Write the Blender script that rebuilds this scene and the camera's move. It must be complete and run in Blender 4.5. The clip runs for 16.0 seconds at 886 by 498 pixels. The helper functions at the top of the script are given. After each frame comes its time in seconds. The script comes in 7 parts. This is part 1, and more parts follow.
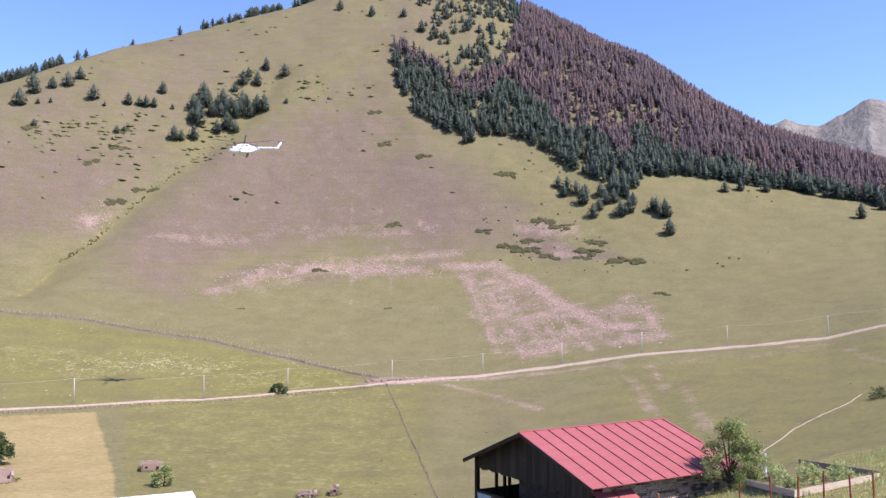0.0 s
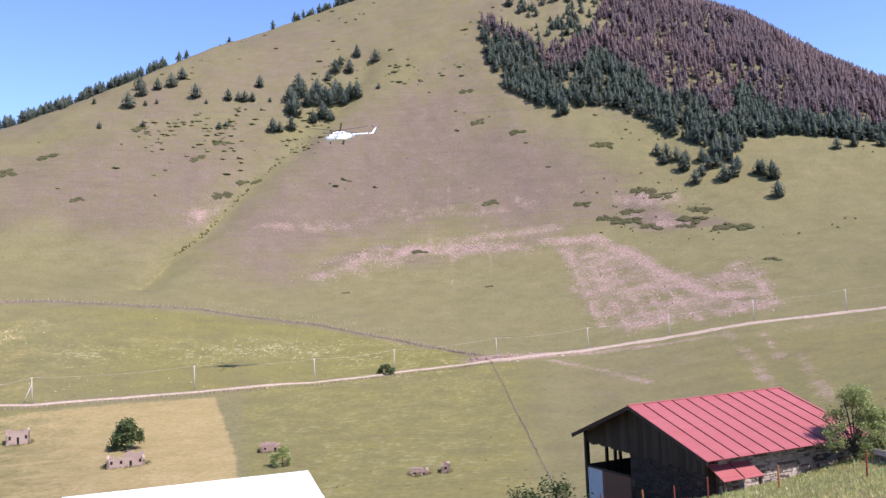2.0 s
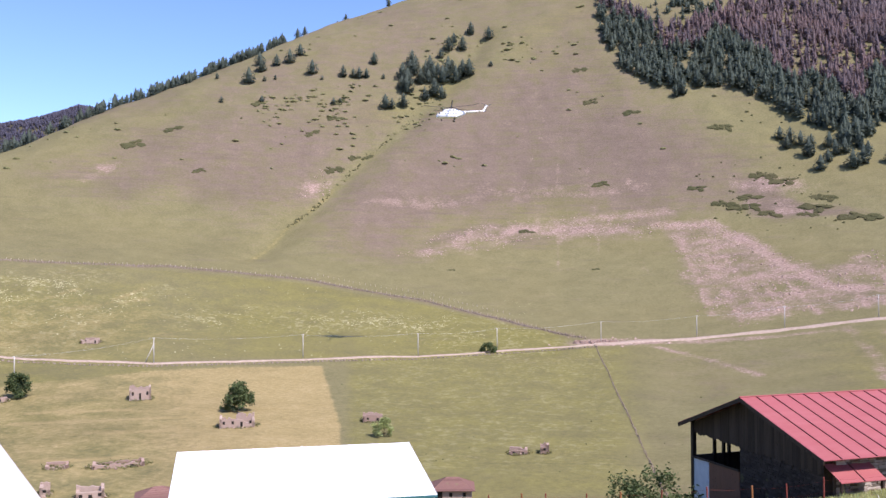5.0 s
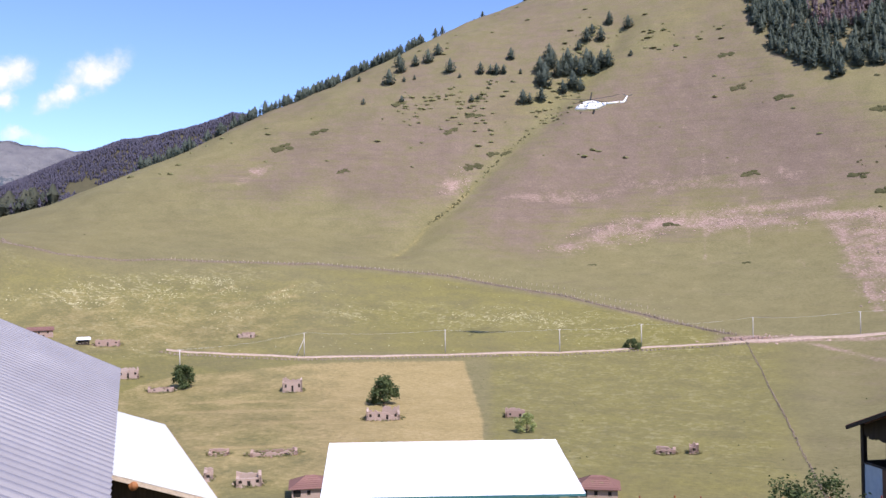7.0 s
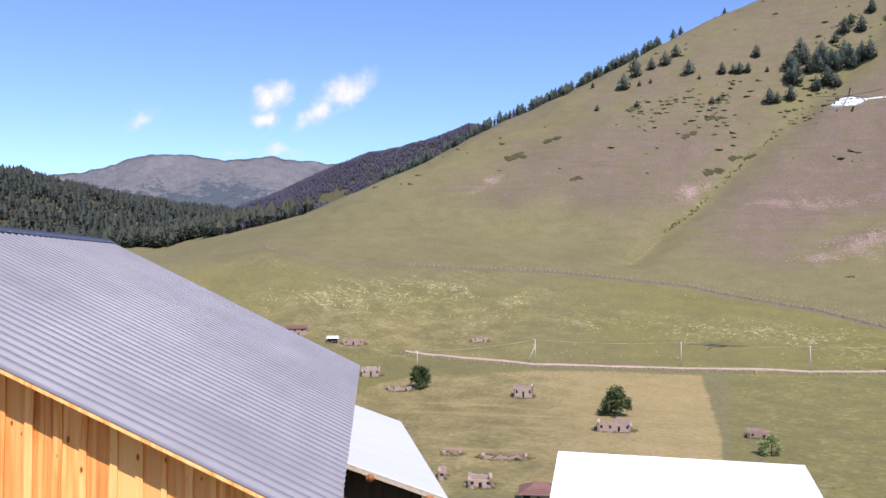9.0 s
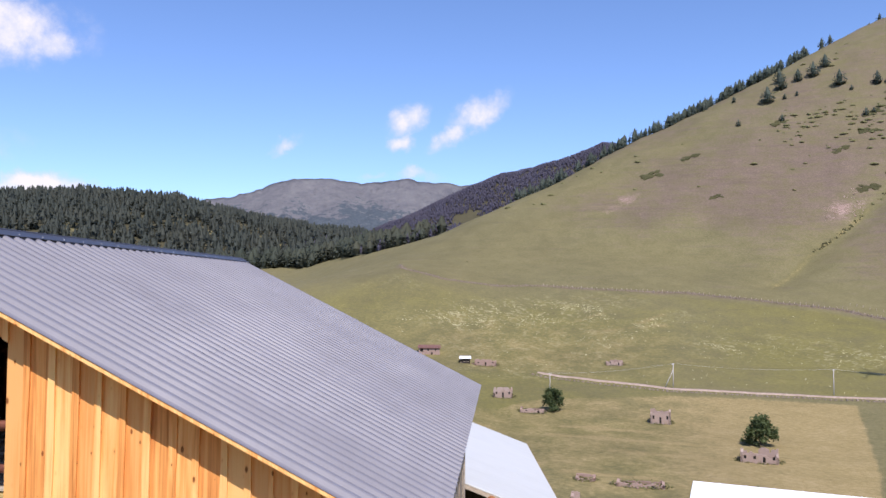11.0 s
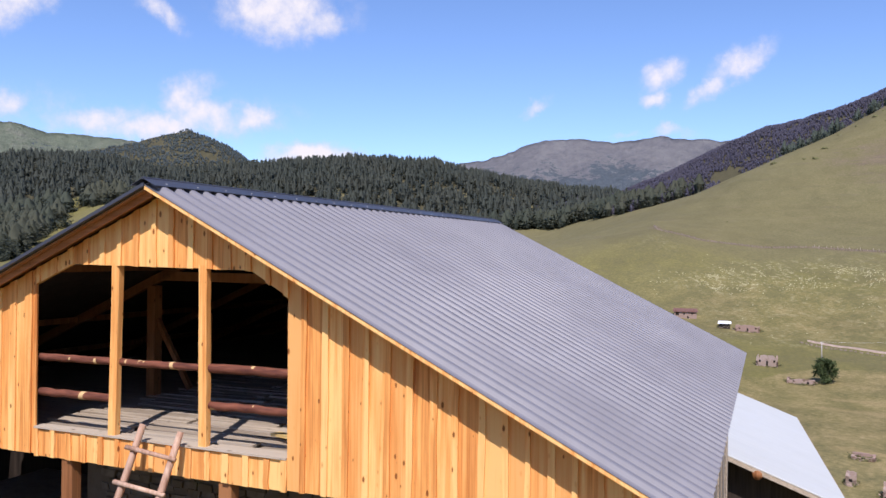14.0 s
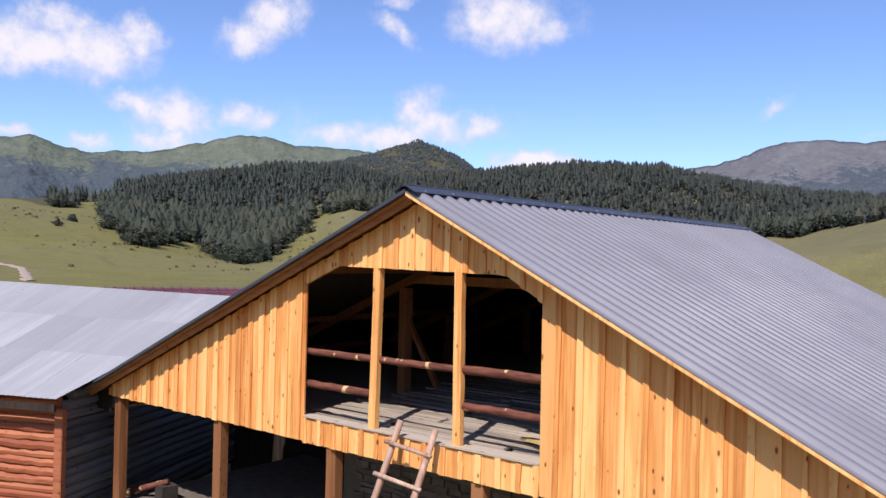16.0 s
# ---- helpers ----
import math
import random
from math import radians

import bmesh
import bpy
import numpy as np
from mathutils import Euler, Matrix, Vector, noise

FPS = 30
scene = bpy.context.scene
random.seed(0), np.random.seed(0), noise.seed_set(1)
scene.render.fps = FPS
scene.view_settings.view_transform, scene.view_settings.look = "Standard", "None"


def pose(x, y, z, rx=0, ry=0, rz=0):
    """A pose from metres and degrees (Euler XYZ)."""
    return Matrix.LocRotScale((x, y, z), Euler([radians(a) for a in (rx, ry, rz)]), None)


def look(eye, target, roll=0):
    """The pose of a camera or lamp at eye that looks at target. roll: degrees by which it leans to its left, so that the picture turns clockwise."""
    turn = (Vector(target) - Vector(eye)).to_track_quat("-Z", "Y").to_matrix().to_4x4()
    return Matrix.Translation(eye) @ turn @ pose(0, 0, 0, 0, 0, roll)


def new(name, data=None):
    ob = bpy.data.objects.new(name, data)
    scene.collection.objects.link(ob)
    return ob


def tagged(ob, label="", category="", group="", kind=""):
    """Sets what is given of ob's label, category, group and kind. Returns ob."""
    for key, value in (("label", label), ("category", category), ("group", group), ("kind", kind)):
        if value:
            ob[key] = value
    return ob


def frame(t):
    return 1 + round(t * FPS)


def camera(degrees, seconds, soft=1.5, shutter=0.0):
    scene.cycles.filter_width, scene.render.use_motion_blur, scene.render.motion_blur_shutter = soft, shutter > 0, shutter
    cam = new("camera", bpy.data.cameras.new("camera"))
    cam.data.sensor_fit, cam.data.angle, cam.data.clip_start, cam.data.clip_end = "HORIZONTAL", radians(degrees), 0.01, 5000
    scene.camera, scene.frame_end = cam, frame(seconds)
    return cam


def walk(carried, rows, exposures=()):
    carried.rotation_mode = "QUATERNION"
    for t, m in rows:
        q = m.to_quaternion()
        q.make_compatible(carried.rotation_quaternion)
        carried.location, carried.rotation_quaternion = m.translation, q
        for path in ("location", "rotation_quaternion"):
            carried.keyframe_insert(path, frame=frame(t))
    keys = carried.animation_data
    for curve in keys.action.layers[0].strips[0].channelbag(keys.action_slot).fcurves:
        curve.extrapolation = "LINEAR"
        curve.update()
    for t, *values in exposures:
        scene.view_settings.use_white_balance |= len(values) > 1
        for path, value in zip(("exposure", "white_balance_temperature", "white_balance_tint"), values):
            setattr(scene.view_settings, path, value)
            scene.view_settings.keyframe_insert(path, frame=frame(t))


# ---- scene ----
# ---- camera ----
cam = camera(56.28, 16.0)
PATH = [
    (0.0, pose(0.774, -0.952, 5.269, 93.908, -0.078, -0.005)),
    (0.5, pose(0.82, -0.927, 5.25, 93.487, 0.285, 1.832)),
    (1.0, pose(0.808, -0.888, 5.246, 92.334, 1.779, 4.235)),
    (1.5, pose(0.806, -0.854, 5.237, 92.53, 2.571, 6.187)),
    (2.0, pose(0.798, -0.819, 5.227, 92.53, 2.409, 6.973)),
    (2.5, pose(0.762, -0.761, 5.233, 92.027, 2.032, 9.005)),
    (3.0, pose(0.746, -0.73, 5.211, 92.452, 1.669, 11.139)),
    (3.5, pose(0.761, -0.699, 5.193, 92.133, 1.526, 11.382)),
    (6.0, pose(0.577, -0.461, 5.14, 90.785, -0.084, 17.713)),
    (6.5, pose(0.513, -0.428, 5.133, 90.721, 0.474, 20.064)),
    (7.0, pose(0.44, -0.359, 5.13, 91.014, 0.727, 23.868)),
    (7.5, pose(0.369, -0.321, 5.119, 91.412, 0.713, 26.871)),
    (8.0, pose(0.327, -0.263, 5.111, 91.176, 0.698, 32.279)),
    (10.5, pose(0.463, 0.123, 5.016, 92.909, -1.045, 45.907)),
    (11.0, pose(0.425, 0.237, 5.026, 93.008, -0.489, 48.971)),
    (11.5, pose(0.339, 0.362, 5.028, 93.203, 0.12, 53.094)),
    (12.0, pose(0.307, 0.39, 5.024, 93.453, 0.111, 57.215)),
    (12.5, pose(0.31, 0.39, 5.025, 93.871, 0.193, 59.885)),
    (13.0, pose(0.307, 0.372, 5.02, 93.585, 0.146, 62.902)),
    (13.5, pose(0.227, 0.372, 5.031, 91.066, -0.397, 63.988)),
    (14.0, pose(0.189, 0.333, 5.019, 90.152, -0.681, 66.223)),
    (14.5, pose(0.09, 0.236, 5.021, 90.416, 0.167, 69.614)),
    (15.0, pose(0.117, 0.118, 5.007, 90.805, -0.376, 72.249)),
    (15.5, pose(0.096, 0.042, 5.003, 91.198, -0.879, 76.604)),
    (16.0, pose(-0.0, 0.0, 5.0, 90.334, -1.427, 81.542)),
]
walk(cam, PATH, exposures=[(0.0, 0.86, 6350, 21), (3.5, 0.80, 6350, 21), (8.0, 0.65, 6350, 20), (10.5, 0.42, 6350, 18), (16.0, 0.30, 6350, 18)])

# ---- light: one sun, a clear mountain sky with fair-weather clouds ----
SUN_BEARING, SUN_HEIGHT = 118.8, 52.3
SUN_WAY = Vector((math.sin(radians(SUN_BEARING)) * math.cos(radians(SUN_HEIGHT)), math.cos(radians(SUN_BEARING)) * math.cos(radians(SUN_HEIGHT)), math.sin(radians(SUN_HEIGHT))))
sun = new("sun", bpy.data.lights.new("sun", "SUN"))
sun.data.energy, sun.data.angle, sun.data.color = 4.2, radians(0.53), (1.0, 0.95, 0.87)
sun.matrix_basis = look(SUN_WAY * 500, (0, 0, 0))


class Nodes:
    """A short way to write node trees."""

    def __init__(self, tree):
        self.tree = tree
        self.tree.nodes.clear()

    def add(self, kind, values=(), operation=None, blend_type=None, data_type=None, interpolation_type=None, attribute_name=None):
        n = self.tree.nodes.new(kind)
        if data_type:
            n.data_type = data_type
        if operation:
            n.operation = operation
        if blend_type:
            n.blend_type = blend_type
        if interpolation_type:
            n.interpolation_type = interpolation_type
        if attribute_name:
            n.attribute_name = attribute_name
        for key, v in dict(values).items():
            self.plug(v, n.inputs[key])
        return n

    def plug(self, v, socket):
        if isinstance(v, bpy.types.NodeSocket):
            self.tree.links.new(v, socket)
        elif isinstance(v, bpy.types.Node):
            self.tree.links.new(v.outputs[0], socket)
        else:
            socket.default_value = v

    def math(self, op, a, b=0.0, c=0.0):
        return self.add("ShaderNodeMath", {0: a, 1: b, 2: c}, operation=op).outputs[0]

    def noise(self, coord, scale, detail=4.0, rough=0.55, distort=0.0):
        return self.add("ShaderNodeTexNoise", {"Vector": coord, "Scale": scale, "Detail": detail, "Roughness": rough, "Distortion": distort}).outputs["Fac"]

    def span(self, v, a, b, lo=0.0, hi=1.0):
        return self.add("ShaderNodeMapRange", {"Value": v, "From Min": a, "From Max": b, "To Min": lo, "To Max": hi}, interpolation_type="SMOOTHSTEP").outputs[0]

    def mix(self, fac, a, b, blend="MIX"):
        n = self.add("ShaderNodeMix", data_type="RGBA", blend_type=blend)
        for v, k in ((fac, 0), (a, 6), (b, 7)):
            self.plug((*v, 1.0) if isinstance(v, tuple) and len(v) == 3 else v, n.inputs[k])
        return n.outputs[2]

    def ramp(self, v, *stops):
        n = self.add("ShaderNodeValToRGB", {"Fac": v})
        while len(n.color_ramp.elements) < len(stops):
            n.color_ramp.elements.new(0.5)
        for e, (at, c) in zip(n.color_ramp.elements, stops):
            e.position, e.color = at, (*c, 1.0)
        return n.outputs[0]

    def stretch(self, coord, sx, sy, sz):
        return self.add("ShaderNodeVectorMath", {0: coord, 1: (sx, sy, sz)}, operation="MULTIPLY").outputs[0]


world = bpy.data.worlds.new("sky")
scene.world = world
world.use_nodes = True
N = Nodes(world.node_tree)
sky = N.add("ShaderNodeTexSky")
sky.sky_type, sky.sun_disc, sky.sun_elevation, sky.sun_rotation = "NISHITA", False, radians(SUN_HEIGHT), radians(SUN_BEARING)
sky.altitude, sky.air_density, sky.dust_density, sky.ozone_density = 2000.0, 1.0, 0.9, 2.0
gen = N.add("ShaderNodeTexCoord").outputs["Generated"]
# fair-weather clouds: bearing, height, half width, half height, density, tilt
CLOUDS = [
    (-108.8, 11.9, 2.54, 1.40, 1, 1), (-105.2, 12.1, 3.31, 1.64, 1, 1), (-106.6, 13.7, 2.15, .86, .9, 1), (-102.3, 13.3, 1.56, 1.17, .9, 1),
    (-93.7, 15.1, 2.03, 1.33, 1, 31), (-95.5, 14.0, 1.25, 1.01, .95, 21), (-77.8, 15.9, 2.81, 1.64, 1, 1), (-74.9, 15.5, 1.48, .86, .8, -19),
    (-85.1, 16.8, 1.09, .47, .7, 1), (-85.2, 15.0, 1.48, .66, .75, -29), (-102.3, 8.9, 1.56, .62, .9, -24), (-99.7, 8.5, 2.42, 1.25, .95, 1),
]
CLOUDS += [
    (-95.0, 8.8, 2.03, .78, .85, 1), (-100.0, 7.1, 2.15, .58, .9, 1), (-109.3, 7.0, 1.17, .55, .9, 1), (-104.8, 6.7, 1.09, .55, .9, 1), (-88.9, 8.1, 2.42, .86, .9, 11),
    (-85.4, 7.8, 2.81, .86, 1, 1), (-83.5, 10.0, 1.56, 1.09, .85, 36), (-82.1, 8.7, 2.42, 1.17, .9, 1), (-79.2, 8.6, 1.33, .78, .9, 1), (-75.4, 6.4, 2.42, .78, 1.1, 1),
]
CLOUDS += [
    (-60.0, 9.9, .95, .43, .65, 26), (-51.6, 11.7, 1.33, .72, .82, 25), (-52.0, 10.2, .94, .55, .88, 0), (-46.7, 12.6, 1.79, .85, .82, 27), (-48.4, 10.8, 1.33, .64, .88, 38),
    (-50.8, 8.0, 1.2, .36, .7, 0), (-54.1, 8.0, .62, .27, .5, 0), (-72.8, 16.0, 1.56, 1.17, .3, -40), (-93.0, 8.6, 8.0, 1.3, .40, 0), (-81.0, 9.0, 4.5, 1.1, .42, 0),
]
warp = N.add("ShaderNodeVectorMath", {0: N.add("ShaderNodeTexNoise", {"Vector": gen, "Scale": 20.0, "Detail": 5.0, "Roughness": .6}).outputs["Color"], 1: (.5, .5, .5)}, operation="SUBTRACT").outputs[0]
bent = N.add("ShaderNodeVectorMath", {0: gen, 1: N.add("ShaderNodeVectorMath", {0: warp, "Scale": .045}, operation="SCALE").outputs[0]}, operation="ADD").outputs[0]
fine = N.noise(gen, 46.0, 9.0, .6)
cover = 0.0
for bearing, rise, wide, tall, dense, tilt in CLOUDS:
    a, e = radians(bearing), radians(rise)
    mid = Vector((math.sin(a) * math.cos(e), math.cos(a) * math.cos(e), math.sin(e)))
    side = Vector((math.cos(a), -math.sin(a), 0))
    over = side.cross(mid)
    side, over = side * math.cos(radians(tilt)) + over * math.sin(radians(tilt)), over * math.cos(radians(tilt)) - side * math.sin(radians(tilt))
    off = N.add("ShaderNodeVectorMath", {0: bent, 1: tuple(mid)}, operation="SUBTRACT").outputs[0]
    parts = []
    for axis, size in ((side, wide), (over, tall), (mid, 20.0)):
        d = N.add("ShaderNodeVectorMath", {0: off, 1: tuple(axis / radians(size * 1.22))}, operation="DOT_PRODUCT").outputs["Value"]
        parts.append(N.math("MULTIPLY", d, d))
    dist = N.math("SQRT", N.math("ADD", N.math("ADD", parts[0], parts[1]), parts[2]))
    cover = N.math("MAXIMUM", cover, N.span(dist, 1.75, .15, 0.0, dense))
puff = N.math("ADD", cover, N.math("MULTIPLY", N.math("SUBTRACT", fine, .5), 1.15))
mask = N.math("MULTIPLY", N.span(puff, .1, 1.15), N.span(cover, .02, .45))
cloud = N.mix(N.span(puff, .35, 1.15), (4.5, 4.75, 5.7), (6.1, 5.95, 6.1))
clear = N.mix(1.0, sky.outputs[0], (.92, 1.04, 1.22), "MULTIPLY")
sky_out = N.mix(mask, clear, cloud)
N.add("ShaderNodeOutputWorld", {0: N.add("ShaderNodeBackground", {"Color": sky_out, "Strength": 0.125})})

# ---- materials ----
def material(name, build, rough=0.8, metal=0.0, spec=0.3, through_light=0.0):
    m = bpy.data.materials.new(name)
    m.use_nodes = True
    n = Nodes(m.node_tree)
    co = n.add("ShaderNodeTexCoord")
    out = build(n, co)
    col, bump, rgh = (list(out) + [None, None])[:3] if isinstance(out, (tuple, list)) else (out, None, None)
    b = n.add("ShaderNodeBsdfPrincipled", {"Base Color": col, "Roughness": rough if rgh is None else rgh, "Metallic": metal, "Specular IOR Level": spec})
    if bump is not None:
        n.plug(n.add("ShaderNodeBump", {"Height": bump[0], "Strength": bump[1], "Distance": bump[2]}).outputs[0], b.inputs["Normal"])
    if through_light:
        b = n.add("ShaderNodeMixShader", {0: through_light, 1: b, 2: n.add("ShaderNodeBsdfTranslucent", {"Color": col})})
    n.add("ShaderNodeOutputMaterial", {0: b})
    return m


def own(n):
    return n.add("ShaderNodeObjectInfo").outputs["Random"]


def island(n):
    return n.add("ShaderNodeNewGeometry").outputs["Random Per Island"]


def place_of(n):
    return n.add("ShaderNodeNewGeometry").outputs["Position"]


def per_piece(n, co, sx, sy, sz):
    """Object coordinates shifted for each piece, so that alike pieces differ."""
    shift = n.math("MULTIPLY", own(n), 37.0)
    return n.stretch(n.add("ShaderNodeVectorMath", {0: co.outputs["Object"], 1: shift}, operation="ADD").outputs[0], sx, sy, sz)


def sawn_pine(light, mid, dark, along, knots=.8):
    def build(n, co):
        def scaled(across, length):
            v = [across, across, across]
            v[along] = length
            return per_piece(n, co, *v)
        grain = n.noise(scaled(30.0, .9), 1.0, 5.0, .62, .8)
        streak = n.noise(scaled(13.0, .35), 1.0, 4.0, .6, .5)
        broad = n.noise(scaled(4.0, .6), 1.0, 4.0, .6)
        cell = n.add("ShaderNodeTexVoronoi", {"Vector": scaled(11.0, 5.0), "Scale": 1.0, "Randomness": 1.0})
        spot, pick = cell.outputs["Distance"], n.add("ShaderNodeSeparateColor", {0: cell.outputs["Color"]}).outputs
        knot = n.math("SUBTRACT", spot, n.math("MULTIPLY", n.math("MULTIPLY", pick[0], pick[0]), .17))
        r = own(n)
        tone = n.math("ADD", n.math("ADD", n.math("MULTIPLY", grain, .35), n.math("MULTIPLY", streak, .65)), n.math("MULTIPLY", n.math("SUBTRACT", broad, .5), .35))
        tone = n.math("ADD", tone, n.math("MULTIPLY", n.math("SUBTRACT", n.math("FRACT", n.math("MULTIPLY", r, 7.3)), .42), .24))
        c = n.ramp(tone, (.26, dark), (.45, mid), (.60, light))
        c = n.mix(n.span(r, .72, .95, 0, .55), c, n.mix(.45, mid, dark))
        c = n.mix(n.span(knot, .16, .03, 0, .55), c, n.mix(.35, mid, dark))
        c = n.mix(n.span(knot, .04, .0, 0, knots), c, tuple(v * .5 for v in dark))
        return c, (n.math("ADD", grain, n.math("MULTIPLY", knot, .4)), .35, .008), n.span(grain, .2, .8, .55, .8)
    return build


M_PINE = material("fresh_pine", sawn_pine((.96, .575, .215), (.86, .385, .11), (.48, .15, .034), 2, .95))
M_PINE_X = material("fresh_pine_beam", sawn_pine((.74, .40, .14), (.60, .27, .08), (.38, .15, .03), 0))
M_GREY_LOG = material("weathered_grey_log", sawn_pine((.19, .185, .185), (.12, .115, .115), (.05, .047, .045), 1), .9)
M_TIMBER = material("brown_timber", sawn_pine((.36, .16, .065), (.26, .105, .04), (.15, .055, .02), 2))
M_GREY_WOOD = material("weathered_wood", sawn_pine((.50, .42, .33), (.36, .295, .23), (.15, .115, .085), 0), .9)
M_SHADE_BARGE = material("shade_brown_barge_board", sawn_pine((.46, .19, .075), (.36, .14, .05), (.22, .08, .025), 0), .8)
# old wood darkened to near black; shade of lofts and gables is in it
M_SHADE_OLD_WOOD = material("shade_dark_old_wood", sawn_pine((.050, .036, .028), (.028, .020, .016), (.013, .009, .007), 2), .9)
M_OLD_PANEL = material("dull_brown_board", sawn_pine((.17, .085, .055), (.115, .055, .036), (.06, .028, .018), 2), .9)
M_RED_LOG = material("red_stained_log", sawn_pine((.46, .165, .075), (.35, .10, .046), (.17, .045, .022), 0), .85)
M_PALE_BOARD = material("pale_new_board", sawn_pine((.80, .62, .30), (.74, .54, .22), (.55, .36, .12), 0))


def bark(n, co):
    v = n.stretch(co.outputs["Object"], 1.6, 9, 9)
    g = n.noise(v, 2.2, 5, .6)
    patch = n.noise(n.stretch(co.outputs["Object"], 5, 3, 3), 1.1, 2)
    c = n.ramp(g, (.3, (.085, .026, .018)), (.7, (.24, .085, .05)))
    return n.mix(n.span(patch, .60, .63, 0, .9), c, (.68, .46, .22)), (g, .4, .01)


M_BARK = material("peeled_bark_log", bark)
M_LADDER = material("weathered_pole", sawn_pine((.60, .42, .31), (.44, .27, .19), (.24, .12, .08), 2), .85)


def sheet(tint, streak, wear, rough=.45, metal=.0, differ=.22):
    def build(n, co):
        p = co.outputs["Object"]
        big = n.noise(p, .35, 4, .6)
        run = n.noise(n.stretch(p, 2.2, .22, .22), 1.6, 5, .6)
        c = n.mix(n.span(run, .4, .75, 0, .7), tint, streak)
        c = n.mix(n.span(big, .45, .8, 0, .5), c, wear)
        c = n.mix(n.math("MULTIPLY", own(n), differ), c, wear)
        return c, (n.noise(p, 14, 3), .05, .01), n.span(big, .3, .8, rough - .08, rough + .12)
    return build


M_ROOF = material("grey_painted_sheet", sheet((.2, .194, .217), (.227, .22, .245), (.17, .165, .185), .56), spec=.38)
M_CAP = material("dark_ridge_sheet", sheet((.05, .055, .075), (.07, .075, .095), (.04, .04, .055)), spec=.5)
M_WHITE_ROOF = material("white_zinc_sheet", sheet((.80, .81, .84), (.74, .75, .79), (.66, .67, .72), .5), spec=.5)
M_ZINC = material("pale_zinc_sheet", sheet((.57, .585, .575), (.53, .545, .535), (.49, .505, .495), .6), spec=.35)
M_OLD_ROOF = material("aged_grey_sheet", sheet((.34, .34, .35), (.44, .44, .445), (.25, .25, .26), .85, .0, .7), spec=.05)
M_RED_ROOF = material("red_painted_sheet", sheet((.325, .092, .096), (.36, .118, .118), (.27, .072, .074), .6), spec=.25)
M_RED_SEAM = material("dark_red_seam", sheet((.12, .03, .032), (.14, .04, .04), (.09, .025, .025), .7))
M_MAROON = material("maroon_tile_sheet", sheet((.13, .045, .05), (.17, .06, .06), (.09, .03, .035), .5))
M_TEAL = material("teal_painted_trim", sheet((.05, .17, .19), (.06, .2, .2), (.04, .12, .14), .5))
M_GREEN_WALL = material("pale_green_wall", sheet((.42, .55, .50), (.46, .58, .54), (.34, .45, .42), .8))


def rubble(lo, mid, hi):
    def build(n, co):
        p = place_of(n)
        f = n.noise(p, 5.0, 6, .65)
        each = n.mix(own(n), lo, hi)
        each = n.mix(n.span(island(n), 0, 1, 0, .8), each, mid)
        c = n.mix(n.span(f, .3, .75), each, n.mix(.5, lo, mid))
        moss = n.noise(p, 1.3, 4)
        return n.mix(n.span(moss, .6, .75, 0, .5), c, (.16, .16, .07)), (f, .6, .03)
    return build


M_STONE = material("pink_rubble_stone", rubble((.22, .145, .115), (.36, .25, .205), (.50, .39, .335)), .95)
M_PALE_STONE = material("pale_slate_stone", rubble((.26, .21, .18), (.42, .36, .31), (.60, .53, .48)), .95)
# rubble with the shade of the red barn's front put into its colour
M_SHADE_STONE = material("shade_dark_rubble_stone", rubble((.022, .017, .014), (.045, .036, .03), (.085, .07, .06)), .95)
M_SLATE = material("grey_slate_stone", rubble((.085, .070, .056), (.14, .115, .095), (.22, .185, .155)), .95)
M_WALLSTONE = material("field_wall_stone", rubble((.16, .12, .09), (.25, .2, .15), (.34, .28, .22)), .95)
M_ROCK = material("pink_scree_rock", rubble((.27, .185, .15), (.37, .265, .22), (.50, .38, .325)), .95)
M_PLASTER = material("pink_limewash", rubble((.25, .175, .14), (.40, .30, .25), (.56, .46, .40)), .95)
M_TILE = material("clay_roof_tile", rubble((.12, .062, .055), (.19, .098, .082), (.27, .15, .125)), .9)
# near-black panel colour that paints the shade inside doors and windows
M_OPENING_SHADE = material("opening_shade_panel", lambda n, co: n.ramp(n.noise(co.outputs["Object"], 3), (.2, (.012, .01, .009)), (.8, (.03, .025, .02))), .95)


def dirt(n, co):
    p = place_of(n)
    f = n.noise(p, .9, 6, .65)
    return n.ramp(f, (.25, (.25, .18, .14)), (.55, (.39, .30, .24)), (.8, (.50, .405, .335))), (f, .4, .05)


M_DIRT = material("pale_dirt_road", dirt, .95)


def foliage(lo, hi, alt, amount=.3):
    def build(n, co):
        r = n.math("ADD", n.math("MULTIPLY", island(n), .6), n.math("MULTIPLY", own(n), .4))
        c = n.mix(r, lo, hi)
        p = place_of(n)
        c = n.mix(n.span(n.noise(p, .018, 4, .6), .45, .62, 0, amount), c, alt)
        return n.mix(n.span(n.noise(p, 1.4, 3), .3, .8, 0, .45), c, tuple(v * .55 for v in lo))
    return build


# M_CONIFER and M_DEAD_PINE are lifted paler, with the haze over the flank included
M_CONIFER = material("pine_needles", foliage((.096, .122, .104), (.145, .176, .14), (.15, .165, .125)), .9, spec=.1, through_light=.45)
M_HILL_PINE = material("shaded_hill_pine", foliage((.072, .086, .068), (.125, .138, .097), (.145, .14, .094), .5), .9, spec=.1, through_light=0.38)
M_DEAD_PINE = material("browned_pine_needles", foliage((.205, .158, .168), (.26, .205, .21), (.30, .205, .198), .6), .9, spec=.1, through_light=.45)
# distance haze is put into these needle colours: paler, bluer, then mauve
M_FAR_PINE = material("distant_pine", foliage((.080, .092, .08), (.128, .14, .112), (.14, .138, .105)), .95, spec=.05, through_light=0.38)
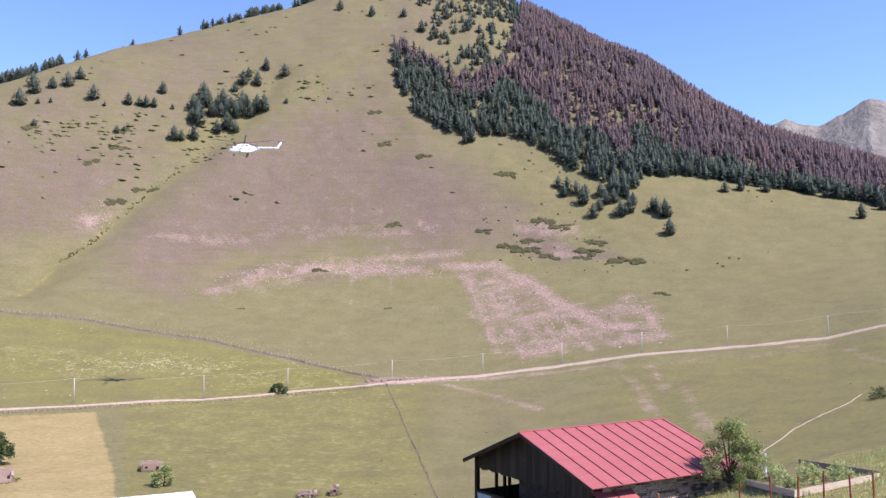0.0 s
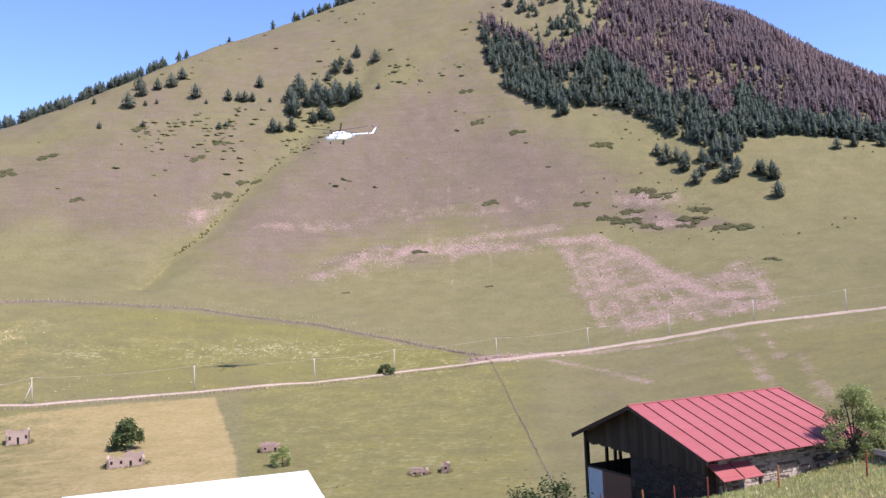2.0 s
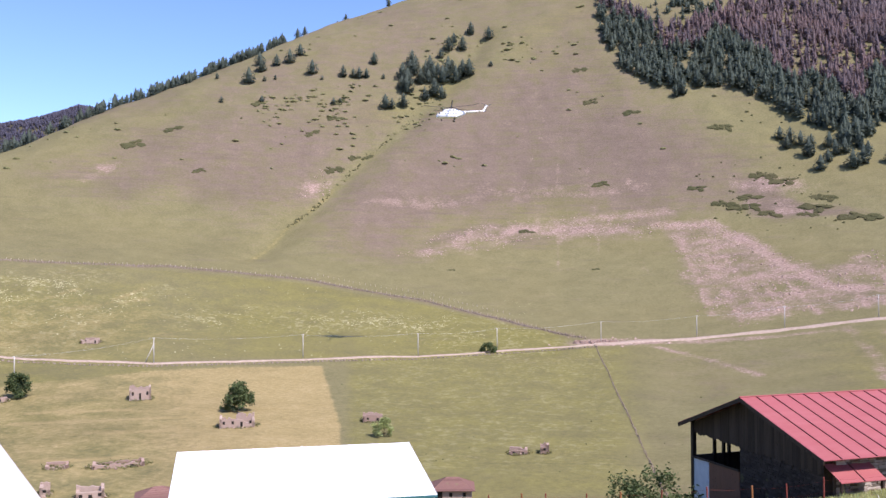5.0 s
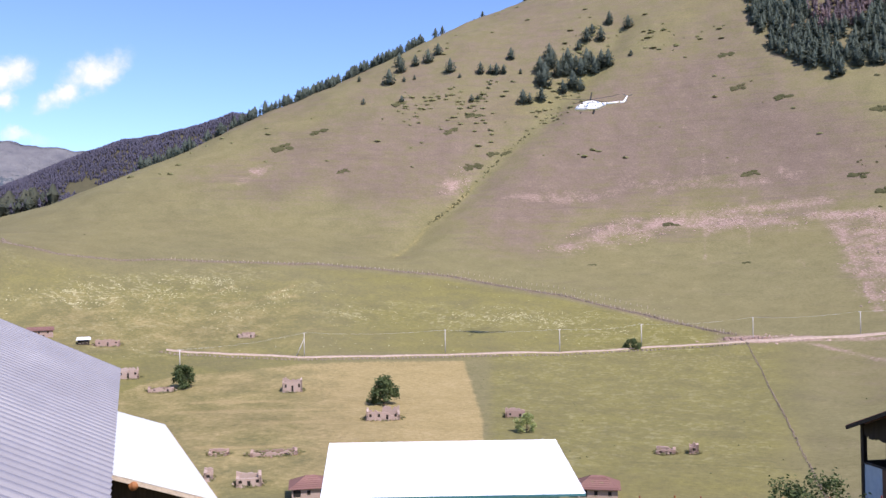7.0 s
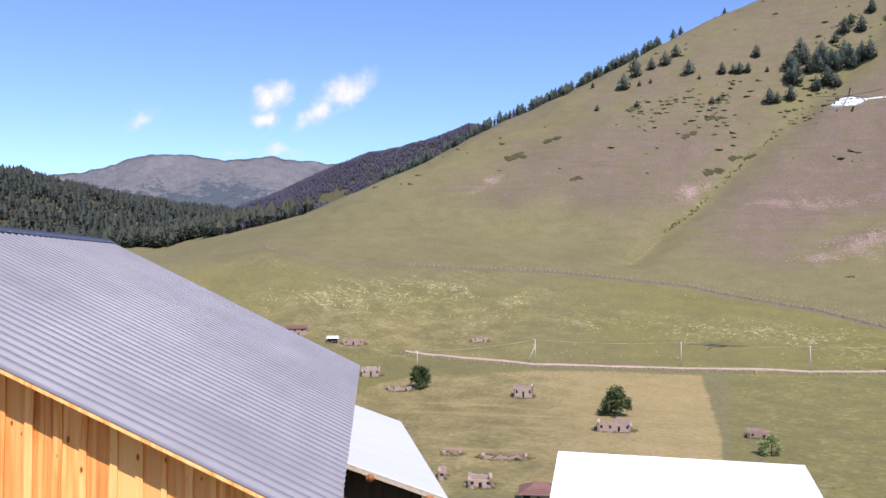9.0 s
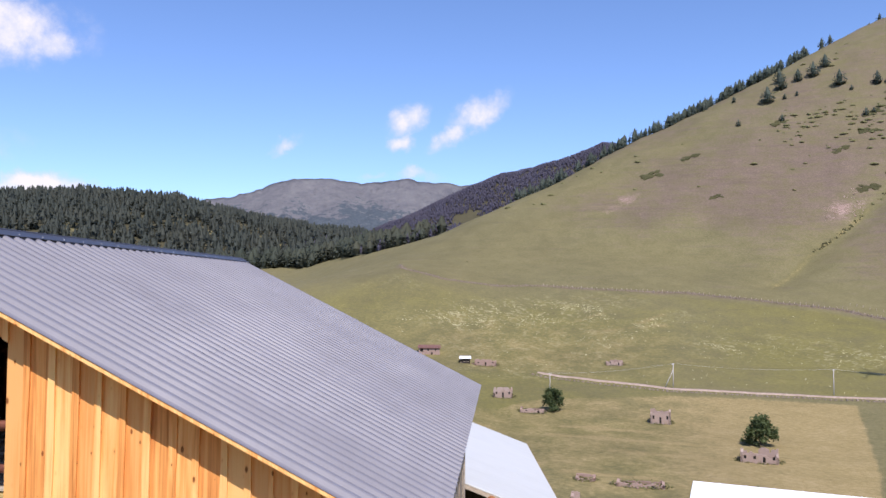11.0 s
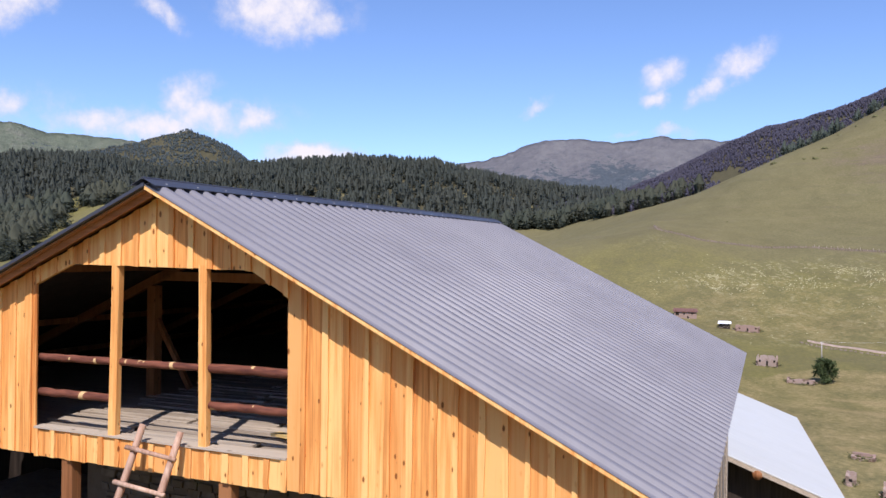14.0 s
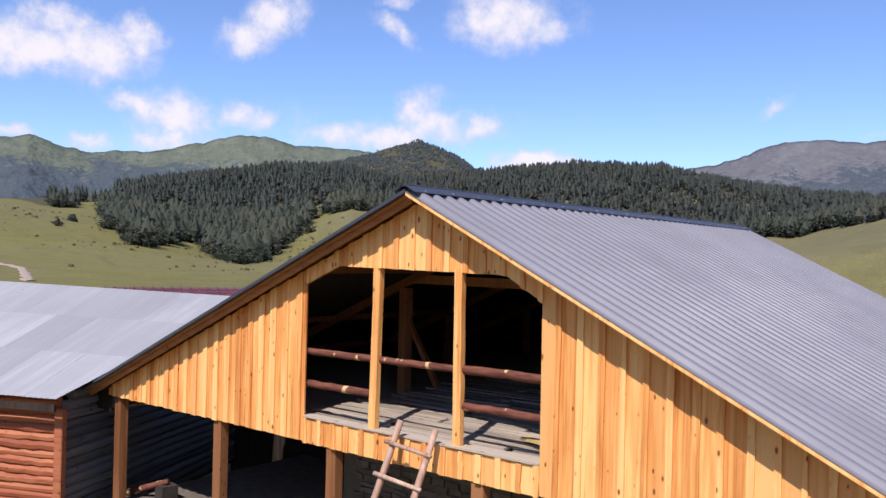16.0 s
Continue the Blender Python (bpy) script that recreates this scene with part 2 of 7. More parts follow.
M_RIDGE_PINE = material("haze_tinted_blue_pine", foliage((.105, .132, .142), (.145, .175, .172), (.14, .158, .165)), .95, spec=.05, through_light=0.38)
M_HAZE_MAUVE_PINE = material("haze_tinted_mauve_pine", foliage((.118, .112, .152), (.142, .134, .178), (.145, .132, .17)), .95, spec=.05, through_light=0.38)
M_BUSH = material("juniper_scrub", foliage((.075, .078, .036), (.125, .12, .056), (.15, .12, .068)), .9, spec=.1, through_light=0.25)
M_SCRUB = material("pale_green_scrub", foliage((.17, .172, .076), (.25, .24, .115), (.23, .195, .11)), .9, spec=.1, through_light=.25)
M_LEAF = material("fresh_leaf", foliage((.27, .32, .12), (.46, .50, .22), (.38, .40, .16)), .75, spec=.25, through_light=0.45)
M_LEAF_DARK = material("dark_walnut_leaf", foliage((.065, .095, .038), (.14, .175, .072), (.115, .14, .058)), .8, spec=.2, through_light=0.35)
M_TRUNK = material("tree_bark", lambda n, co: n.ramp(n.noise(co.outputs["Object"], 4, 5), (.3, (.055, .04, .03)), (.7, (.13, .10, .075))), .95)
M_GRASS = material("meadow_grass", foliage((.38, .40, .15), (.58, .58, .26), (.60, .56, .28), .5), .9, spec=.15, through_light=0.4)
M_FLOWER = material("cream_flower", lambda n, co: n.mix(island(n), (.40, .37, .20), (.58, .54, .35)), .9)
M_DAISY = material("white_daisy", lambda n, co: n.mix(island(n), (.70, .68, .55), (.80, .79, .70)), .9)
M_WEED = material("broad_leaf_weed", foliage((.34, .40, .16), (.54, .58, .28), (.50, .50, .22), .4), .85, through_light=0.4)
M_POLE = material("grey_concrete_pole", lambda n, co: n.ramp(n.noise(co.outputs["Object"], 3, 4), (.3, (.42, .40, .385)), (.7, (.56, .53, .51))), .9)
M_WIRE = material("aluminium_wire", lambda n, co: n.ramp(n.noise(co.outputs["Object"], 5), (.3, (.45, .44, .42)), (.7, (.6, .6, .58))), .6)
M_RUST = material("red_painted_iron", lambda n, co: n.ramp(n.noise(co.outputs["Object"], 9, 5), (.3, (.16, .035, .025)), (.7, (.30, .075, .055))), .8)
M_WHITE = material("white_aircraft_paint", lambda n, co: n.ramp(n.noise(co.outputs["Object"], .8, 4), (.3, (.82, .82, .82)), (.7, (.88, .88, .88))), .35, spec=.5)
M_ROTOR = material("grey_rotor_blade", lambda n, co: n.ramp(n.noise(co.outputs["Object"], 2), (.3, (.06, .06, .065)), (.7, (.10, .10, .11))), .6)
M_WINDOW = material("dark_window_glass", lambda n, co: n.ramp(n.noise(co.outputs["Object"], 2), (.3, (.02, .025, .03)), (.7, (.04, .05, .06))), .08, spec=.6)
M_RUBBER = material("black_tyre", lambda n, co: n.ramp(n.noise(co.outputs["Object"], 6), (.3, (.02, .02, .02)), (.7, (.04, .04, .04))), .8)
M_BLUE = material("pale_blue_paint", lambda n, co: n.ramp(n.noise(co.outputs["Object"], 4), (.3, (.46, .52, .56)), (.7, (.56, .61, .64))), .7)
M_CREAM = material("cream_window_paint", lambda n, co: n.ramp(n.noise(co.outputs["Object"], 6), (.3, (.62, .52, .34)), (.7, (.72, .62, .44))), .7)


def land(n, co):
    """Mountain turf: land cover from the two cover layers, broken up by noise at several sizes."""
    p = place_of(n)
    a = n.add("ShaderNodeAttribute", attribute_name="cover")
    b = n.add("ShaderNodeAttribute", attribute_name="crop")
    ca = n.add("ShaderNodeSeparateColor", {0: a.outputs["Color"]}).outputs
    cb = n.add("ShaderNodeSeparateColor", {0: b.outputs["Color"]}).outputs
    big = n.noise(p, .012, 5, .6)
    mid = n.noise(p, .09, 6, .62)
    small = n.noise(p, .75, 5, .65)
    tuft = n.noise(p, 3.5, 4, .7)
    mot = n.math("ADD", n.math("MULTIPLY", mid, .6), n.math("MULTIPLY", small, .4))
    fine = n.math("ADD", n.math("ADD", n.math("MULTIPLY", mid, .25), n.math("MULTIPLY", small, .4)), n.math("MULTIPLY", tuft, .35))
    grass = n.ramp(fine, (.34, (.115, .104, .050)), (.5, (.166, .149, .073)), (.66, (.232, .202, .104)))
    grass = n.mix(n.span(big, .4, .62, 0, .6), grass, n.ramp(fine, (.34, (.125, .113, .05)), (.66, (.215, .185, .092))))
    brown = n.ramp(fine, (.34, (.106, .079, .060)), (.5, (.152, .114, .088)), (.66, (.212, .160, .126)))
    lush = n.ramp(fine, (.34, (.102, .098, .028)), (.5, (.162, .148, .047)), (.66, (.232, .206, .076)))
    hay = n.ramp(fine, (.34, (.205, .165, .072)), (.5, (.285, .222, .103)), (.66, (.39, .305, .165)))
    scree = n.ramp(n.math("ADD", n.math("MULTIPLY", small, .55), n.math("MULTIPLY", tuft, .45)), (.34, (.155, .105, .084)), (.5, (.29, .20, .168)), (.66, (.46, .345, .30)))
    ledge = n.noise(n.stretch(p, .035, .035, .5), 1.0, 5, .7)
    edge = n.math("ADD", n.math("MULTIPLY", n.math("SUBTRACT", mot, .5), 1.6), n.math("MULTIPLY", n.math("SUBTRACT", tuft, .5), .5))

    def blend(base, top, mask, soft=.28):
        return n.mix(n.span(n.math("ADD", mask, edge), .5 - soft, .5 + soft), base, top)
    c = blend(grass, brown, n.math("ADD", ca[1], n.math("MULTIPLY", n.math("SUBTRACT", ledge, .5), 1.1)), .45)
    c = blend(c, lush, ca[2], .4)
    c = blend(c, hay, cb[0], .36)
    c = n.mix(.92, c, blend(c, scree, ca[0], .3))
    blossom = n.math("MULTIPLY", n.span(n.noise(n.stretch(p, 1.0, 1.0, .3), .45, 4, .7), .53, .60), cb[1])
    c = n.mix(n.math("MULTIPLY", n.math("MULTIPLY", blossom, n.span(mid, .40, .52)), .8), c, (.47, .43, .26))
    c = n.mix(n.math("MULTIPLY", n.span(ledge, .54, .70, 0, .22), n.math("SUBTRACT", 1.0, cb[0])), c, (.10, .085, .06))
    c = n.mix(n.span(cb[2], .25, .75), c, n.ramp(mot, (.3, (.058, .054, .032)), (.7, (.105, .093, .052))))
    return c, (n.math("ADD", small, n.math("MULTIPLY", tuft, .4)), .55, .25)


M_LAND = material("mountain_turf", land, .95, spec=.1)


# far slopes: the haze is painted in as grey-blue and mauve base colour
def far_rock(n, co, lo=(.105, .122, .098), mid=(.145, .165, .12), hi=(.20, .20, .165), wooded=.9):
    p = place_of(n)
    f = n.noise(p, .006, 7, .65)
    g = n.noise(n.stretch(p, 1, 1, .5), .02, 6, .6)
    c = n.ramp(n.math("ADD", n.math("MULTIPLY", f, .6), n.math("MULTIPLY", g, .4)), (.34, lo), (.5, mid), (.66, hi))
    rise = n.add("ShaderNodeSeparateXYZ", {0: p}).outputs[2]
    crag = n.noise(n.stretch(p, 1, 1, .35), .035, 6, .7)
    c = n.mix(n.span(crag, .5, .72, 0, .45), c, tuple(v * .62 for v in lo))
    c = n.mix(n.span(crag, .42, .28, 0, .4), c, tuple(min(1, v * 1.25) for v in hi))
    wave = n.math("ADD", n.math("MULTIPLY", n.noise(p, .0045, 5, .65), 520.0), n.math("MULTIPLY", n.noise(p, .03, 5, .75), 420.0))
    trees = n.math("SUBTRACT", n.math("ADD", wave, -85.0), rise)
    # far woods, their blue also painted for haze
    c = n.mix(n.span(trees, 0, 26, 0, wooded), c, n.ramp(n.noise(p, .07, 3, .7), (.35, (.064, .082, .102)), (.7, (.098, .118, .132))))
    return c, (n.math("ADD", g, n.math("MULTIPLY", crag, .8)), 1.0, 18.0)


M_FAR = material("haze_tinted_alpine_slope", far_rock, 1.0, spec=0.0)
M_FAR_MAUVE = material("haze_tinted_mauve_slope", lambda n, co: far_rock(n, co, (.125, .125, .14), (.165, .162, .17), (.205, .20, .20)), 1.0, spec=0.0)
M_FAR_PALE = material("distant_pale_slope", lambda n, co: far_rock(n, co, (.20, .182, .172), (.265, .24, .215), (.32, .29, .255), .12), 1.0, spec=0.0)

# ---- terrain: height of the land by bearing (degrees, clockwise from +y) and range (metres) ----
EYE_Z = 5.0


def line(*pairs):
    """A quantity along the bearing, from (bearing, value) pairs."""
    a, v = zip(*sorted(pairs))
    return lambda q: np.interp(q, a, v, period=360)


def const(v):
    return lambda q: np.full_like(q, v)


def by_angle(r, e):
    """A ring of the land from its range and the angle at which it stands seen from the house."""
    return r, lambda q: EYE_Z + r(q) * np.tan(np.radians(e(q)))


ROAD_R = line((-60, 380), (-50, 345), (-43, 322), (-33, 306), (-20, 310), (-4, 335), (10, 352), (28, 362), (60, 380), (150, 380), (-150, 380), (-95, 380))
ROAD_E = line((-150, 1), (-110, -1.0), (-95, -1.4), (-85, -1.8), (-70, -2.3), (-60, -2.7), (-50, -4.0), (-42, -5.5), (-33, -6.2), (-24, -6.3), (-16, -6.15), (-10, -5.75), (-4, -5.3), (3, -4.8), (8, -4.1), (13.5, -3.2), (19, -2.7), (25, -2.0), (28, -1.2), (60, 3), (120, 6))
RINGS = [
    (const(0.0), const(-.6)),
    (const(18.0), line((-140, -.8), (-115, -1.8), (-60, -1.9), (-45, -2.0), (-10, -1.7), (10, -1.2), (25, -.2), (60, 1), (120, 3), (180, 1.5))),
    (const(38.0), line((-140, 1), (-115, -1.5), (-80, -2.5), (-60, -4), (-45, -5.5), (-20, -6.5), (0, -6.0), (6, -5.3), (12, -4.35), (17, -3.45), (22, -2.5), (30, -1.0), (60, 4), (120, 9), (180, 5))),
    (const(62.0), line((-140, 2), (-115, -2), (-80, -5), (-60, -10), (-45, -14), (-20, -16), (0, -14), (10, -11.5), (20, -7), (30, -3), (60, 6), (120, 14), (180, 9))),
    (const(150.0), line((-140, 4), (-115, -3.5), (-95, -6), (-80, -14), (-60, -26), (-45, -33.5), (-20, -34.5), (0, -33.5), (10, -30), (20, -23.5), (30, -16), (60, 10), (120, 34), (180, 22))),
    by_angle(const(232.0), line((-140, 2), (-110, -2.4), (-95, -3.0), (-80, -4.6), (-60, -7.2), (-45, -9.4), (-20, -9.6), (-5, -9.5), (3, -9.1), (10, -8.3), (20, -6.6), (28, -5.0), (60, 3), (120, 7))),
    by_angle(ROAD_R, ROAD_E),
    by_angle(const(445.0), line((-140, 2), (-110, -.4), (-103, -.3), (-95, -1.0), (-85, -.3), (-75, -.6), (-65, -1), (-59, .2), (-52, 1.3), (-45, .3), (-38, 0), (-30, -.3), (-20, -.8), (-6, -1.2), (5, -.7), (12, 0), (20, .6), (28, 1.3), (60, 5), (120, 7))),
    by_angle(const(510.0), line((-140, 2), (-110, .6), (-103, .2), (-95, -1.0), (-85, .4), (-75, 0), (-65, -.6), (-59, .55), (-52, 2.2), (-45, 2.3), (-38, 2.3), (-30, 2.0), (-20, 1.6), (-6, 1.3), (5, 1.8), (12, 2.3), (20, 2.5), (28, 2.7), (60, 6), (120, 7))),
    by_angle(line((-140, 700), (-95, 700), (-70, 700), (-59, 600), (-52, 600), (-45, 650), (-38, 720), (-30, 800), (-20, 900), (-10, 980), (0, 1030), (5, 1030), (14, 970), (21, 900), (28, 860), (60, 800), (150, 700)),
             line((-140, 3), (-110, 2.3), (-103, 1.6), (-95, .4), (-92, .9), (-88, 2.3), (-85, 2.0), (-75, 1.0), (-65, -.2), (-59, .35), (-56, 1.4), (-52, 2.85), (-45, 5.9), (-41, 7.6), (-38, 9.2), (-31, 12.1), (-26, 14.4), (-22, 15.9), (-16.5, 17.6), (-11, 19.3), (-7, 20.4), (-2, 21.2), (2, 21.0), (5.4, 19.7), (8.5, 18.1), (14, 15.6), (18, 12.8), (21.3, 10.8), (24.7, 9.5), (28.4, 8.1), (34, 6.5), (60, 8), (120, 8))),
    by_angle(line((-140, 1250), (-50, 1250), (-40, 1300), (0, 1500), (30, 1300), (150, 1250)),
             line((-140, 3), (-115, 2.2), (-110, 2.4), (-106.6, 2.7), (-103.7, 3.3), (-100, 4.0), (-93, 5.2), (-89, 5.3), (-85, 4.5), (-79, 5.2), (-73, 5.7), (-67, 5.7), (-64.7, 5.1), (-60, 4.2), (-55, 3.6), (-50.7, 2.9), (-45, 2.5), (-38, 4), (-20, 8), (0, 10), (10, 8), (20, 6), (28, 4), (40, 4), (120, 7))),
    by_angle(const(1700.0), line((-140, 2), (-115, 1), (-95, 2.5), (-80, 3), (-60, 2.5), (-50, 2.5), (-38, 3), (0, 4), (28, 2), (120, 5))),
    by_angle(const(2200.0), line((-140, 1), (-115, 1), (-98, 3.5), (-92, 5.5), (-88, 6.5), (-85, 7.25), (-83.4, 7.75), (-81.2, 6.9), (-79.1, 5.7), (-76, 4.5), (-70, 3), (-60, 2.5), (-54, 3.9), (-52.5, 4.6), (-50, 5.8), (-47.2, 7.3), (-45, 8.2), (-42.8, 8.5), (-41, 9.0), (-38, 10.0), (-34, 9), (-25, 5), (0, 3), (30, 2), (120, 4))),
    by_angle(const(2900.0), const(.6)),
    by_angle(const(4800.0), const(.3)),
]


def lattice(ix, iy, seed):
    h = (ix.astype(np.int64) * 374761393 + iy.astype(np.int64) * 668265263 + seed * 1274126177) & 0xFFFFFFFF
    h = ((h ^ (h >> 13)) * 1274126177) & 0xFFFFFFFF
    return ((h ^ (h >> 16)) & 0xFFFF) / 65535.0


def value_noise(x, y, seed=0):
    """Smooth noise from 0 to 1 over the plane, one bump a unit."""
    ix, iy = np.floor(x), np.floor(y)
    fx, fy = x - ix, y - iy
    fx, fy = fx * fx * (3 - 2 * fx), fy * fy * (3 - 2 * fy)
    a, b = lattice(ix, iy, seed), lattice(ix + 1, iy, seed)
    c, d = lattice(ix, iy + 1, seed), lattice(ix + 1, iy + 1, seed)
    return (a * (1 - fx) + b * fx) * (1 - fy) + (c * (1 - fx) + d * fx) * fy


def fbm(x, y, seed=0, octaves=4):
    total, size = 0.0, 0.0
    for k in range(octaves):
        total = total + value_noise(x * 2 ** k, y * 2 ** k, seed + 17 * k) / 2 ** k
        size += 1 / 2 ** k
    return total / size


GULLY = [(-222, 430), (-225, 486), (-215, 547), (-207, 587), (-193, 612), (-165, 680), (-150, 735)]


def off_line(x, y, pts):
    """Distance from a line through points."""
    best = np.full_like(x, 1e9)
    for (ax, ay), (bx, by) in zip(pts, pts[1:]):
        dx, dy = bx - ax, by - ay
        t = np.clip(((x - ax) * dx + (y - ay) * dy) / (dx * dx + dy * dy), 0, 1)
        best = np.minimum(best, np.hypot(x - ax - t * dx, y - ay - t * dy))
    return best


def height(x, y):
    """The land's height at places (arrays)."""
    x, y = np.atleast_1d(np.asarray(x, float)), np.atleast_1d(np.asarray(y, float))
    r, a = np.hypot(x, y), np.degrees(np.arctan2(x, y))
    R = np.stack([ring[0](a) for ring in RINGS], 1)
    Z = np.stack([ring[1](a) for ring in RINGS], 1)
    h = np.diff(R, axis=1)
    d = np.diff(Z, axis=1) / h
    m = np.zeros_like(Z)
    same = d[:, :-1] * d[:, 1:] > 0
    w1, w2 = 2 * h[:, 1:] + h[:, :-1], h[:, 1:] + 2 * h[:, :-1]
    with np.errstate(divide="ignore", invalid="ignore"):
        mid = (w1 + w2) / (w1 / d[:, :-1] + w2 / d[:, 1:])
    m[:, 1:-1] = np.where(same, mid, 0)
    m[:, 0], m[:, -1] = d[:, 0], d[:, -1]
    k = np.clip((r[:, None] >= R).sum(1) - 1, 0, R.shape[1] - 2)
    n = np.arange(len(r))
    s = np.clip((r - R[n, k]) / h[n, k], 0, 1)
    z = (Z[n, k] * (1 + 2 * s) * (1 - s) ** 2 + m[n, k] * h[n, k] * s * (1 - s) ** 2 + Z[n, k + 1] * s * s * (3 - 2 * s) + m[n, k + 1] * h[n, k] * s * s * (s - 1))
    z = z - 4.5 * np.exp(-(off_line(x, y, GULLY) / 13) ** 2) + 5.0 * np.exp(-(off_line(x, y, [(px + 34, py) for px, py in GULLY[1:]]) / 26) ** 2)
    far = np.clip((r - 60) / 400, 0, 1)
    steep = np.clip((z + 10) / 120, 0, 1)
    z = z + far * (fbm(x / 45, y / 45, 3) - .5) * (1.2 + 6 * steep) + np.clip(r / 40, 0, 1) * (fbm(x / 9, y / 9, 5) - .5) * .5
    return z + np.clip((r - 1000) / 800, 0, 1) * (fbm(x / 160, y / 160, 9) - .5) * 30


def ground_at(x, y):
    return float(height(x, y)[0])


# ---- mesh helpers ----
def part(name, bm, mat, parent=None, label="", smooth=False):
    """Links a bmesh as one mesh object, under a thing or a part."""
    me = bpy.data.meshes.new(name)
    bm.to_mesh(me)
    bm.free()
    return shared(name, me, mat, parent, label, smooth)


def shared(name, me, mat, parent=None, label="", smooth=False):
    if not me.materials:
        me.materials.append(mat)
    if smooth:
        me.shade_smooth()
    ob = new(name, me)
    ob.parent = parent
    if label:
        ob["label"] = label
    return ob


def mesh_of(name, verts, faces, mat, smooth=False):
    me = bpy.data.meshes.new(name)
    me.from_pydata(verts, [], faces)
    me.materials.append(mat)
    if smooth:
        me.shade_smooth()
    return me


def thing(name, label, category, m=None, group="", kind=""):
    ob = tagged(new(name), label, category, group, kind)
    ob.matrix_basis = m or Matrix()
    return ob


def quad_prism(bm, pts, off):
    """A solid from a polygon (list of points) pushed along off."""
    a = [bm.verts.new(p) for p in pts]
    b = [bm.verts.new(Vector(p) + Vector(off)) for p in pts]
    n = len(pts)
    faces = [bm.faces.new(a), bm.faces.new(b[::-1])]
    for k in range(n):
        faces.append(bm.faces.new((a[k], b[k], b[(k + 1) % n], a[(k + 1) % n])))
    bmesh.ops.recalc_face_normals(bm, faces=faces)


def box(bm, x0, x1, y0, y1, z0, z1):
    quad_prism(bm, [(x0, y0, z0), (x1, y0, z0), (x1, y1, z0), (x0, y1, z0)], (0, 0, z1 - z0))


def beam(bm, p, q, w, h, bevel=0.0):
    """A squared timber from p to q, w wide and h high."""
    p, q = Vector(p), Vector(q)
    d = (q - p).normalized()
    side = d.cross(Vector((0, 0, 1)))
    side = side.normalized() if side.length > .01 else Vector((1, 0, 0))
    up = side.cross(d)
    s, u = side * w / 2, up * h / 2
    quad_prism(bm, [p - s - u, p + s - u, p + s + u, p - s + u], q - p)
    if bevel:
        bmesh.ops.bevel(bm, geom=bm.edges[:], offset=bevel, segments=1, affect="EDGES")


def tube(bm, path, radii, n=8, wobble=0.0, rng=None):
    """A round limb along a path, with its radius at each point."""
    path = [Vector(p) for p in path]
    rings = []
    for k, p in enumerate(path):
        d = (path[min(k + 1, len(path) - 1)] - path[max(k - 1, 0)]).normalized()
        side = d.cross(Vector((.13, .21, 1)) if abs(d.z) < .9 else Vector((1, .1, 0))).normalized()
        up = side.cross(d)
        ring = []
        for j in range(n):
            a = 2 * math.pi * j / n
            r = radii[k] * (1 + (rng.uniform(-wobble, wobble) if rng else 0))
            ring.append(bm.verts.new(p + (side * math.cos(a) + up * math.sin(a)) * r))
        rings.append(ring)
    for a, b in zip(rings, rings[1:]):
        for j in range(n):
            bm.faces.new((a[j], a[(j + 1) % n], b[(j + 1) % n], b[j]))
    bm.faces.new(rings[0][::-1])
    bm.faces.new(rings[-1])


# ---- the land: one sheet to the horizon ----
def soft(x, lo, hi):
    t = np.clip((x - lo) / (hi - lo), 0, 1)
    return t * t * (3 - 2 * t)


def blob(x, y, cx, cy, rx, ry, turn=0.0):
    """1 in the middle of an oval patch, 0 outside."""
    t = radians(turn)
    dx, dy = x - cx, y - cy
    u, v = (dx * math.cos(t) + dy * math.sin(t)) / rx, (-dx * math.sin(t) + dy * math.cos(t)) / ry
    return soft(1.45 - np.hypot(u, v), 0, .9)


def near_line(x, y, pts, wide):
    """1 on a line through points, falling to 0 at wide metres."""
    return soft(1 - off_line(x, y, pts) / wide, 0, 1)


ROAD_LEFT = [(-217, 238), (-191.5, 246.6), (-168.8, 254.5), (-125, 282.8), (-87, 304), (-59, 319), (-22.5, 335.5)]
ROAD_RIGHT = [(-22.5, 335.5), (17.5, 345), (50.7, 346.5), (83.6, 343), (117, 338), (153.6, 327), (172, 319.7), (215, 300), (260, 282)]
LANE = [(-22, 334), (-13.9, 283), (-6.5, 225), (-2.8, 191), (.4, 163), (4, 130)]
WALL = [(-372, 292), (-360, 284), (-337, 295), (-305, 337), (-244, 383), (-173, 402), (-109, 394), (-65, 373), (-27, 347)]
TRACKS = [[(-28, 485), (-37, 556), (-45, 600)], [(-52, 470), (-60, 560), (-72, 640)], [(-91, 560), (-84, 620), (-80, 670)], [(-2, 460), (-10, 530), (-16, 593)]]

angles = np.concatenate([np.arange(-180, -112, 4.0), np.arange(-112, 32, .25), np.arange(32, 180, 4.0)])
ranges = np.concatenate([np.linspace(.5, 28, 18), np.arange(29, 60, 1.0), np.arange(60, 150, 3.0), np.arange(150, 530, 2.2), np.arange(530, 1060, 4.0), np.arange(1060, 2500, 25.0), np.linspace(2500, 4800, 12)])
AA, RR = np.meshgrid(np.radians(angles), ranges, indexing="ij")
gx, gy = (RR * np.sin(AA)).ravel(), (RR * np.cos(AA)).ravel()
gz = height(gx, gy)
na, nr = len(angles), len(ranges)
idx = np.arange(na * nr).reshape(na, nr)
nxt = np.roll(idx, -1, axis=0)
quads = np.stack([idx[:, :-1], idx[:, 1:], nxt[:, 1:], nxt[:, :-1]], -1).reshape(-1, 4)
ground_me = bpy.data.meshes.new("ground")
ground_me.vertices.add(len(gx) + 1)
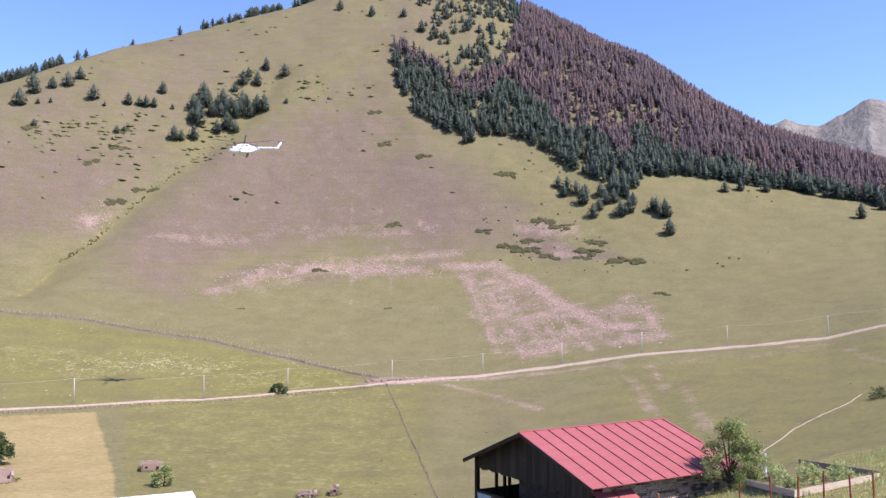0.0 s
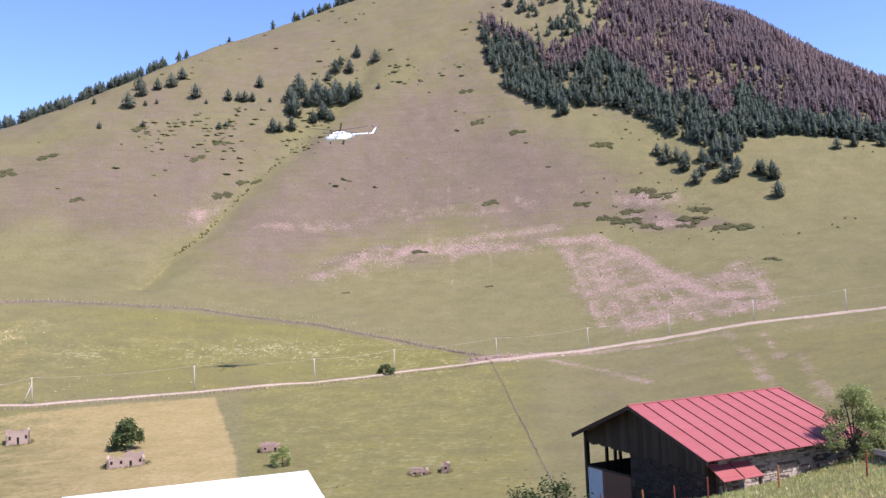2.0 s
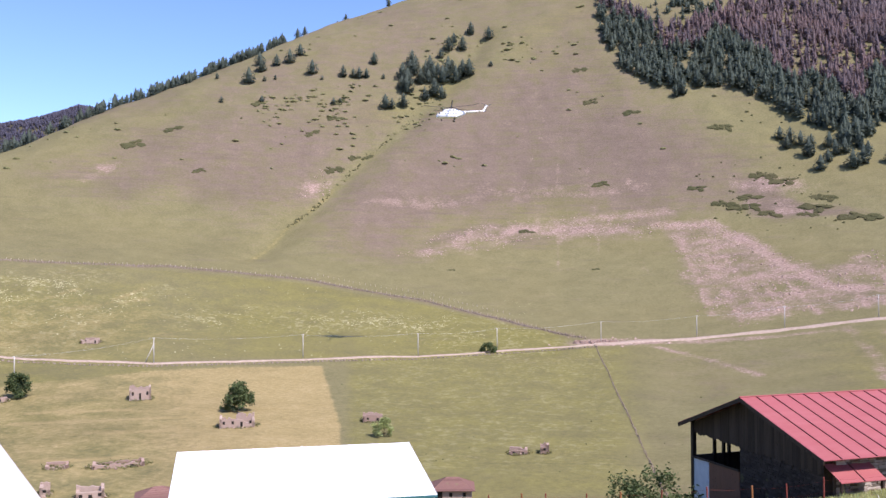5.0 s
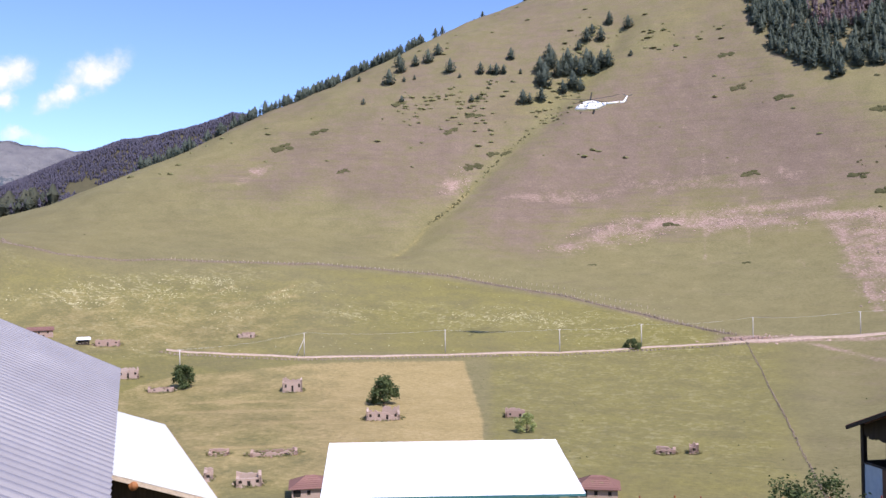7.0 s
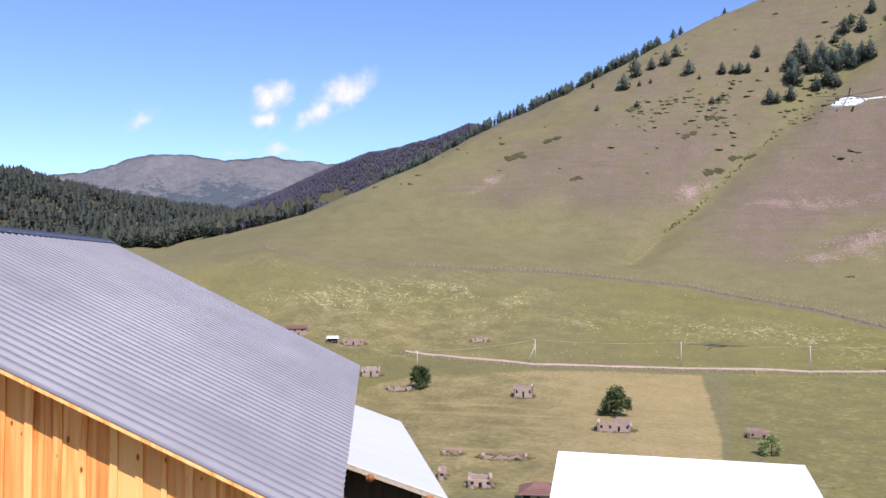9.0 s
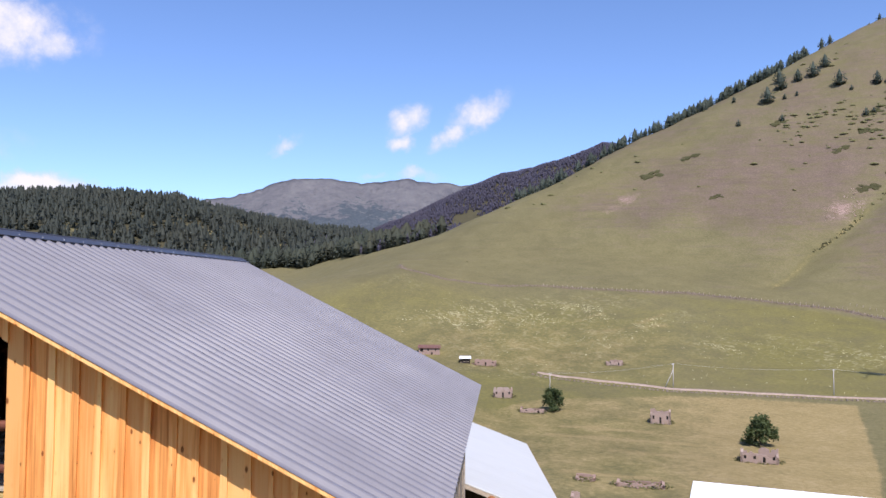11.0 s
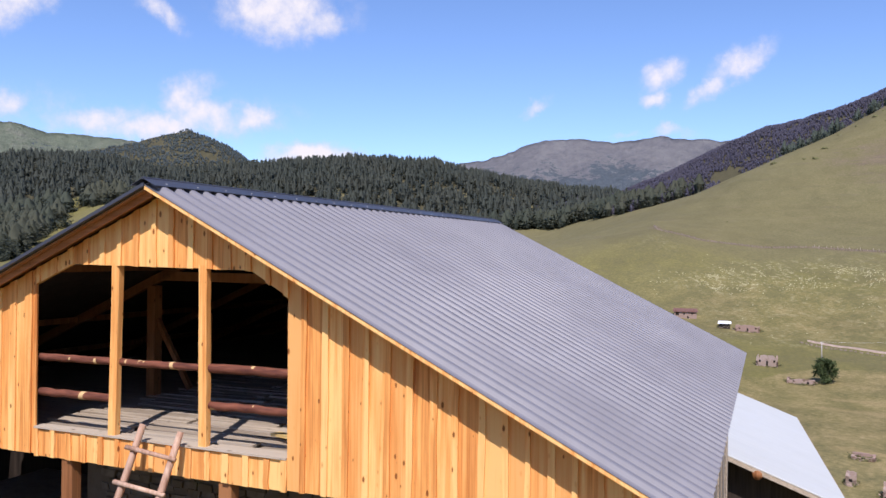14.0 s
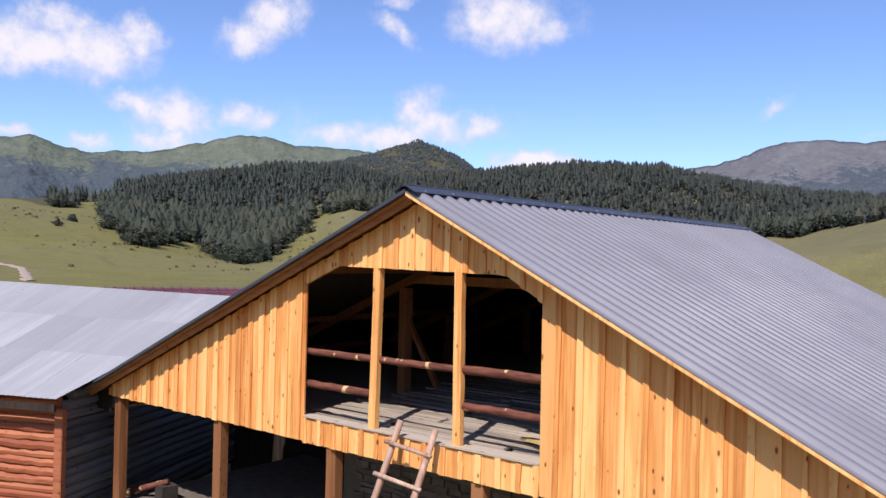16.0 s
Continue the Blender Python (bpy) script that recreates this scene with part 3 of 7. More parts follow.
ground_me.vertices.foreach_set("co", np.concatenate([np.stack([gx, gy, gz], 1).ravel(), [0, 0, height(0, 0)[0]]]).astype(np.float32))
hub = np.stack([np.full(na, len(gx)), idx[:, 0], nxt[:, 0]], 1)
loops = np.concatenate([quads.ravel(), hub.ravel()])
starts = np.concatenate([np.arange(len(quads)) * 4, len(quads) * 4 + np.arange(na) * 3])
ground_me.loops.add(len(loops))
ground_me.loops.foreach_set("vertex_index", loops.astype(np.int32))
ground_me.polygons.add(len(starts))
ground_me.polygons.foreach_set("loop_start", starts.astype(np.int32))
ground_me.update(calc_edges=True)
ground_me.validate()

# land cover: scree, dry brown turf, lush turf; mown hay, blossom, dark ground
gr, ga = np.hypot(gx, gy), np.degrees(np.arctan2(gx, gy))
n1, n2 = fbm(gx / 60, gy / 60, 21), fbm(gx / 22, gy / 22, 33)
fall = fbm(ga * 1.3, gr / 75, 45, 5)          # streaks that run down the slope


def patch(x, y, pts, fringe, wander=0.0, seed=0):
    """1 inside a closed outline, falling to 0 over the fringe; the outline wanders by some metres."""
    if wander:
        x, y = x + (fbm(x / (3 * wander), y / (3 * wander), seed + 101) - .5) * 2.6 * wander, y + (fbm(x / (3 * wander), y / (3 * wander), seed + 102) - .5) * 2.6 * wander
    inside = np.zeros(len(x), bool)
    for (ax, ay), (bx, by) in zip(pts, pts[1:] + pts[:1]):
        if ay != by:
            inside ^= ((ay > y) != (by > y)) & (x < (bx - ax) * (y - ay) / (by - ay) + ax)
    d = off_line(x, y, pts + pts[:1])
    return soft(np.where(inside, d, -d), -fringe, fringe)


DRY_SLOPE = [(-209, 529), (-207, 576), (-191, 612), (-164, 653), (-125, 686), (-71, 716), (-30, 698), (8, 665), (38, 624), (60, 592), (45, 561), (7, 547), (-31, 545), (-68, 535), (-103, 522), (-127, 500), (-148, 474), (-172, 470), (-191, 492)]
DRY_WEST = [(-387, 445), (-372, 487), (-363, 538), (-330, 588), (-286, 623), (-221, 637), (-186, 640), (-206, 590), (-216, 547), (-227, 501), (-245, 470), (-278, 470), (-304, 477), (-340, 451)]
STONE_BAND = [(-146, 475), (-132, 508), (-113, 529), (-82, 537), (-49, 548), (-8, 543), (7, 536), (-8, 524), (-47, 525), (-78, 515), (-111, 491), (-130, 474)]
SCAR = [(1, 538), (32, 534), (54, 512), (68, 470), (80, 440), (105, 456), (112, 436), (105, 394), (101, 362), (86, 362), (56, 375), (37, 364), (26, 381), (22, 417), (16, 471), (12, 511)]
CREST = [(3, 534), (32, 532), (54, 503), (67, 448), (78, 409), (89, 397)]
FANS = [[(17, 510), (23, 448), (26, 384)], [(29, 488), (34, 425), (37, 369)], [(39, 486), (45, 420), (47, 367)], [(52, 456), (55, 370)], [(63, 422), (67, 368)], [(88, 419), (85, 366)], [(104, 427), (99, 369)]]
WASHES = [[(71, 339), (67, 281), (60, 230)], [(80, 318), (74, 275)], [(80, 275), (70, 227), (63, 194)], [(135, 322), (148, 312)], [(143, 292), (135, 251)], [(0, 331), (19, 306), (33, 272)]]
WEST_SCREE = [[(-238, 525), (-235, 550), (-224, 554), (-218, 546), (-223, 522), (-233, 520)], [(-360, 450), (-361, 479), (-349, 496), (-347, 479), (-354, 457)]]
JUNIPER_BED = [(50, 588), (72, 590), (88, 560), (103, 540), (123, 515), (80, 530), (62, 535), (49, 560)]
BLOOMS = [[(-307, 245), (-306, 273), (-291, 321), (-261, 346), (-246, 317), (-260, 288), (-280, 259)], [(-231, 282), (-231, 302), (-232, 330), (-229, 349), (-221, 309), (-222, 287)], [(-199, 320), (-188, 333), (-177, 345), (-165, 322), (-182, 312)], [(-162, 349), (-130, 370), (-89, 367), (-77, 347), (-105, 334), (-149, 333)]]

n3 = fbm(gx / 8, gy / 8, 37)
scree = (.20 + .66 * n3) * patch(gx, gy, STONE_BAND, 13, 12, 1) * (.65 + .7 * n2)
scree = np.maximum(scree, (.04 + .42 * n2 + .34 * n3) * patch(gx, gy, SCAR, 6, 5, 2))
scree = np.maximum(scree, (.30 + .75 * n3) * near_line(gx, gy, CREST, 13))
for way in FANS:
    scree = np.maximum(scree, (.28 + .62 * n3) * near_line(gx, gy, way, 5))
for way in WASHES:
    scree = np.maximum(scree, (.16 + .55 * n3) * near_line(gx, gy, way, 5))
for spot in WEST_SCREE:
    scree = np.maximum(scree, (.15 + .7 * n3) * patch(gx, gy, spot, 9, 7, 3))
scree = np.maximum(scree, (.6 * n3) * patch(gx, gy, JUNIPER_BED, 8, 8, 4))
for cx, cy, rx, ry, turn, k in ((75, 572, 26, 12, -20, .5), (20, 338, 55, 4, -4, .55), (-12, 340, 22, 7, 0, .85), (112, 316, 40, 6, -12, .3), (-20, 548, 40, 6, 8, .5), (-150, 545, 40, 8, 25, .42), (-60, 575, 60, 8, 5, .36)):
    scree = np.maximum(scree, k * (.4 + n3) * blob(gx, gy, cx, cy, rx, ry, turn))
for t in TRACKS:
    scree = np.maximum(scree, .36 * near_line(gx, gy, t, 2.0))
brown = (.46 + .3 * n1 + .35 * fall) * patch(gx, gy, DRY_SLOPE, 40, 22, 5)
brown = np.maximum(brown, (.40 + .3 * n1 + .3 * fall) * patch(gx, gy, DRY_WEST, 40, 22, 6))
brown = np.maximum(brown, (.02 + .5 * n1 + .25 * fall) * soft(gr, 640, 700) * soft(ga, -46, -40) * soft(14 - ga, 0, 6))
brown = np.maximum(brown, .7 * patch(gx, gy, STONE_BAND, 22, 12, 7))
brown = np.maximum(brown, .85 * patch(gx, gy, JUNIPER_BED, 9, 8, 4))
brown = np.maximum(brown, .45 * patch(gx, gy, SCAR, 12, 6, 8))
brown = np.maximum(brown, .2 * blob(gx, gy, 60, 280, 60, 50))
brown *= 1 - .5 * near_line(gx, gy, GULLY, 9)
brown = np.maximum(brown, .6 * near_line(gx, gy, WALL, 6))
lush = .52 * soft(gr, 120, 150) * soft(338 - gr, 0, 12) * soft(ga, -21.5, -20) * soft(2 - ga, 0, 5) + .4 * soft(ga, 6, 14) * soft(360 - gr, 0, 40) * soft(gr, 60, 100)
lush = np.maximum(lush, (.25 + .7 * n1) * soft(-86 - ga, 0, 4) * soft(gr, 80, 160) * soft(1400 - gr, 0, 200))
lush = np.maximum(lush, .4 * near_line(gx, gy, GULLY[:3], 6))
lush = np.maximum(lush, .16 * near_line(gx, gy, [(px + 8, py) for px, py in GULLY[2:]], 10))
lush = np.maximum(lush, (.5 * n2) * near_line(gx, gy, [(-245, 606), (-190, 640), (-165, 680), (-110, 722), (-60, 790)], 30))
lush = np.maximum(lush, .4 * soft(70 - gr, 0, 15) + .15 * soft(ga, -3, 6) * soft(gr, 560, 620))
lush = np.maximum(lush, .5 * soft(58 - gr, 0, 12))
lush = np.maximum(lush, .35 * soft(gr, 2000, 2100) * soft(-70 - ga, 0, 4))
wall_r = np.interp(ga, [-52, -45, -39, -33, -24, -16, -10, -4], [450, 452, 454, 452, 437, 410, 380, 350])
meadow = soft(gr, 306, 316) * soft(wall_r - gr, 0, 8) * soft(ga, -56, -50) * soft(-4.5 - ga, 0, 2)
lush = np.maximum(lush, meadow * (.5 * n1 + .36 * soft(ga, -42, -24)))
lush = np.maximum(lush, (.30 + .45 * n1) * soft(-27 - ga, 0, 8) * soft(gr, 120, 150) * (ga > -75) * soft(480 - gr, 0, 80))
hay = .95 * soft(gr, 120, 170) * soft(np.interp(ga, [-60, -45, -42, -33, -20], [255, 268, 285, 298, 302]) - gr, 0, 5) * soft(np.interp(gr, [210, 300], [-21.0, -22.3]) - ga, 0, .4) * soft(ga, -52, -46)
hay = np.maximum(hay, (.08 + .5 * n1) * soft(ga, -60, -52) * soft(-24 - ga, 0, 12) * soft(gr, 300, 330) * soft(430 - gr, 0, 60))
hay *= 1 - .46 * soft(-29 - ga, 0, 6) * (gr < 305)
hay *= .72 + .45 * n2
hay = np.maximum(hay, .40 * soft(60 - gr, 0, 12))
hay = np.maximum(hay, .42 * near_line(gx, gy, GULLY[:3], 3.0))
for swath in ([(-232, 282), (-232, 343)], [(-255, 286), (-253, 325)], [(-240, 300), (-222, 330)]):
    hay = np.maximum(hay, .9 * n2 * near_line(gx, gy, swath, 4))
for swath in ([(-153, 173), (-136, 182), (-119, 194)], [(-120, 140), (-104, 150)], [(-160, 186), (-138, 198)], [(-128, 168), (-110, 178)]):
    hay = np.maximum(hay, 1.0 * near_line(gx, gy, swath, 3.5))
bloom = .3 * meadow * soft(n1, .45, .6) + .22 * soft(gr, 150, 170) * soft(330 - gr, 0, 10) * soft(ga, -21, -19.5) * soft(-1 - ga, 0, 2)
for k, spot in enumerate(BLOOMS):
    bloom = np.maximum(bloom, (.2 + .8 * n2) * patch(gx, gy, spot, 14, 12, 20 + k))
dark_ground = np.maximum(.5 * near_line(gx, gy, WALL, 1.6), .22 * near_line(gx, gy, LANE, 1.5))
dark_ground = np.maximum(dark_ground, .5 * near_line(gx, gy, [(x + 1.5, y - 5) for x, y in ROAD_LEFT], 3.0))
wood_floor = soft(ga, -4, -2) * soft(gr - np.interp(ga, [-3.4, -2, 1, 4.6, 7, 10, 12.6, 13.9, 18, 28, 40], [735, 700, 676, 684, 670, 642, 612, 648, 660, 655, 645]), 0, 15) * np.where(ga < 5.5, soft(780 - gr, 0, 30), 1)
hill_floor = soft(-41 - ga, 0, 3) * soft(gr - np.interp(ga, [-112, -107.5, -104.2, -103.6, -102.2, -101.5, -98.6, -97, -96, -95, -93.9, -92.5, -91.4, -90.4, -86, -80, -60, -48], [1100, 800, 840, 640, 560, 530, 620, 580, 520, 480, 525, 635, 710, 765, 780, 800, 800, 690]), 0, 30) * (1 - .85 * soft(.33 - fbm(gx / 70, gy / 70, 61), 0, .08) * (gr < 1000))
dark_ground = np.maximum(dark_ground, np.maximum(.42 * wood_floor, .85 * np.maximum(hill_floor, soft(gr, 1300, 1450) * (1 - .8 * soft(gr, 2080, 2150) * soft(-70 - ga, 0, 5) * (gr < 2260)))))

dark_ground = np.maximum(dark_ground, .45 * near_line(gx, gy, [(-130, 165), (-60, 160), (20, 168)], 2.0))
dark_ground = np.maximum(dark_ground, .62 * n2 * blob(gx, gy, -84, 234, 8, 7))
# wooded ground past the grassy crest, and a darker olive tone low on the slope before it
past = np.interp(ga, [-58, -54, -46, -42, -38, -31, -26], [800, 720, 690, 705, 735, 800, 860])
dark_ground = np.maximum(dark_ground, .9 * soft(gr, past, past + 30) * soft(ga, -58, -54) * soft(-26 - ga, 0, 4))
dark_ground = np.maximum(dark_ground, (.30 + .14 * n2 * soft(n1, .3, .55)) * soft(ga, -64, -54) * soft(-14 - ga, 0, 16) * soft(gr, 110, 150) * soft(past - gr, 0, 40))
for bank in ([(-430, -138), (-400, -99), (-357, -84), (-347, -53), (-370, -35)], [(-314, -108), (-300, -75), (-290, -40), (-300, -10)], [(-525, -140), (-470, -110), (-440, -90)]):
    dark_ground = np.maximum(dark_ground, .5 * near_line(gx, gy, bank, 4))


def layer(me, name, *channels):
    rgba = np.ones((len(me.vertices), 4), np.float32)
    for k, c in enumerate(channels):
        rgba[:len(c), k] = np.clip(c, 0, 1)
    me.attributes.new(name, "FLOAT_COLOR", "POINT").data.foreach_set("color", rgba.ravel())


layer(ground_me, "cover", scree, brown, lush)
layer(ground_me, "crop", hay, bloom, dark_ground)
tagged(shared("ground", ground_me, M_LAND, smooth=True), "grassy mountain valley with dry brown and green turf slopes", "ground", kind="structure")


# ---- far mountains, a backdrop behind the valley ----
def mountain_range(name, label, spread, top, base_r, top_r, seed, mat):
    rows = 40
    az = np.arange(spread[0], spread[1], .12)
    s = np.linspace(0, 1, rows)[None, :]
    r = base_r + (top_r - base_r) * s
    x, y = r * np.sin(np.radians(az))[:, None], r * np.cos(np.radians(az))[:, None]
    peak = EYE_Z + top_r * np.tan(np.radians(top(az)))[:, None]
    z = -20 + (peak + 20) * s ** 1.25 - np.abs(2 * fbm(x / 420, y / 420, seed, 5) - 1) * 620 * s * (1 - s) + (fbm(x / 90, y / 90, seed + 5) - .5) * 40 * s * (1.15 - s) + (fbm(az * 1.4, az * 0, seed + 9, 4) - .5)[:, None] * 22 * soft(s, .8, 1)
    back = np.stack([(top_r + 180) * np.sin(np.radians(az)), (top_r + 180) * np.cos(np.radians(az)), np.full_like(az, -30)], 1)
    verts = np.concatenate([np.stack([x, y, z], 2), back[:, None, :]], 1).reshape(-1, 3).tolist()
    cols = rows + 1
    faces = [(i * cols + k, (i + 1) * cols + k, (i + 1) * cols + k + 1, i * cols + k + 1) for i in range(len(az) - 1) for k in range(cols - 1)]
    tagged(shared(name, mesh_of(name, verts, faces, mat, True), mat), label, "mountain", kind="structure")


CHAIN = line((-150, 5), (-110, 6.4), (-108.3, 6.8), (-106.7, 6.2), (-105, 5.9), (-100.7, 6.2), (-97.1, 7.2), (-95.3, 7.6), (-93.8, 7.6), (-91.6, 7.1), (-87.3, 6.9), (-84, 6.4), (-80, 5.0), (-75, 4.0), (-69, 4.2), (-65.5, 5.9), (-62.7, 6.5), (-59.5, 7.65), (-56.7, 7.75), (-54.4, 7.4), (-51.9, 7.8), (-47.1, 7.4), (-42, 7.0), (-30, 5))
mountain_range("backdrop", "distant bare grey-green mountain range with haze in its colour", (-150, -76), CHAIN, 2700, 4300, 41, M_FAR)
mountain_range("backdrop", "distant bare mountain with mauve-grey haze in its colour", (-76.1, -30), CHAIN, 2700, 4300, 41, M_FAR_MAUVE)
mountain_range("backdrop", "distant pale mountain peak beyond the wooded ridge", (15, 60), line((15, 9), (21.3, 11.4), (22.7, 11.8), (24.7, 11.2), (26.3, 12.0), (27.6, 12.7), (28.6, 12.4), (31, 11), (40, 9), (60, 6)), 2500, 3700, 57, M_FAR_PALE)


# ---- roads, lane and field walls ----
def resample(pts, step):
    out = []
    for (ax, ay), (bx, by) in zip(pts, pts[1:]):
        n = max(1, int(math.hypot(bx - ax, by - ay) / step))
        out += [(ax + (bx - ax) * k / n, ay + (by - ay) * k / n) for k in range(n)]
    return out + [pts[-1]]


def strip(name, label, category, pts, wide, rise, mat, seed):
    """A beaten track that lies on the land, with worn uneven edges."""
    p = np.array(resample(pts, 2.0))
    p += (np.stack([fbm(p[:, 0] / 14, p[:, 1] / 14, seed), fbm(p[:, 0] / 14, p[:, 1] / 14, seed + 3)], 1) - .5) * 2.2
    d = np.gradient(p, axis=0)
    d /= np.linalg.norm(d, axis=1)[:, None]
    side = np.stack([-d[:, 1], d[:, 0]], 1)
    half = wide / 2 * (.65 + .8 * fbm(p[:, 0] / 6, p[:, 1] / 6, seed + 7))
    verts, n = [], len(p)
    for s, dz in ((-1.25, -.5), (-1, rise), (-.45, rise + .05), (.45, rise + .05), (1, rise), (1.25, -.5)):
        q = p + side * (half * s)[:, None]
        verts.append(np.column_stack([q, height(q[:, 0], q[:, 1]) + dz]))
    verts = np.concatenate(verts).tolist()
    faces = [(k * n + i, k * n + i + 1, (k + 1) * n + i + 1, (k + 1) * n + i) for k in range(5) for i in range(n - 1)]
    tagged(shared(name, mesh_of(name, verts, faces, mat, True), mat), label, category, kind="structure")


strip("road", "pale pink dirt road along the foot of the mountain", "road", ROAD_RIGHT, 3.4, .35, M_DIRT, 5)
strip("road", "narrow pale dirt track beside the mown hay field", "road", ROAD_LEFT, 1.7, .3, M_DIRT, 8)
strip("path", "narrow pale footpath up the green slope", "path", [(60.5, 157), (69.5, 170), (75, 177), (85, 187), (97, 197), (103, 204)], .35, .03, M_DIRT, 12)
strip("path", "pale dirt track bending through the far meadow", "path", [(-236, -76), (-243, -80), (-262, -86), (-303, -101), (-330, -120)], 2.6, .2, M_DIRT, 15)


def stone_row(name, label, pts, wide, tall, step, mat, seed, category="wall"):
    """A tumbled dry-stone wall: many rough blocks in one mesh."""
    rng = random.Random(seed)
    verts, faces = [], []
    spots = np.array([(x + rng.uniform(-wide, wide) / 2, y + rng.uniform(-wide, wide) / 2) for x, y in resample(pts, step) for _ in range(3)])
    for (px, py), z in zip(spots, height(spots[:, 0], spots[:, 1])):
        s, h = rng.uniform(.35, .7) * wide, rng.uniform(.45, 1.0) * tall
        a = rng.uniform(0, 3)
        b = len(verts)
        for dz, k in ((-.4, 1.0), (h, rng.uniform(.5, .8))):
            for j in range(4):
                t = a + j * math.pi / 2
                verts.append((px + math.cos(t) * s * k * rng.uniform(.8, 1.2), py + math.sin(t) * s * k * rng.uniform(.8, 1.2), z + dz * (rng.uniform(.8, 1.1) if dz > 0 else 1)))
        faces += [(b + 4, b + 5, b + 6, b + 7)] + [(b + j, b + (j + 1) % 4, b + 4 + (j + 1) % 4, b + 4 + j) for j in range(4)]
    tagged(shared(name, mesh_of(name, verts, faces, mat), mat), label, category, kind="stuff")


stone_row("field_wall", "low tumbled dry-stone wall across the mountain foot", WALL, 1.0, .8, 1.4, M_WALLSTONE, 3)
stone_row("field_wall", "overgrown dry-stone wall beside the lane", LANE, .4, .4, 1.6, M_WALLSTONE, 4)
stone_row("field_wall", "overgrown stone bank below the dirt track", [(x + 1.5, y - 4.5) for x, y in ROAD_LEFT], .8, .55, 1.6, M_WALLSTONE, 6)
fence_spots = [p for pts, gap in ((resample(WALL[3:], 2.6), 0), (resample([(x, y + 9) for x, y in WALL[5:8]], 3.0), 9)) for p in pts]
fence_rng = random.Random(12)
bm = bmesh.new()
for x, y in fence_spots:
    x, y = x + fence_rng.uniform(-.6, .6), y + 1.5 + fence_rng.uniform(-.5, .5)
    z, tall = ground_at(x, y), fence_rng.uniform(.8, 1.4)
    quad_prism(bm, [(x - .09, y - .09, z - .3), (x + .09, y - .09, z - .3), (x + .09, y + .09, z - .3), (x - .09, y + .09, z - .3)], (fence_rng.uniform(-.1, .1), 0, tall + .3))
tagged(part("paling_fence", bm, M_GREY_WOOD), "rough grey palings along the field wall", "fence", kind="stuff")
stone_row("rubble", "pink loose rocks where the wall meets the road", [(-30, 338), (-22, 338), (-14, 340)], 1.6, 1.2, .7, M_ROCK, 7, "rocks")

# ---- the new timber barn: x along the gable, y into its depth, z up ----
RIDGE_X, RIDGE_Z = .93, 5.785
FRONT_Y, BACK_Y = -.36, 12.45
RIGHT_X, RIGHT_Z = 7.18, 2.68
LEFT_X, LEFT_Z = -6.95, 2.29
SILL_Z, FLOOR_Z = 2.2, 2.56
BARN = pose(-11.48, .69, 0, 0, 0, 43)
barn = thing("barn", "new pine-boarded barn with open hayloft and grey corrugated roof", "barn", BARN)


def roof_z(x):
    if x > RIDGE_X:
        return RIDGE_Z + (x - RIDGE_X) * (RIGHT_Z - RIDGE_Z) / (RIGHT_X - RIDGE_X)
    return RIDGE_Z + (RIDGE_X - x) * (LEFT_Z - RIDGE_Z) / (RIDGE_X - LEFT_X)


def board_between(bm, x0, x1, z0, z1a, z1b, y0, thick, rng, waste=.012, slant=0.0):
    """An upright sawn board: foot at z0, sloping head from z1a to z1b, edges a little uneven."""
    foot = z0 + rng.uniform(-waste, waste)
    lean = rng.uniform(-.006, .006)
    steps = 4
    foot_b = foot + slant
    left = [(x0 + rng.uniform(-.008, .008) + lean * k / steps, y0, foot + (z1a - foot) * k / steps) for k in range(steps + 1)]
    right = [(x1 + rng.uniform(-.008, .008) + lean * k / steps, y0, foot_b + (z1b - foot_b) * k / steps) for k in range(steps + 1)]
    quad_prism(bm, left + right[::-1], (0, thick, 0))


rng = random.Random(11)
gable_front = new("gable")
gable_front.parent = barn
gable_front["label"] = "fresh vertical pine boards"
x = -6.62
proud = False
OPEN_L, OPEN_R, OPEN_TOP = -1.24, 2.82, 4.77


def lintel(q):
    """Lower edge of the boards over the loft opening, with its two sloping corners."""
    return float(np.interp(q, (-1.24, -.61, 2.27, 2.82), (4.51, 4.79, 4.76, 4.45)))



while x < 6.9:
    if x < OPEN_L:
        wide = rng.uniform(.10, .14) if proud else rng.uniform(.135, .18)
    else:
        wide = rng.uniform(.06, .09) if proud else rng.uniform(.17, .23)
    x1 = min(x + wide, 6.95)
    for stop in (OPEN_L, OPEN_R):
        if x + .02 < stop < x1 + .05:
            x1 = stop
    y0 = -.045 if proud else -.018
    a, b = (x, x1) if proud else (x - .02, x1 + .02)
    if abs(x - OPEN_R) < .02 or abs(x - OPEN_L) < .02:
        a = x
    if abs(x1 - OPEN_L) < .02 or abs(x1 - OPEN_R) < .02:
        b = x1
    head = lambda q: roof_z(q) - .10
    inside = OPEN_L - .01 <= x and x1 <= OPEN_R + .01
    pieces = []
    if inside:
        pieces.append((lintel(a), head(a), head(b), lintel(b) - lintel(a)))
        pieces.append((SILL_Z - .02, FLOOR_Z - .01 + rng.uniform(-.02, .015), None, 0.0))
    else:
        pieces.append((SILL_Z, head(a), head(b), 0.0))
    for z0, za, zb, slant in pieces:
        bm = bmesh.new()
        board_between(bm, a, b, z0, za, za if zb is None else zb, y0, .024, rng, .004 if slant else .007, slant)
        part("board", bm, M_PINE, gable_front)
    x = x1
    proud = not proud

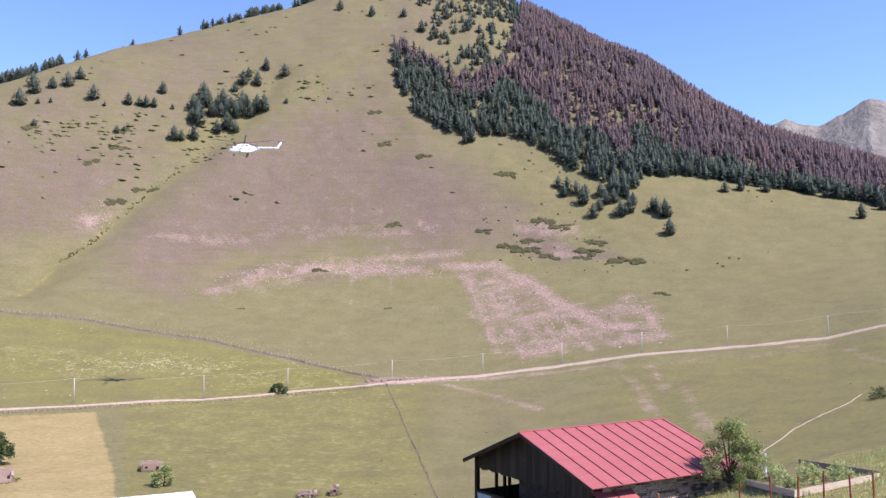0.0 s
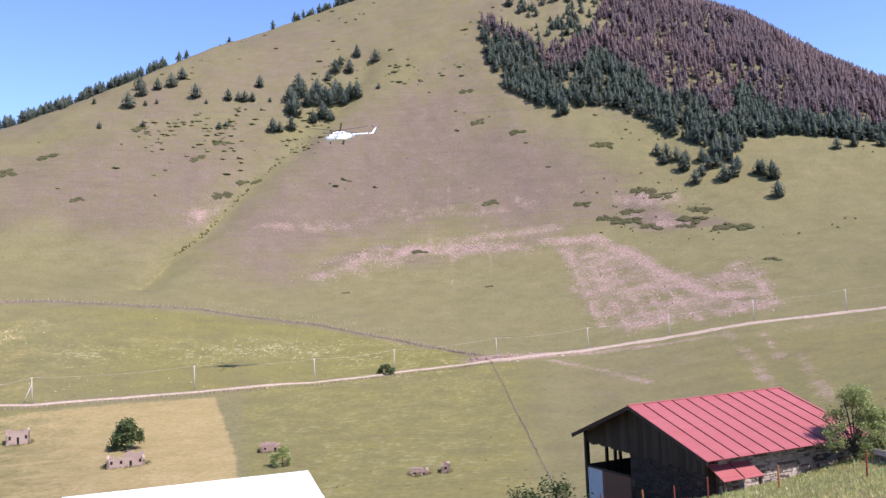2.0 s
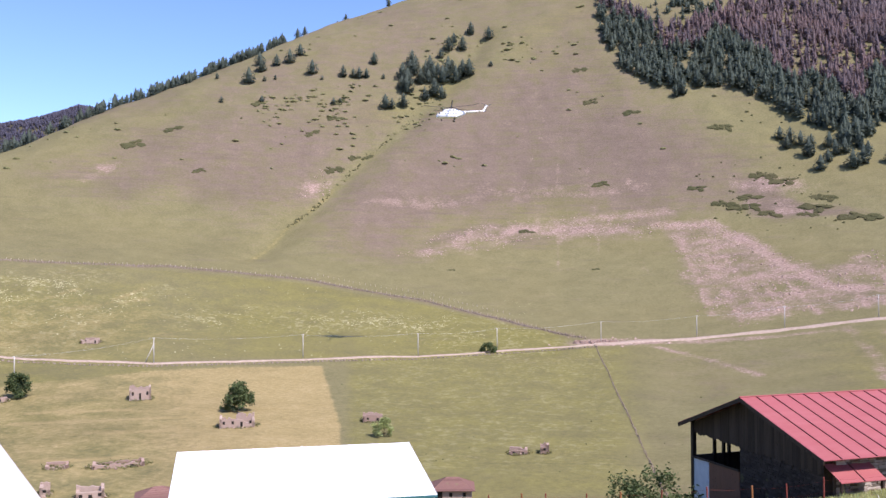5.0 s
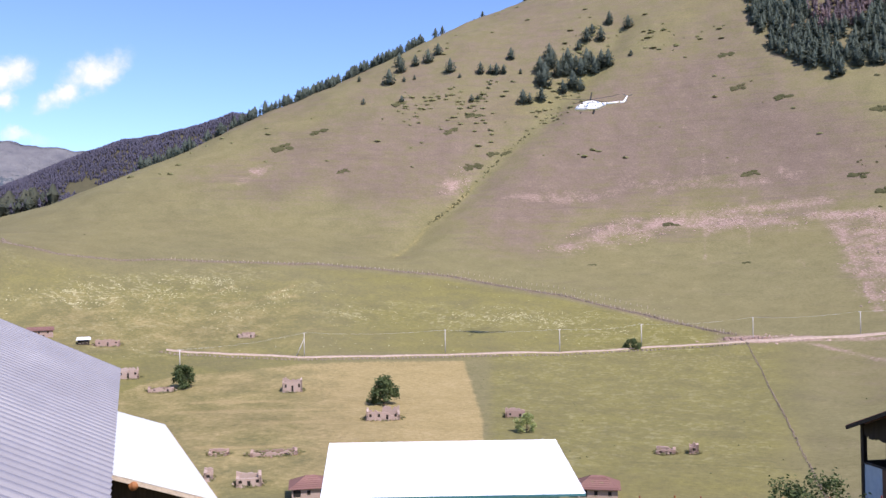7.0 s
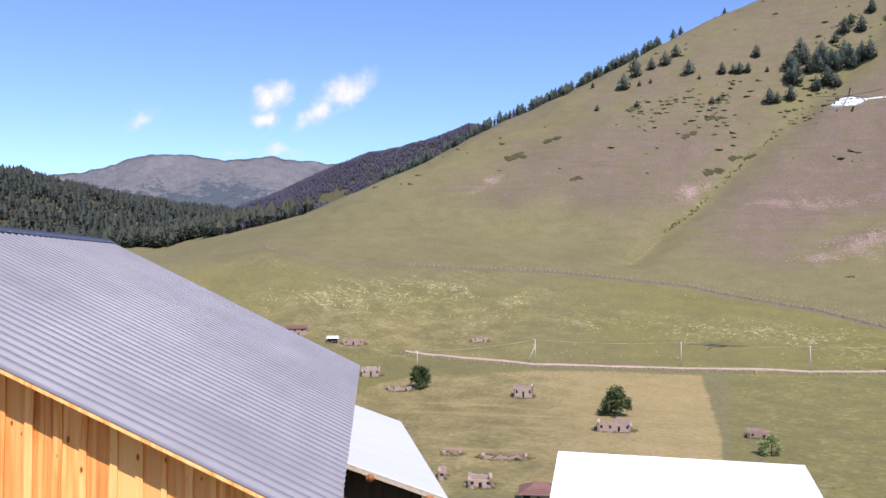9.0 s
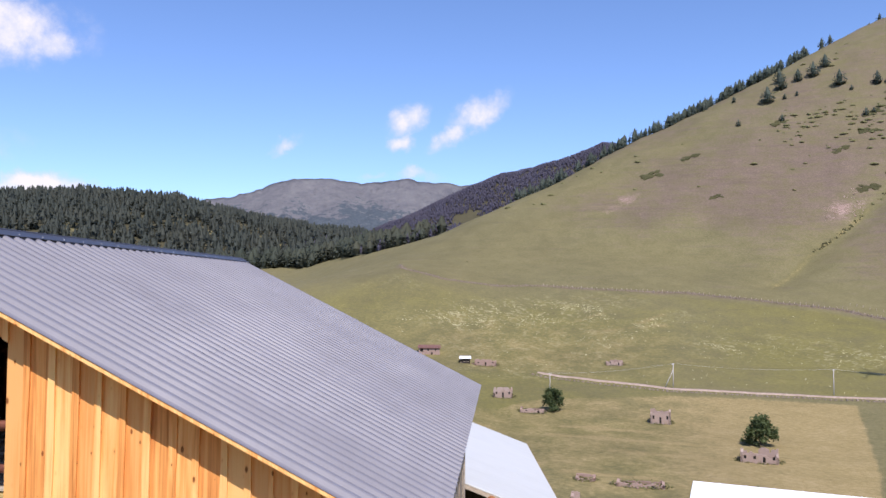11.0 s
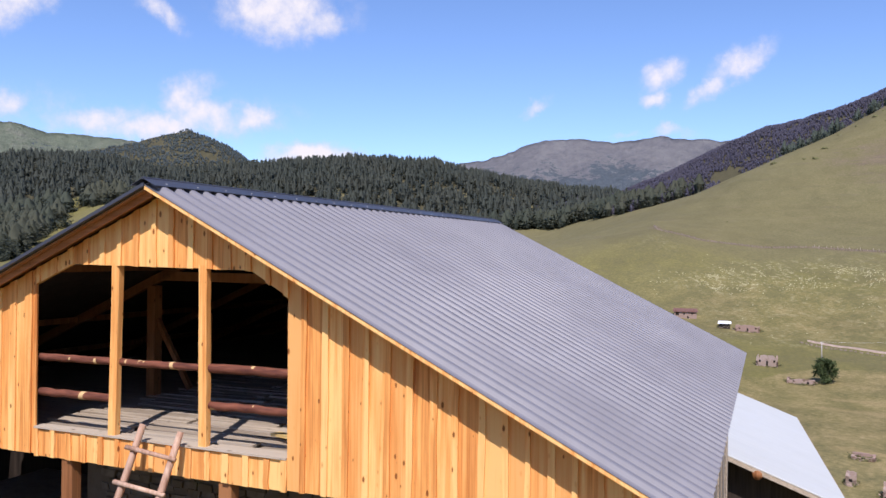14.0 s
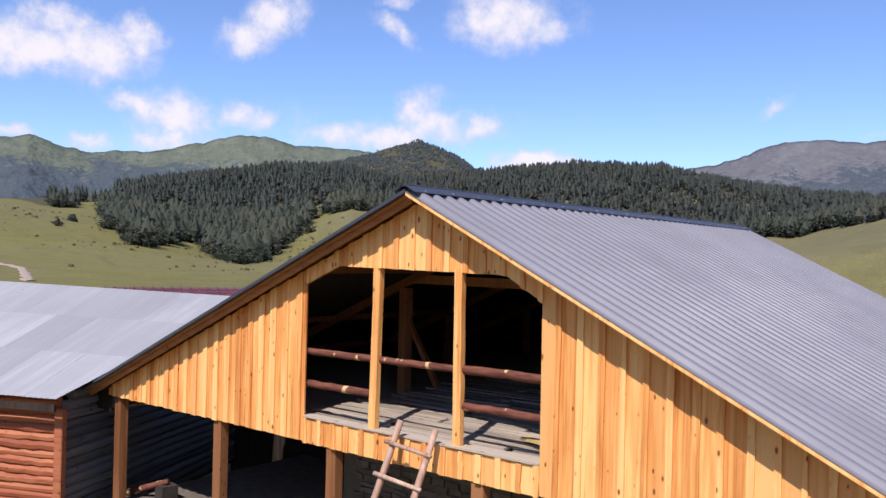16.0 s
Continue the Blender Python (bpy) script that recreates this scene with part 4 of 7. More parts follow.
# ridge of the gable frame, floor beam, posts of the loft opening
for name, p, q, w, h in (
    ("sill_beam", (-6.6, .12, SILL_Z + .14), (6.9, .12, SILL_Z + .14), .16, .2),
    ("tie_beam", (-.55, .1, OPEN_TOP + .1), (2.2, .1, OPEN_TOP + .1), .12, .12),
    ("left_rafter", (LEFT_X + .2, .08, LEFT_Z - .05), (RIDGE_X, .08, RIDGE_Z - .2), .1, .16),
    ("right_rafter", (RIGHT_X - .2, .08, RIGHT_Z - .02), (RIDGE_X, .08, RIDGE_Z - .2), .1, .16)):
    bm = bmesh.new()
    beam(bm, p, q, w, h)
    part(name, bm, M_PINE_X, barn)
for px, tilt in ((.13, .02), (1.565, -.012)):
    bm = bmesh.new()
    n, ring = 9, []
    for k in range(n + 1):
        f = k / n
        w, h, mx = rng.uniform(.058, .064), rng.uniform(.054, .06), px - tilt + 2 * tilt * f + rng.uniform(-.003, .003)
        z = FLOOR_Z + .02 + (OPEN_TOP + .02 - FLOOR_Z) * f
        ring.append([bm.verts.new((mx + sx * w, .03 + sy * h, z)) for sx, sy in ((-1, -.75), (-.75, -1), (.75, -1), (1, -.75), (1, .75), (.75, 1), (-.75, 1), (-1, .75))])
    for a, b in zip(ring, ring[1:]):
        for j in range(8):
            bm.faces.new((a[j], a[(j + 1) % 8], b[(j + 1) % 8], b[j]))
    bm.faces.new(ring[0][::-1])
    bm.faces.new(ring[-1])
    part("loft_post", bm, M_PINE, barn, "squared pine loft post")
bm = bmesh.new()
quad_prism(bm, [(OPEN_L, -.05, FLOOR_Z - .006), (OPEN_R, -.05, FLOOR_Z - .004), (OPEN_R, .13, FLOOR_Z - .004), (.9, .15, FLOOR_Z - .004), (OPEN_L, .12, FLOOR_Z - .006)], (0, 0, .026))
part("ledge_plank", bm, M_GREY_WOOD, barn, "worn plank along the loft sill")
for z, x0, x1, r0 in ((3.51, OPEN_L, .06, .05), (3.52, .16, 1.5, .048), (3.54, 1.6, OPEN_R, .058), (3.03, OPEN_L, .06, .055), (3.08, 1.62, OPEN_R, .052)):
    bm = bmesh.new()
    n = 9
    tube(bm, [(x0 - .03 + (x1 - x0 + .06) * k / n, .07 + rng.uniform(-.006, .006), z + rng.uniform(-.007, .007) - .03 * (x0 - x1) / 4 * k / n) for k in range(n + 1)], [r0 * rng.uniform(.93, 1.03) for _ in range(n + 1)], 12, .02, rng)
    part("log_rail", bm, M_BARK, barn, "peeled red-brown pine log rail", True)

# loft floor: base and loose weathered planks
bm = bmesh.new()
box(bm, -6.5, 6.8, .1, 12.2, FLOOR_Z - .12, FLOOR_Z - .05)
part("loft_floor", bm, M_GREY_WOOD, barn)
loft_planks = new("loft_planking")
loft_planks.parent = barn
y = .06
while y < 5.0:
    wide = rng.uniform(.16, .25)
    x0 = rng.uniform(-1.9, -1.2)
    while x0 < 3.4:
        x1 = x0 + rng.uniform(1.3, 3.2)
        bm = bmesh.new()
        z0, turn = FLOOR_Z - .045 + rng.uniform(0, .035), rng.uniform(-.035, .035)
        quad_prism(bm, [(x0, y - turn, z0), (x1, y + turn, z0 + rng.uniform(-.01, .03)), (x1, y + wide + turn, z0 + rng.uniform(0, .03)), (x0, y + wide - turn, z0)], (0, 0, .03))
        part("plank", bm, M_GREY_WOOD, loft_planks)
        x0 = x1 + rng.uniform(.02, .2)
    y += wide + rng.uniform(.01, .07)
bm = bmesh.new()
quad_prism(bm, [(2.05, .75, FLOOR_Z + .05), (2.72, .35, FLOOR_Z + .13), (2.78, .47, FLOOR_Z + .13), (2.1, .88, FLOOR_Z + .05)], (0, 0, .035))
tagged(part("loose_board", bm, M_PALE_BOARD), "pale fresh-cut board lying on the loft floor", "board").matrix_basis = BARN

# inner frames: posts, ties and braces
for fy in (2.7, 6.2, 9.4, 12.1):
    posts = ((-1.67, RIDGE_X - 2.6),) if fy == 2.7 else ((.62, RIDGE_X), (-3.4, -3.4), (4.4, 4.4))
    timbers = [("inner_post", (px, fy, FLOOR_Z - .05), (px, fy, roof_z(q) - .25), .17, .17) for px, q in posts]
    timbers += [("collar_beam", (-1.5, fy, 4.55), (3.05, fy, 4.55), .1, .15), ("rafter", (LEFT_X + .25, fy, LEFT_Z - .02), (RIDGE_X, fy, RIDGE_Z - .17), .1, .14), ("rafter", (RIGHT_X - .25, fy, RIGHT_Z), (RIDGE_X, fy, RIDGE_Z - .17), .1, .14)]
    timbers.append(("brace", (posts[0][0], fy + .02, 3.9), (posts[0][0] + .75, fy + .02, 2.7), .08, .08))
    for name, p, q, w, h in timbers:
        bm = bmesh.new()
        beam(bm, p, q, w, h)
        part(name, bm, M_TIMBER, barn)
for px in (-5.2, -3.4, -1.2, .93, 2.9, 4.8, 6.4):
    bm = bmesh.new()
    beam(bm, (px, .12, roof_z(px) - .13), (px, 12.2, roof_z(px) - .13), .1, .1)
    part("purlin", bm, M_TIMBER, barn)

# near-black layers under sheets and inside walls, added to stop light leaks
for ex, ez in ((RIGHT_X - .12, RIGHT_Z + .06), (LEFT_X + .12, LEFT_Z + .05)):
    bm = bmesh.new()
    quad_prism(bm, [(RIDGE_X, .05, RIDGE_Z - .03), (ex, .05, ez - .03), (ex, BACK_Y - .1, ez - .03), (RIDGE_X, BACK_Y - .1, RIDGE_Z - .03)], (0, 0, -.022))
    part("roof_boarding", bm, M_SHADE_OLD_WOOD, barn)
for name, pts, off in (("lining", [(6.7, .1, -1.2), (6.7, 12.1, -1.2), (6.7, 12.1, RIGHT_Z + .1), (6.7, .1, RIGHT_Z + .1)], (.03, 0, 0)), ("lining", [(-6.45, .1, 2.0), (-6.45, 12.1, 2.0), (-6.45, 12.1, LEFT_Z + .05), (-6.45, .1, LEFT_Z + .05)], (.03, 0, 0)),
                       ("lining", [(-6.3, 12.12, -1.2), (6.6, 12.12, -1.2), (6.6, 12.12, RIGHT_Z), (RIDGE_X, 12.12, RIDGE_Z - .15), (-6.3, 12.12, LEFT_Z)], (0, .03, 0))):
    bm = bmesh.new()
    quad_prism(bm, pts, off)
    part(name, bm, M_SHADE_OLD_WOOD, barn)

# side and back walls of upright boards
for name, x0, y0, x1, y1, head in (("side_wall", 6.78, .05, 6.78, 12.2, lambda q: RIGHT_Z + .13), ("side_wall", -6.5, .05, -6.5, 12.2, lambda q: LEFT_Z + .12), ("back_wall", -6.4, 12.2, 6.7, 12.2, lambda q: roof_z(q) - .14)):
    wall = new(name)
    wall.parent = barn
    length = math.hypot(x1 - x0, y1 - y0)
    s = 0.0
    while s < length:
        e = min(s + rng.uniform(.2, .3), length)
        a, b = (x0 + (x1 - x0) * s / length, y0 + (y1 - y0) * s / length), (x0 + (x1 - x0) * e / length, y0 + (y1 - y0) * e / length)
        bm = bmesh.new()
        t = rng.choice((0, .02))
        off = (.025, 0, 0) if x0 == x1 else (0, .025, 0)
        sh = (t, 0) if x0 == x1 else (0, t)
        foot = -1.2 if x0 > 6 else 1.95 if x0 == x1 else .2
        quad_prism(bm, [(a[0] + sh[0], a[1] + sh[1], foot), (b[0] + sh[0], b[1] + sh[1], foot), (b[0] + sh[0], b[1] + sh[1], head(b[0])), (a[0] + sh[0], a[1] + sh[1], head(a[0]))], off)
        part("board", bm, M_GREY_WOOD if x0 == x1 else M_TIMBER, wall)
        s = e

# ground floor: posts and a recessed rubble wall
for px in (-6.38, -3.36, -.7, 1.9, 4.5, 6.75):
    bm = bmesh.new()
    beam(bm, (px + .01, .1, ground_at(*(BARN @ Vector((px, .1, 0))).xy) - .3), (px, .1, SILL_Z + .05), .19, .19, .02)
    part("porch_post", bm, M_TIMBER, barn, "squared brown timber porch post")
bm = bmesh.new()
box(bm, -2.6, 6.5, 2.2, 2.6, -1.2, 2.4)
stone_wall = part("stone_wall", bm, M_SLATE, barn, "dark rubble ground-floor wall")
srng = random.Random(5)
z = .3
while z < 2.35:
    tall = srng.uniform(.07, .13)
    x = -2.6
    while x < 6.4:
        wide = srng.uniform(.18, .5)
        if -2.6 < x < 4.4:
            bm = bmesh.new()
            d = srng.uniform(.015, .06)
            j = lambda: srng.uniform(-.02, .02)
            quad_prism(bm, [(x + .015 + j(), 2.2 - d, z + j()), (x + wide - .015 + j(), 2.2 - d, z + j()), (x + wide - .015 + j(), 2.2 - d, z + tall - .015 + j()), (x + .015 + j(), 2.2 - d, z + tall - .015 + j())], (0, d + .05, 0))
            part("stone", bm, M_SLATE, stone_wall)
        x += wide
    z += tall
# near-black sheet added behind the porch, in place of its deep shade
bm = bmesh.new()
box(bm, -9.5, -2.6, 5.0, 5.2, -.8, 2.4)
part("inner_wall", bm, M_SHADE_OLD_WOOD, barn)
bm = bmesh.new()
box(bm, -6.7, -2.65, .3, 4.98, -1.2, .2)
part("porch_floor", bm, M_SLATE, barn, "raised earth and stone floor under the porch")
bm = bmesh.new()
tube(bm, [(-6.68, .45, .26), (-6.3, .6, .40), (-5.85, .78, .56)], [.065, .06, .05], 9, .04, rng)
tagged(part("log", bm, M_BARK, None, "", True), "short peeled log lying under the barn porch", "log").matrix_basis = BARN
bm = bmesh.new()
quad_prism(bm, [(-6.1, .66, .2), (-5.8, .62, .2), (-5.74, .92, .2), (-6.05, .95, .2)], (.02, 0, .29))
tagged(part("stone_block", bm, M_SHADE_STONE), "rough dark stone block under the porch", "stone").matrix_basis = BARN
infill = new("infill_boards")
infill.parent = barn
infill["label"] = "dark old boards closing the gap to the log house"
x = -8.05
while x < -6.64:
    x1 = min(x + rng.uniform(.11, .17), -6.63)
    bm = bmesh.new()
    top = lambda q: 2.62 + (q + 6.63) * .45
    quad_prism(bm, [(x + .004, .02, 1.88 + rng.uniform(-.05, .03)), (x1 - .004, .02, 1.88 + rng.uniform(-.05, .03)), (x1 - .004, .02, top(x1)), (x + .004, .02, top(x))], (0, .024, 0))
    part("board", bm, M_SHADE_OLD_WOOD, infill)
    x = x1


# ---- corrugated roofing ----
def corrugated(name, mat, parent, x0, z0, x1, z1, y0, y1, pitch, tall, lift=0.0, rows=3, label="", flare=0.0):
    """A ribbed sheet from the upper edge (x0, z0) to the lower edge (x1, z1), ribs running down the slope."""
    per = ((0, 0), (.24, .02), (.32, .2), (.42, .85), (.48, 1), (.70, 1), (.77, .85), (.90, .15))
    n0, n1 = math.floor((y0 - FRONT_Y) / pitch), math.ceil((y1 - FRONT_Y) / pitch)
    prof = [(FRONT_Y + k * pitch + f * pitch, v) for k in range(n0, n1 + 1) for f, v in per]
    prof = [(y, v) for y, v in prof if y0 - .001 <= y <= y1 + .001]
    d = Vector((x1 - x0, 0, z1 - z0))
    up = Vector((-d.z, 0, d.x)).normalized()
    if up.z < 0:
        up = -up
    verts, n = [], len(prof)
    for k in range(rows + 1):
        base = Vector((x0, 0, z0)) + d * k / rows
        top = Vector((RIDGE_X, 0, RIDGE_Z))
        verts += [top + (base - top) * (1 + flare * (BACK_Y - y) / (BACK_Y - FRONT_Y)) + Vector((0, y, 0)) + up * (v * tall + lift) for y, v in prof]
    faces = [(k * n + i, k * n + i + 1, (k + 1) * n + i + 1, (k + 1) * n + i) for k in range(rows) for i in range(n - 1)]
    me = mesh_of(name, verts, faces, mat)
    ob = shared(name, me, mat, parent, label)
    m = ob.modifiers.new("thick", "SOLIDIFY")
    m.thickness = .004
    return ob


def roof_slope(parent, mat, x0, z0, x1, z1, y0, y1, sheet_w, courses, pitch, tall, seed, label, flare=0.0):
    slope = new("roof_slope")
    slope.parent = parent
    slope["label"] = label
    r = random.Random(seed)
    for c in range(courses):
        a, b = c / courses - (.012 if c else 0), (c + 1) / courses
        y = y0
        while y < y1 - .01:
            e = min(y + sheet_w, y1)
            ob = corrugated("sheet", mat, slope, x0 + (x1 - x0) * a, z0 + (z1 - z0) * a, x0 + (x1 - x0) * b, z0 + (z1 - z0) * b, y, e + (.03 if e < y1 else 0), pitch, tall, -.003 * c + r.uniform(0, .003), flare=flare)
            y = e


roof_slope(barn, M_ROOF, RIDGE_X, RIDGE_Z, RIGHT_X, RIGHT_Z, FRONT_Y, BACK_Y, 1.04, 2, .26, .062, 3, "grey corrugated metal sheets", .056)
roof_slope(barn, M_ROOF, RIDGE_X, RIDGE_Z, LEFT_X, LEFT_Z, FRONT_Y, BACK_Y, 1.04, 2, .26, .066, 4, "grey corrugated metal sheets")
bm = bmesh.new()
for s in (-1, 1):
    dz = .17 * (.5 if s > 0 else .45)
    quad_prism(bm, [(RIDGE_X, FRONT_Y - .03, RIDGE_Z + .09), (RIDGE_X, BACK_Y + .03, RIDGE_Z + .09), (RIDGE_X + s * .19, BACK_Y + .03, RIDGE_Z + .078 - dz), (RIDGE_X + s * .19, FRONT_Y - .03, RIDGE_Z + .078 - dz)], (0, 0, -.006))
tube(bm, [(RIDGE_X, FRONT_Y - .03, RIDGE_Z + .084), (RIDGE_X, BACK_Y + .03, RIDGE_Z + .084)], [.018, .018], 8)
cap = part("ridge_cap", bm, M_CAP, barn, "dark folded metal ridge cap")
for k in range(22):
    bm = bmesh.new()
    bmesh.ops.create_uvsphere(bm, u_segments=6, v_segments=4, radius=.010, matrix=Matrix.Translation((RIDGE_X + .13, FRONT_Y + .25 + k * .58, RIDGE_Z + .022)))
    part("screw", bm, M_WIRE, cap)
# left board's browner colour includes the roof edge's shade; right is plain pine
for s, ex, ez, mat, drop, back in ((1, RIGHT_X, RIGHT_Z, M_PINE, .04, .002), (-1, LEFT_X, LEFT_Z, M_SHADE_BARGE, .12, .13)):
    bm = bmesh.new()
    quad_prism(bm, [(RIDGE_X, FRONT_Y + back, RIDGE_Z - .012), (ex, FRONT_Y + back, ez - .012), (ex, FRONT_Y + back, ez - .012 - drop), (RIDGE_X, FRONT_Y + back, RIDGE_Z - .012 - drop)], (0, .03, 0))
    part("barge_board", bm, mat, barn)
    bm = bmesh.new()
    quad_prism(bm, [(RIDGE_X, FRONT_Y + .05, RIDGE_Z - .02), (ex, FRONT_Y + .05, ez - .02), (ex, .06, ez - .02), (RIDGE_X, .06, RIDGE_Z - .02)], (0, 0, -.025))
    part("soffit", bm, M_TIMBER, barn)
bm = bmesh.new()
quad_prism(bm, [(RIDGE_X, FRONT_Y - .012, RIDGE_Z + .035), (LEFT_X - .03, FRONT_Y - .012, LEFT_Z + .03), (LEFT_X - .03, FRONT_Y - .012, LEFT_Z - .015), (RIDGE_X, FRONT_Y - .012, RIDGE_Z - .01)], (0, .025, 0))
part("verge_trim", bm, M_CAP, barn, "dark metal verge trim")

# ladder up to the loft
ladder = thing("ladder", "rough handmade pole ladder leaning on the loft sill", "ladder", BARN)
LADDER = ((.74, -.12, 2.80), (.47, -1.25, -.1)), ((1.33, -.12, 2.76), (1.13, -1.25, -.1))
for top_p, foot_p in LADDER:
    a, b = Vector(top_p), Vector(foot_p)
    bm = bmesh.new()
    tube(bm, [a.lerp(b, k / 6) + Vector((rng.uniform(-.012, .012), 0, 0)) for k in range(7)], [.042, .045, .047, .048, .05, .05, .05], 8, .05, rng)
    part("pole", bm, M_LADDER, ladder, "", True)
for k in range(7):
    s = .10 + k * .137
    a, b = Vector(LADDER[0][0]).lerp(Vector(LADDER[0][1]), s), Vector(LADDER[1][0]).lerp(Vector(LADDER[1][1]), s)
    d = (b - a).normalized() * .09
    bm = bmesh.new()
    tube(bm, [a - d + Vector((0, -.05, .02)), b + d + Vector((0, -.05, -.01))], [.032, .028], 7, .06, rng)
    part("rung", bm, M_LADDER, ladder, "", True)


# ---- the old log house with grey sheet roof, beside the barn: x along the eave, y up the slope ----
HOUSE = pose(-15.36, -4.49, 0, 0, 0, 90 - 22.6)
house = thing("log_house", "old log house with red-stained boards and aged grey sheet roof", "house", HOUSE)
EAVE_Z, HRIDGE_Z, HRUN = 2.2, 3.9, 5.05
H_L, H_R = -11.0, .05


def house_roof():
    """Three courses of nearly flat sheets on the slope that faces the valley, and one behind."""
    r = random.Random(9)
    for s, label in ((1, "aged grey sheet roofing in three courses"), (-1, "aged grey sheet roofing")):
        slope = new("roof_slope")
        slope.parent = house
        slope["label"] = label
        for c in range(3):
            a, b = max(c / 3 - .015, 0), (c + 1) / 3
            xx = H_L
            while xx < H_R - .01:
                xe = min(xx + 1.03, H_R)
                n = 9
                verts = []
                lift = r.uniform(0, .008)
                for k in range(3):
                    f = b + (a - b) * k / 2
                    yy = HRUN * f if s > 0 else 2 * HRUN - HRUN * f
                    zz = EAVE_Z + (HRIDGE_Z - EAVE_Z) * f + .04 * (2 - c) + lift
                    for j in range(n * 4 + 1):
                        q = xx + ((xe if xe < H_R else H_R - .08 + 1.3 * f) - xx) * j / (n * 4)
                        verts.append((q, yy, zz + .022 * (H_R - q) * f + .004 * math.sin(q * 2 * math.pi / .115)))
                m = n * 4 + 1
                me = mesh_of("sheet", verts, [(k * m + j, k * m + j + 1, (k + 1) * m + j + 1, (k + 1) * m + j) for k in range(2) for j in range(m - 1)], M_OLD_ROOF)
                shared("sheet", me, M_OLD_ROOF, slope).modifiers.new("thick", "SOLIDIFY").thickness = .006
                xx = xe


house_roof()
bm = bmesh.new()
beam(bm, (H_L, .04, EAVE_Z - .09), (H_R - .12, .04, EAVE_Z - .09), .05, .12)
part("fascia", bm, M_SHADE_OLD_WOOD, house)
WALL_Y, WALL_X = .42, -.18
window_x0, window_x1, window_z0, window_z1 = -3.3, -2.28, .62, 1.68
front = new("front_wall")
front.parent = house
front["label"] = "rough red-stained split logs"
z = -.4
while z < EAVE_Z - .1:
    tall = rng.uniform(.13, .17)
    spans = [(H_L + .3, WALL_X - .1)]
    if window_z0 - .1 < z < window_z1:
        spans = [(H_L + .3, window_x0), (window_x1, WALL_X - .1)]
    for x0, x1 in spans:
        bm = bmesh.new()
        n = 12
        tube(bm, [(x0 + (x1 - x0) * k / n, WALL_Y + rng.uniform(-.01, .01), z + tall / 2 + rng.uniform(-.012, .012)) for k in range(n + 1)], [tall * .58 * rng.uniform(.9, 1.1) for _ in range(n + 1)], 8, .05, rng)
        part("log", bm, M_RED_LOG, front)
    z += tall
side = new("side_wall")
side.parent = house
side["label"] = "weathered grey logs"
z = -.4
while z < EAVE_Z + 1.5:
    tall = rng.uniform(.15, .19)
    inset = max(0, (z - EAVE_Z + .1) / (HRIDGE_Z - EAVE_Z) * HRUN)
    if 2 * HRUN - WALL_Y - inset - WALL_Y - inset > .5:
        bm = bmesh.new()
        n = 10
        y0, y1 = WALL_Y + .05 + inset, 2 * HRUN - WALL_Y - inset
        tube(bm, [(WALL_X - .08 + rng.uniform(-.012, .012), y0 + (y1 - y0) * k / n, z + tall / 2 + rng.uniform(-.012, .012)) for k in range(n + 1)], [tall * .56 * rng.uniform(.9, 1.1) for _ in range(n + 1)], 8, .05, rng)
        part("log", bm, M_GREY_LOG, side)
    z += tall
bm = bmesh.new()
beam(bm, (WALL_X - .02, WALL_Y - .06, -.5), (WALL_X - .02, WALL_Y - .06, EAVE_Z - .16), .17, .14, .015)
part("corner_post", bm, M_RED_LOG, house)
bm = bmesh.new()
box(bm, H_L + .3, WALL_X - .12, WALL_Y + .06, 2 * HRUN - WALL_Y, -.5, EAVE_Z - .12)
part("inner_wall", bm, M_SHADE_OLD_WOOD, house)
win = new("window")
win.parent = house
for x0, x1, z0, z1 in ((window_x0, window_x0 + .09, window_z0, window_z1), (window_x1 - .09, window_x1, window_z0, window_z1), (window_x0, window_x1, window_z1 - .09, window_z1), (window_x0, window_x1, window_z0, window_z0 + .1), ((window_x0 + window_x1) / 2 - .025, (window_x0 + window_x1) / 2 + .025, window_z0, window_z1)):
    bm = bmesh.new()
    box(bm, x0, x1, WALL_Y - .14, WALL_Y - .06, z0, z1)
    part("window_bar", bm, M_CREAM, win, "cream painted wood")
bm = bmesh.new()
box(bm, window_x0 + .05, window_x1 - .05, WALL_Y - .05, WALL_Y - .04, window_z0 + .05, window_z1 - .05)
part("pane", bm, M_WINDOW, win)

# the maroon roof behind the log house
m = pose(-30.3, -2.65, 0, 0, 0, 104)
maroon = thing("shed", "low shed with a maroon tile-pattern metal roof", "shed", m)
for k in range(9):
    bm = bmesh.new()
    zz = 3.60 - .085 * k
    quad_prism(bm, [(-4.7, -.3 * k, zz), (2.6, -.3 * k, zz), (2.6, -.3 * k - .31, zz - .06), (-4.7, -.3 * k - .31, zz - .06)], (0, 0, -.03))
    for j in range(24):
        tube(bm, [(-4.6 + j * .305, -.3 * k, zz + .005), (-4.6 + j * .305, -.3 * k - .3, zz - .055)], [.04, .04], 5)
    part("roof_course", bm, M_MAROON, maroon)
bm = bmesh.new()
box(bm, -4.4, 2.2, -2.2, 2.5, -3.5, 2.85)
part("wall", bm, M_SHADE_OLD_WOOD, maroon)
bm = bmesh.new()
quad_prism(bm, [(-4.7, .02, 3.58), (2.6, .02, 3.58), (2.6, 2.7, 2.9), (-4.7, 2.7, 2.9)], (0, 0, -.04))
part("back_roof", bm, M_MAROON, maroon)


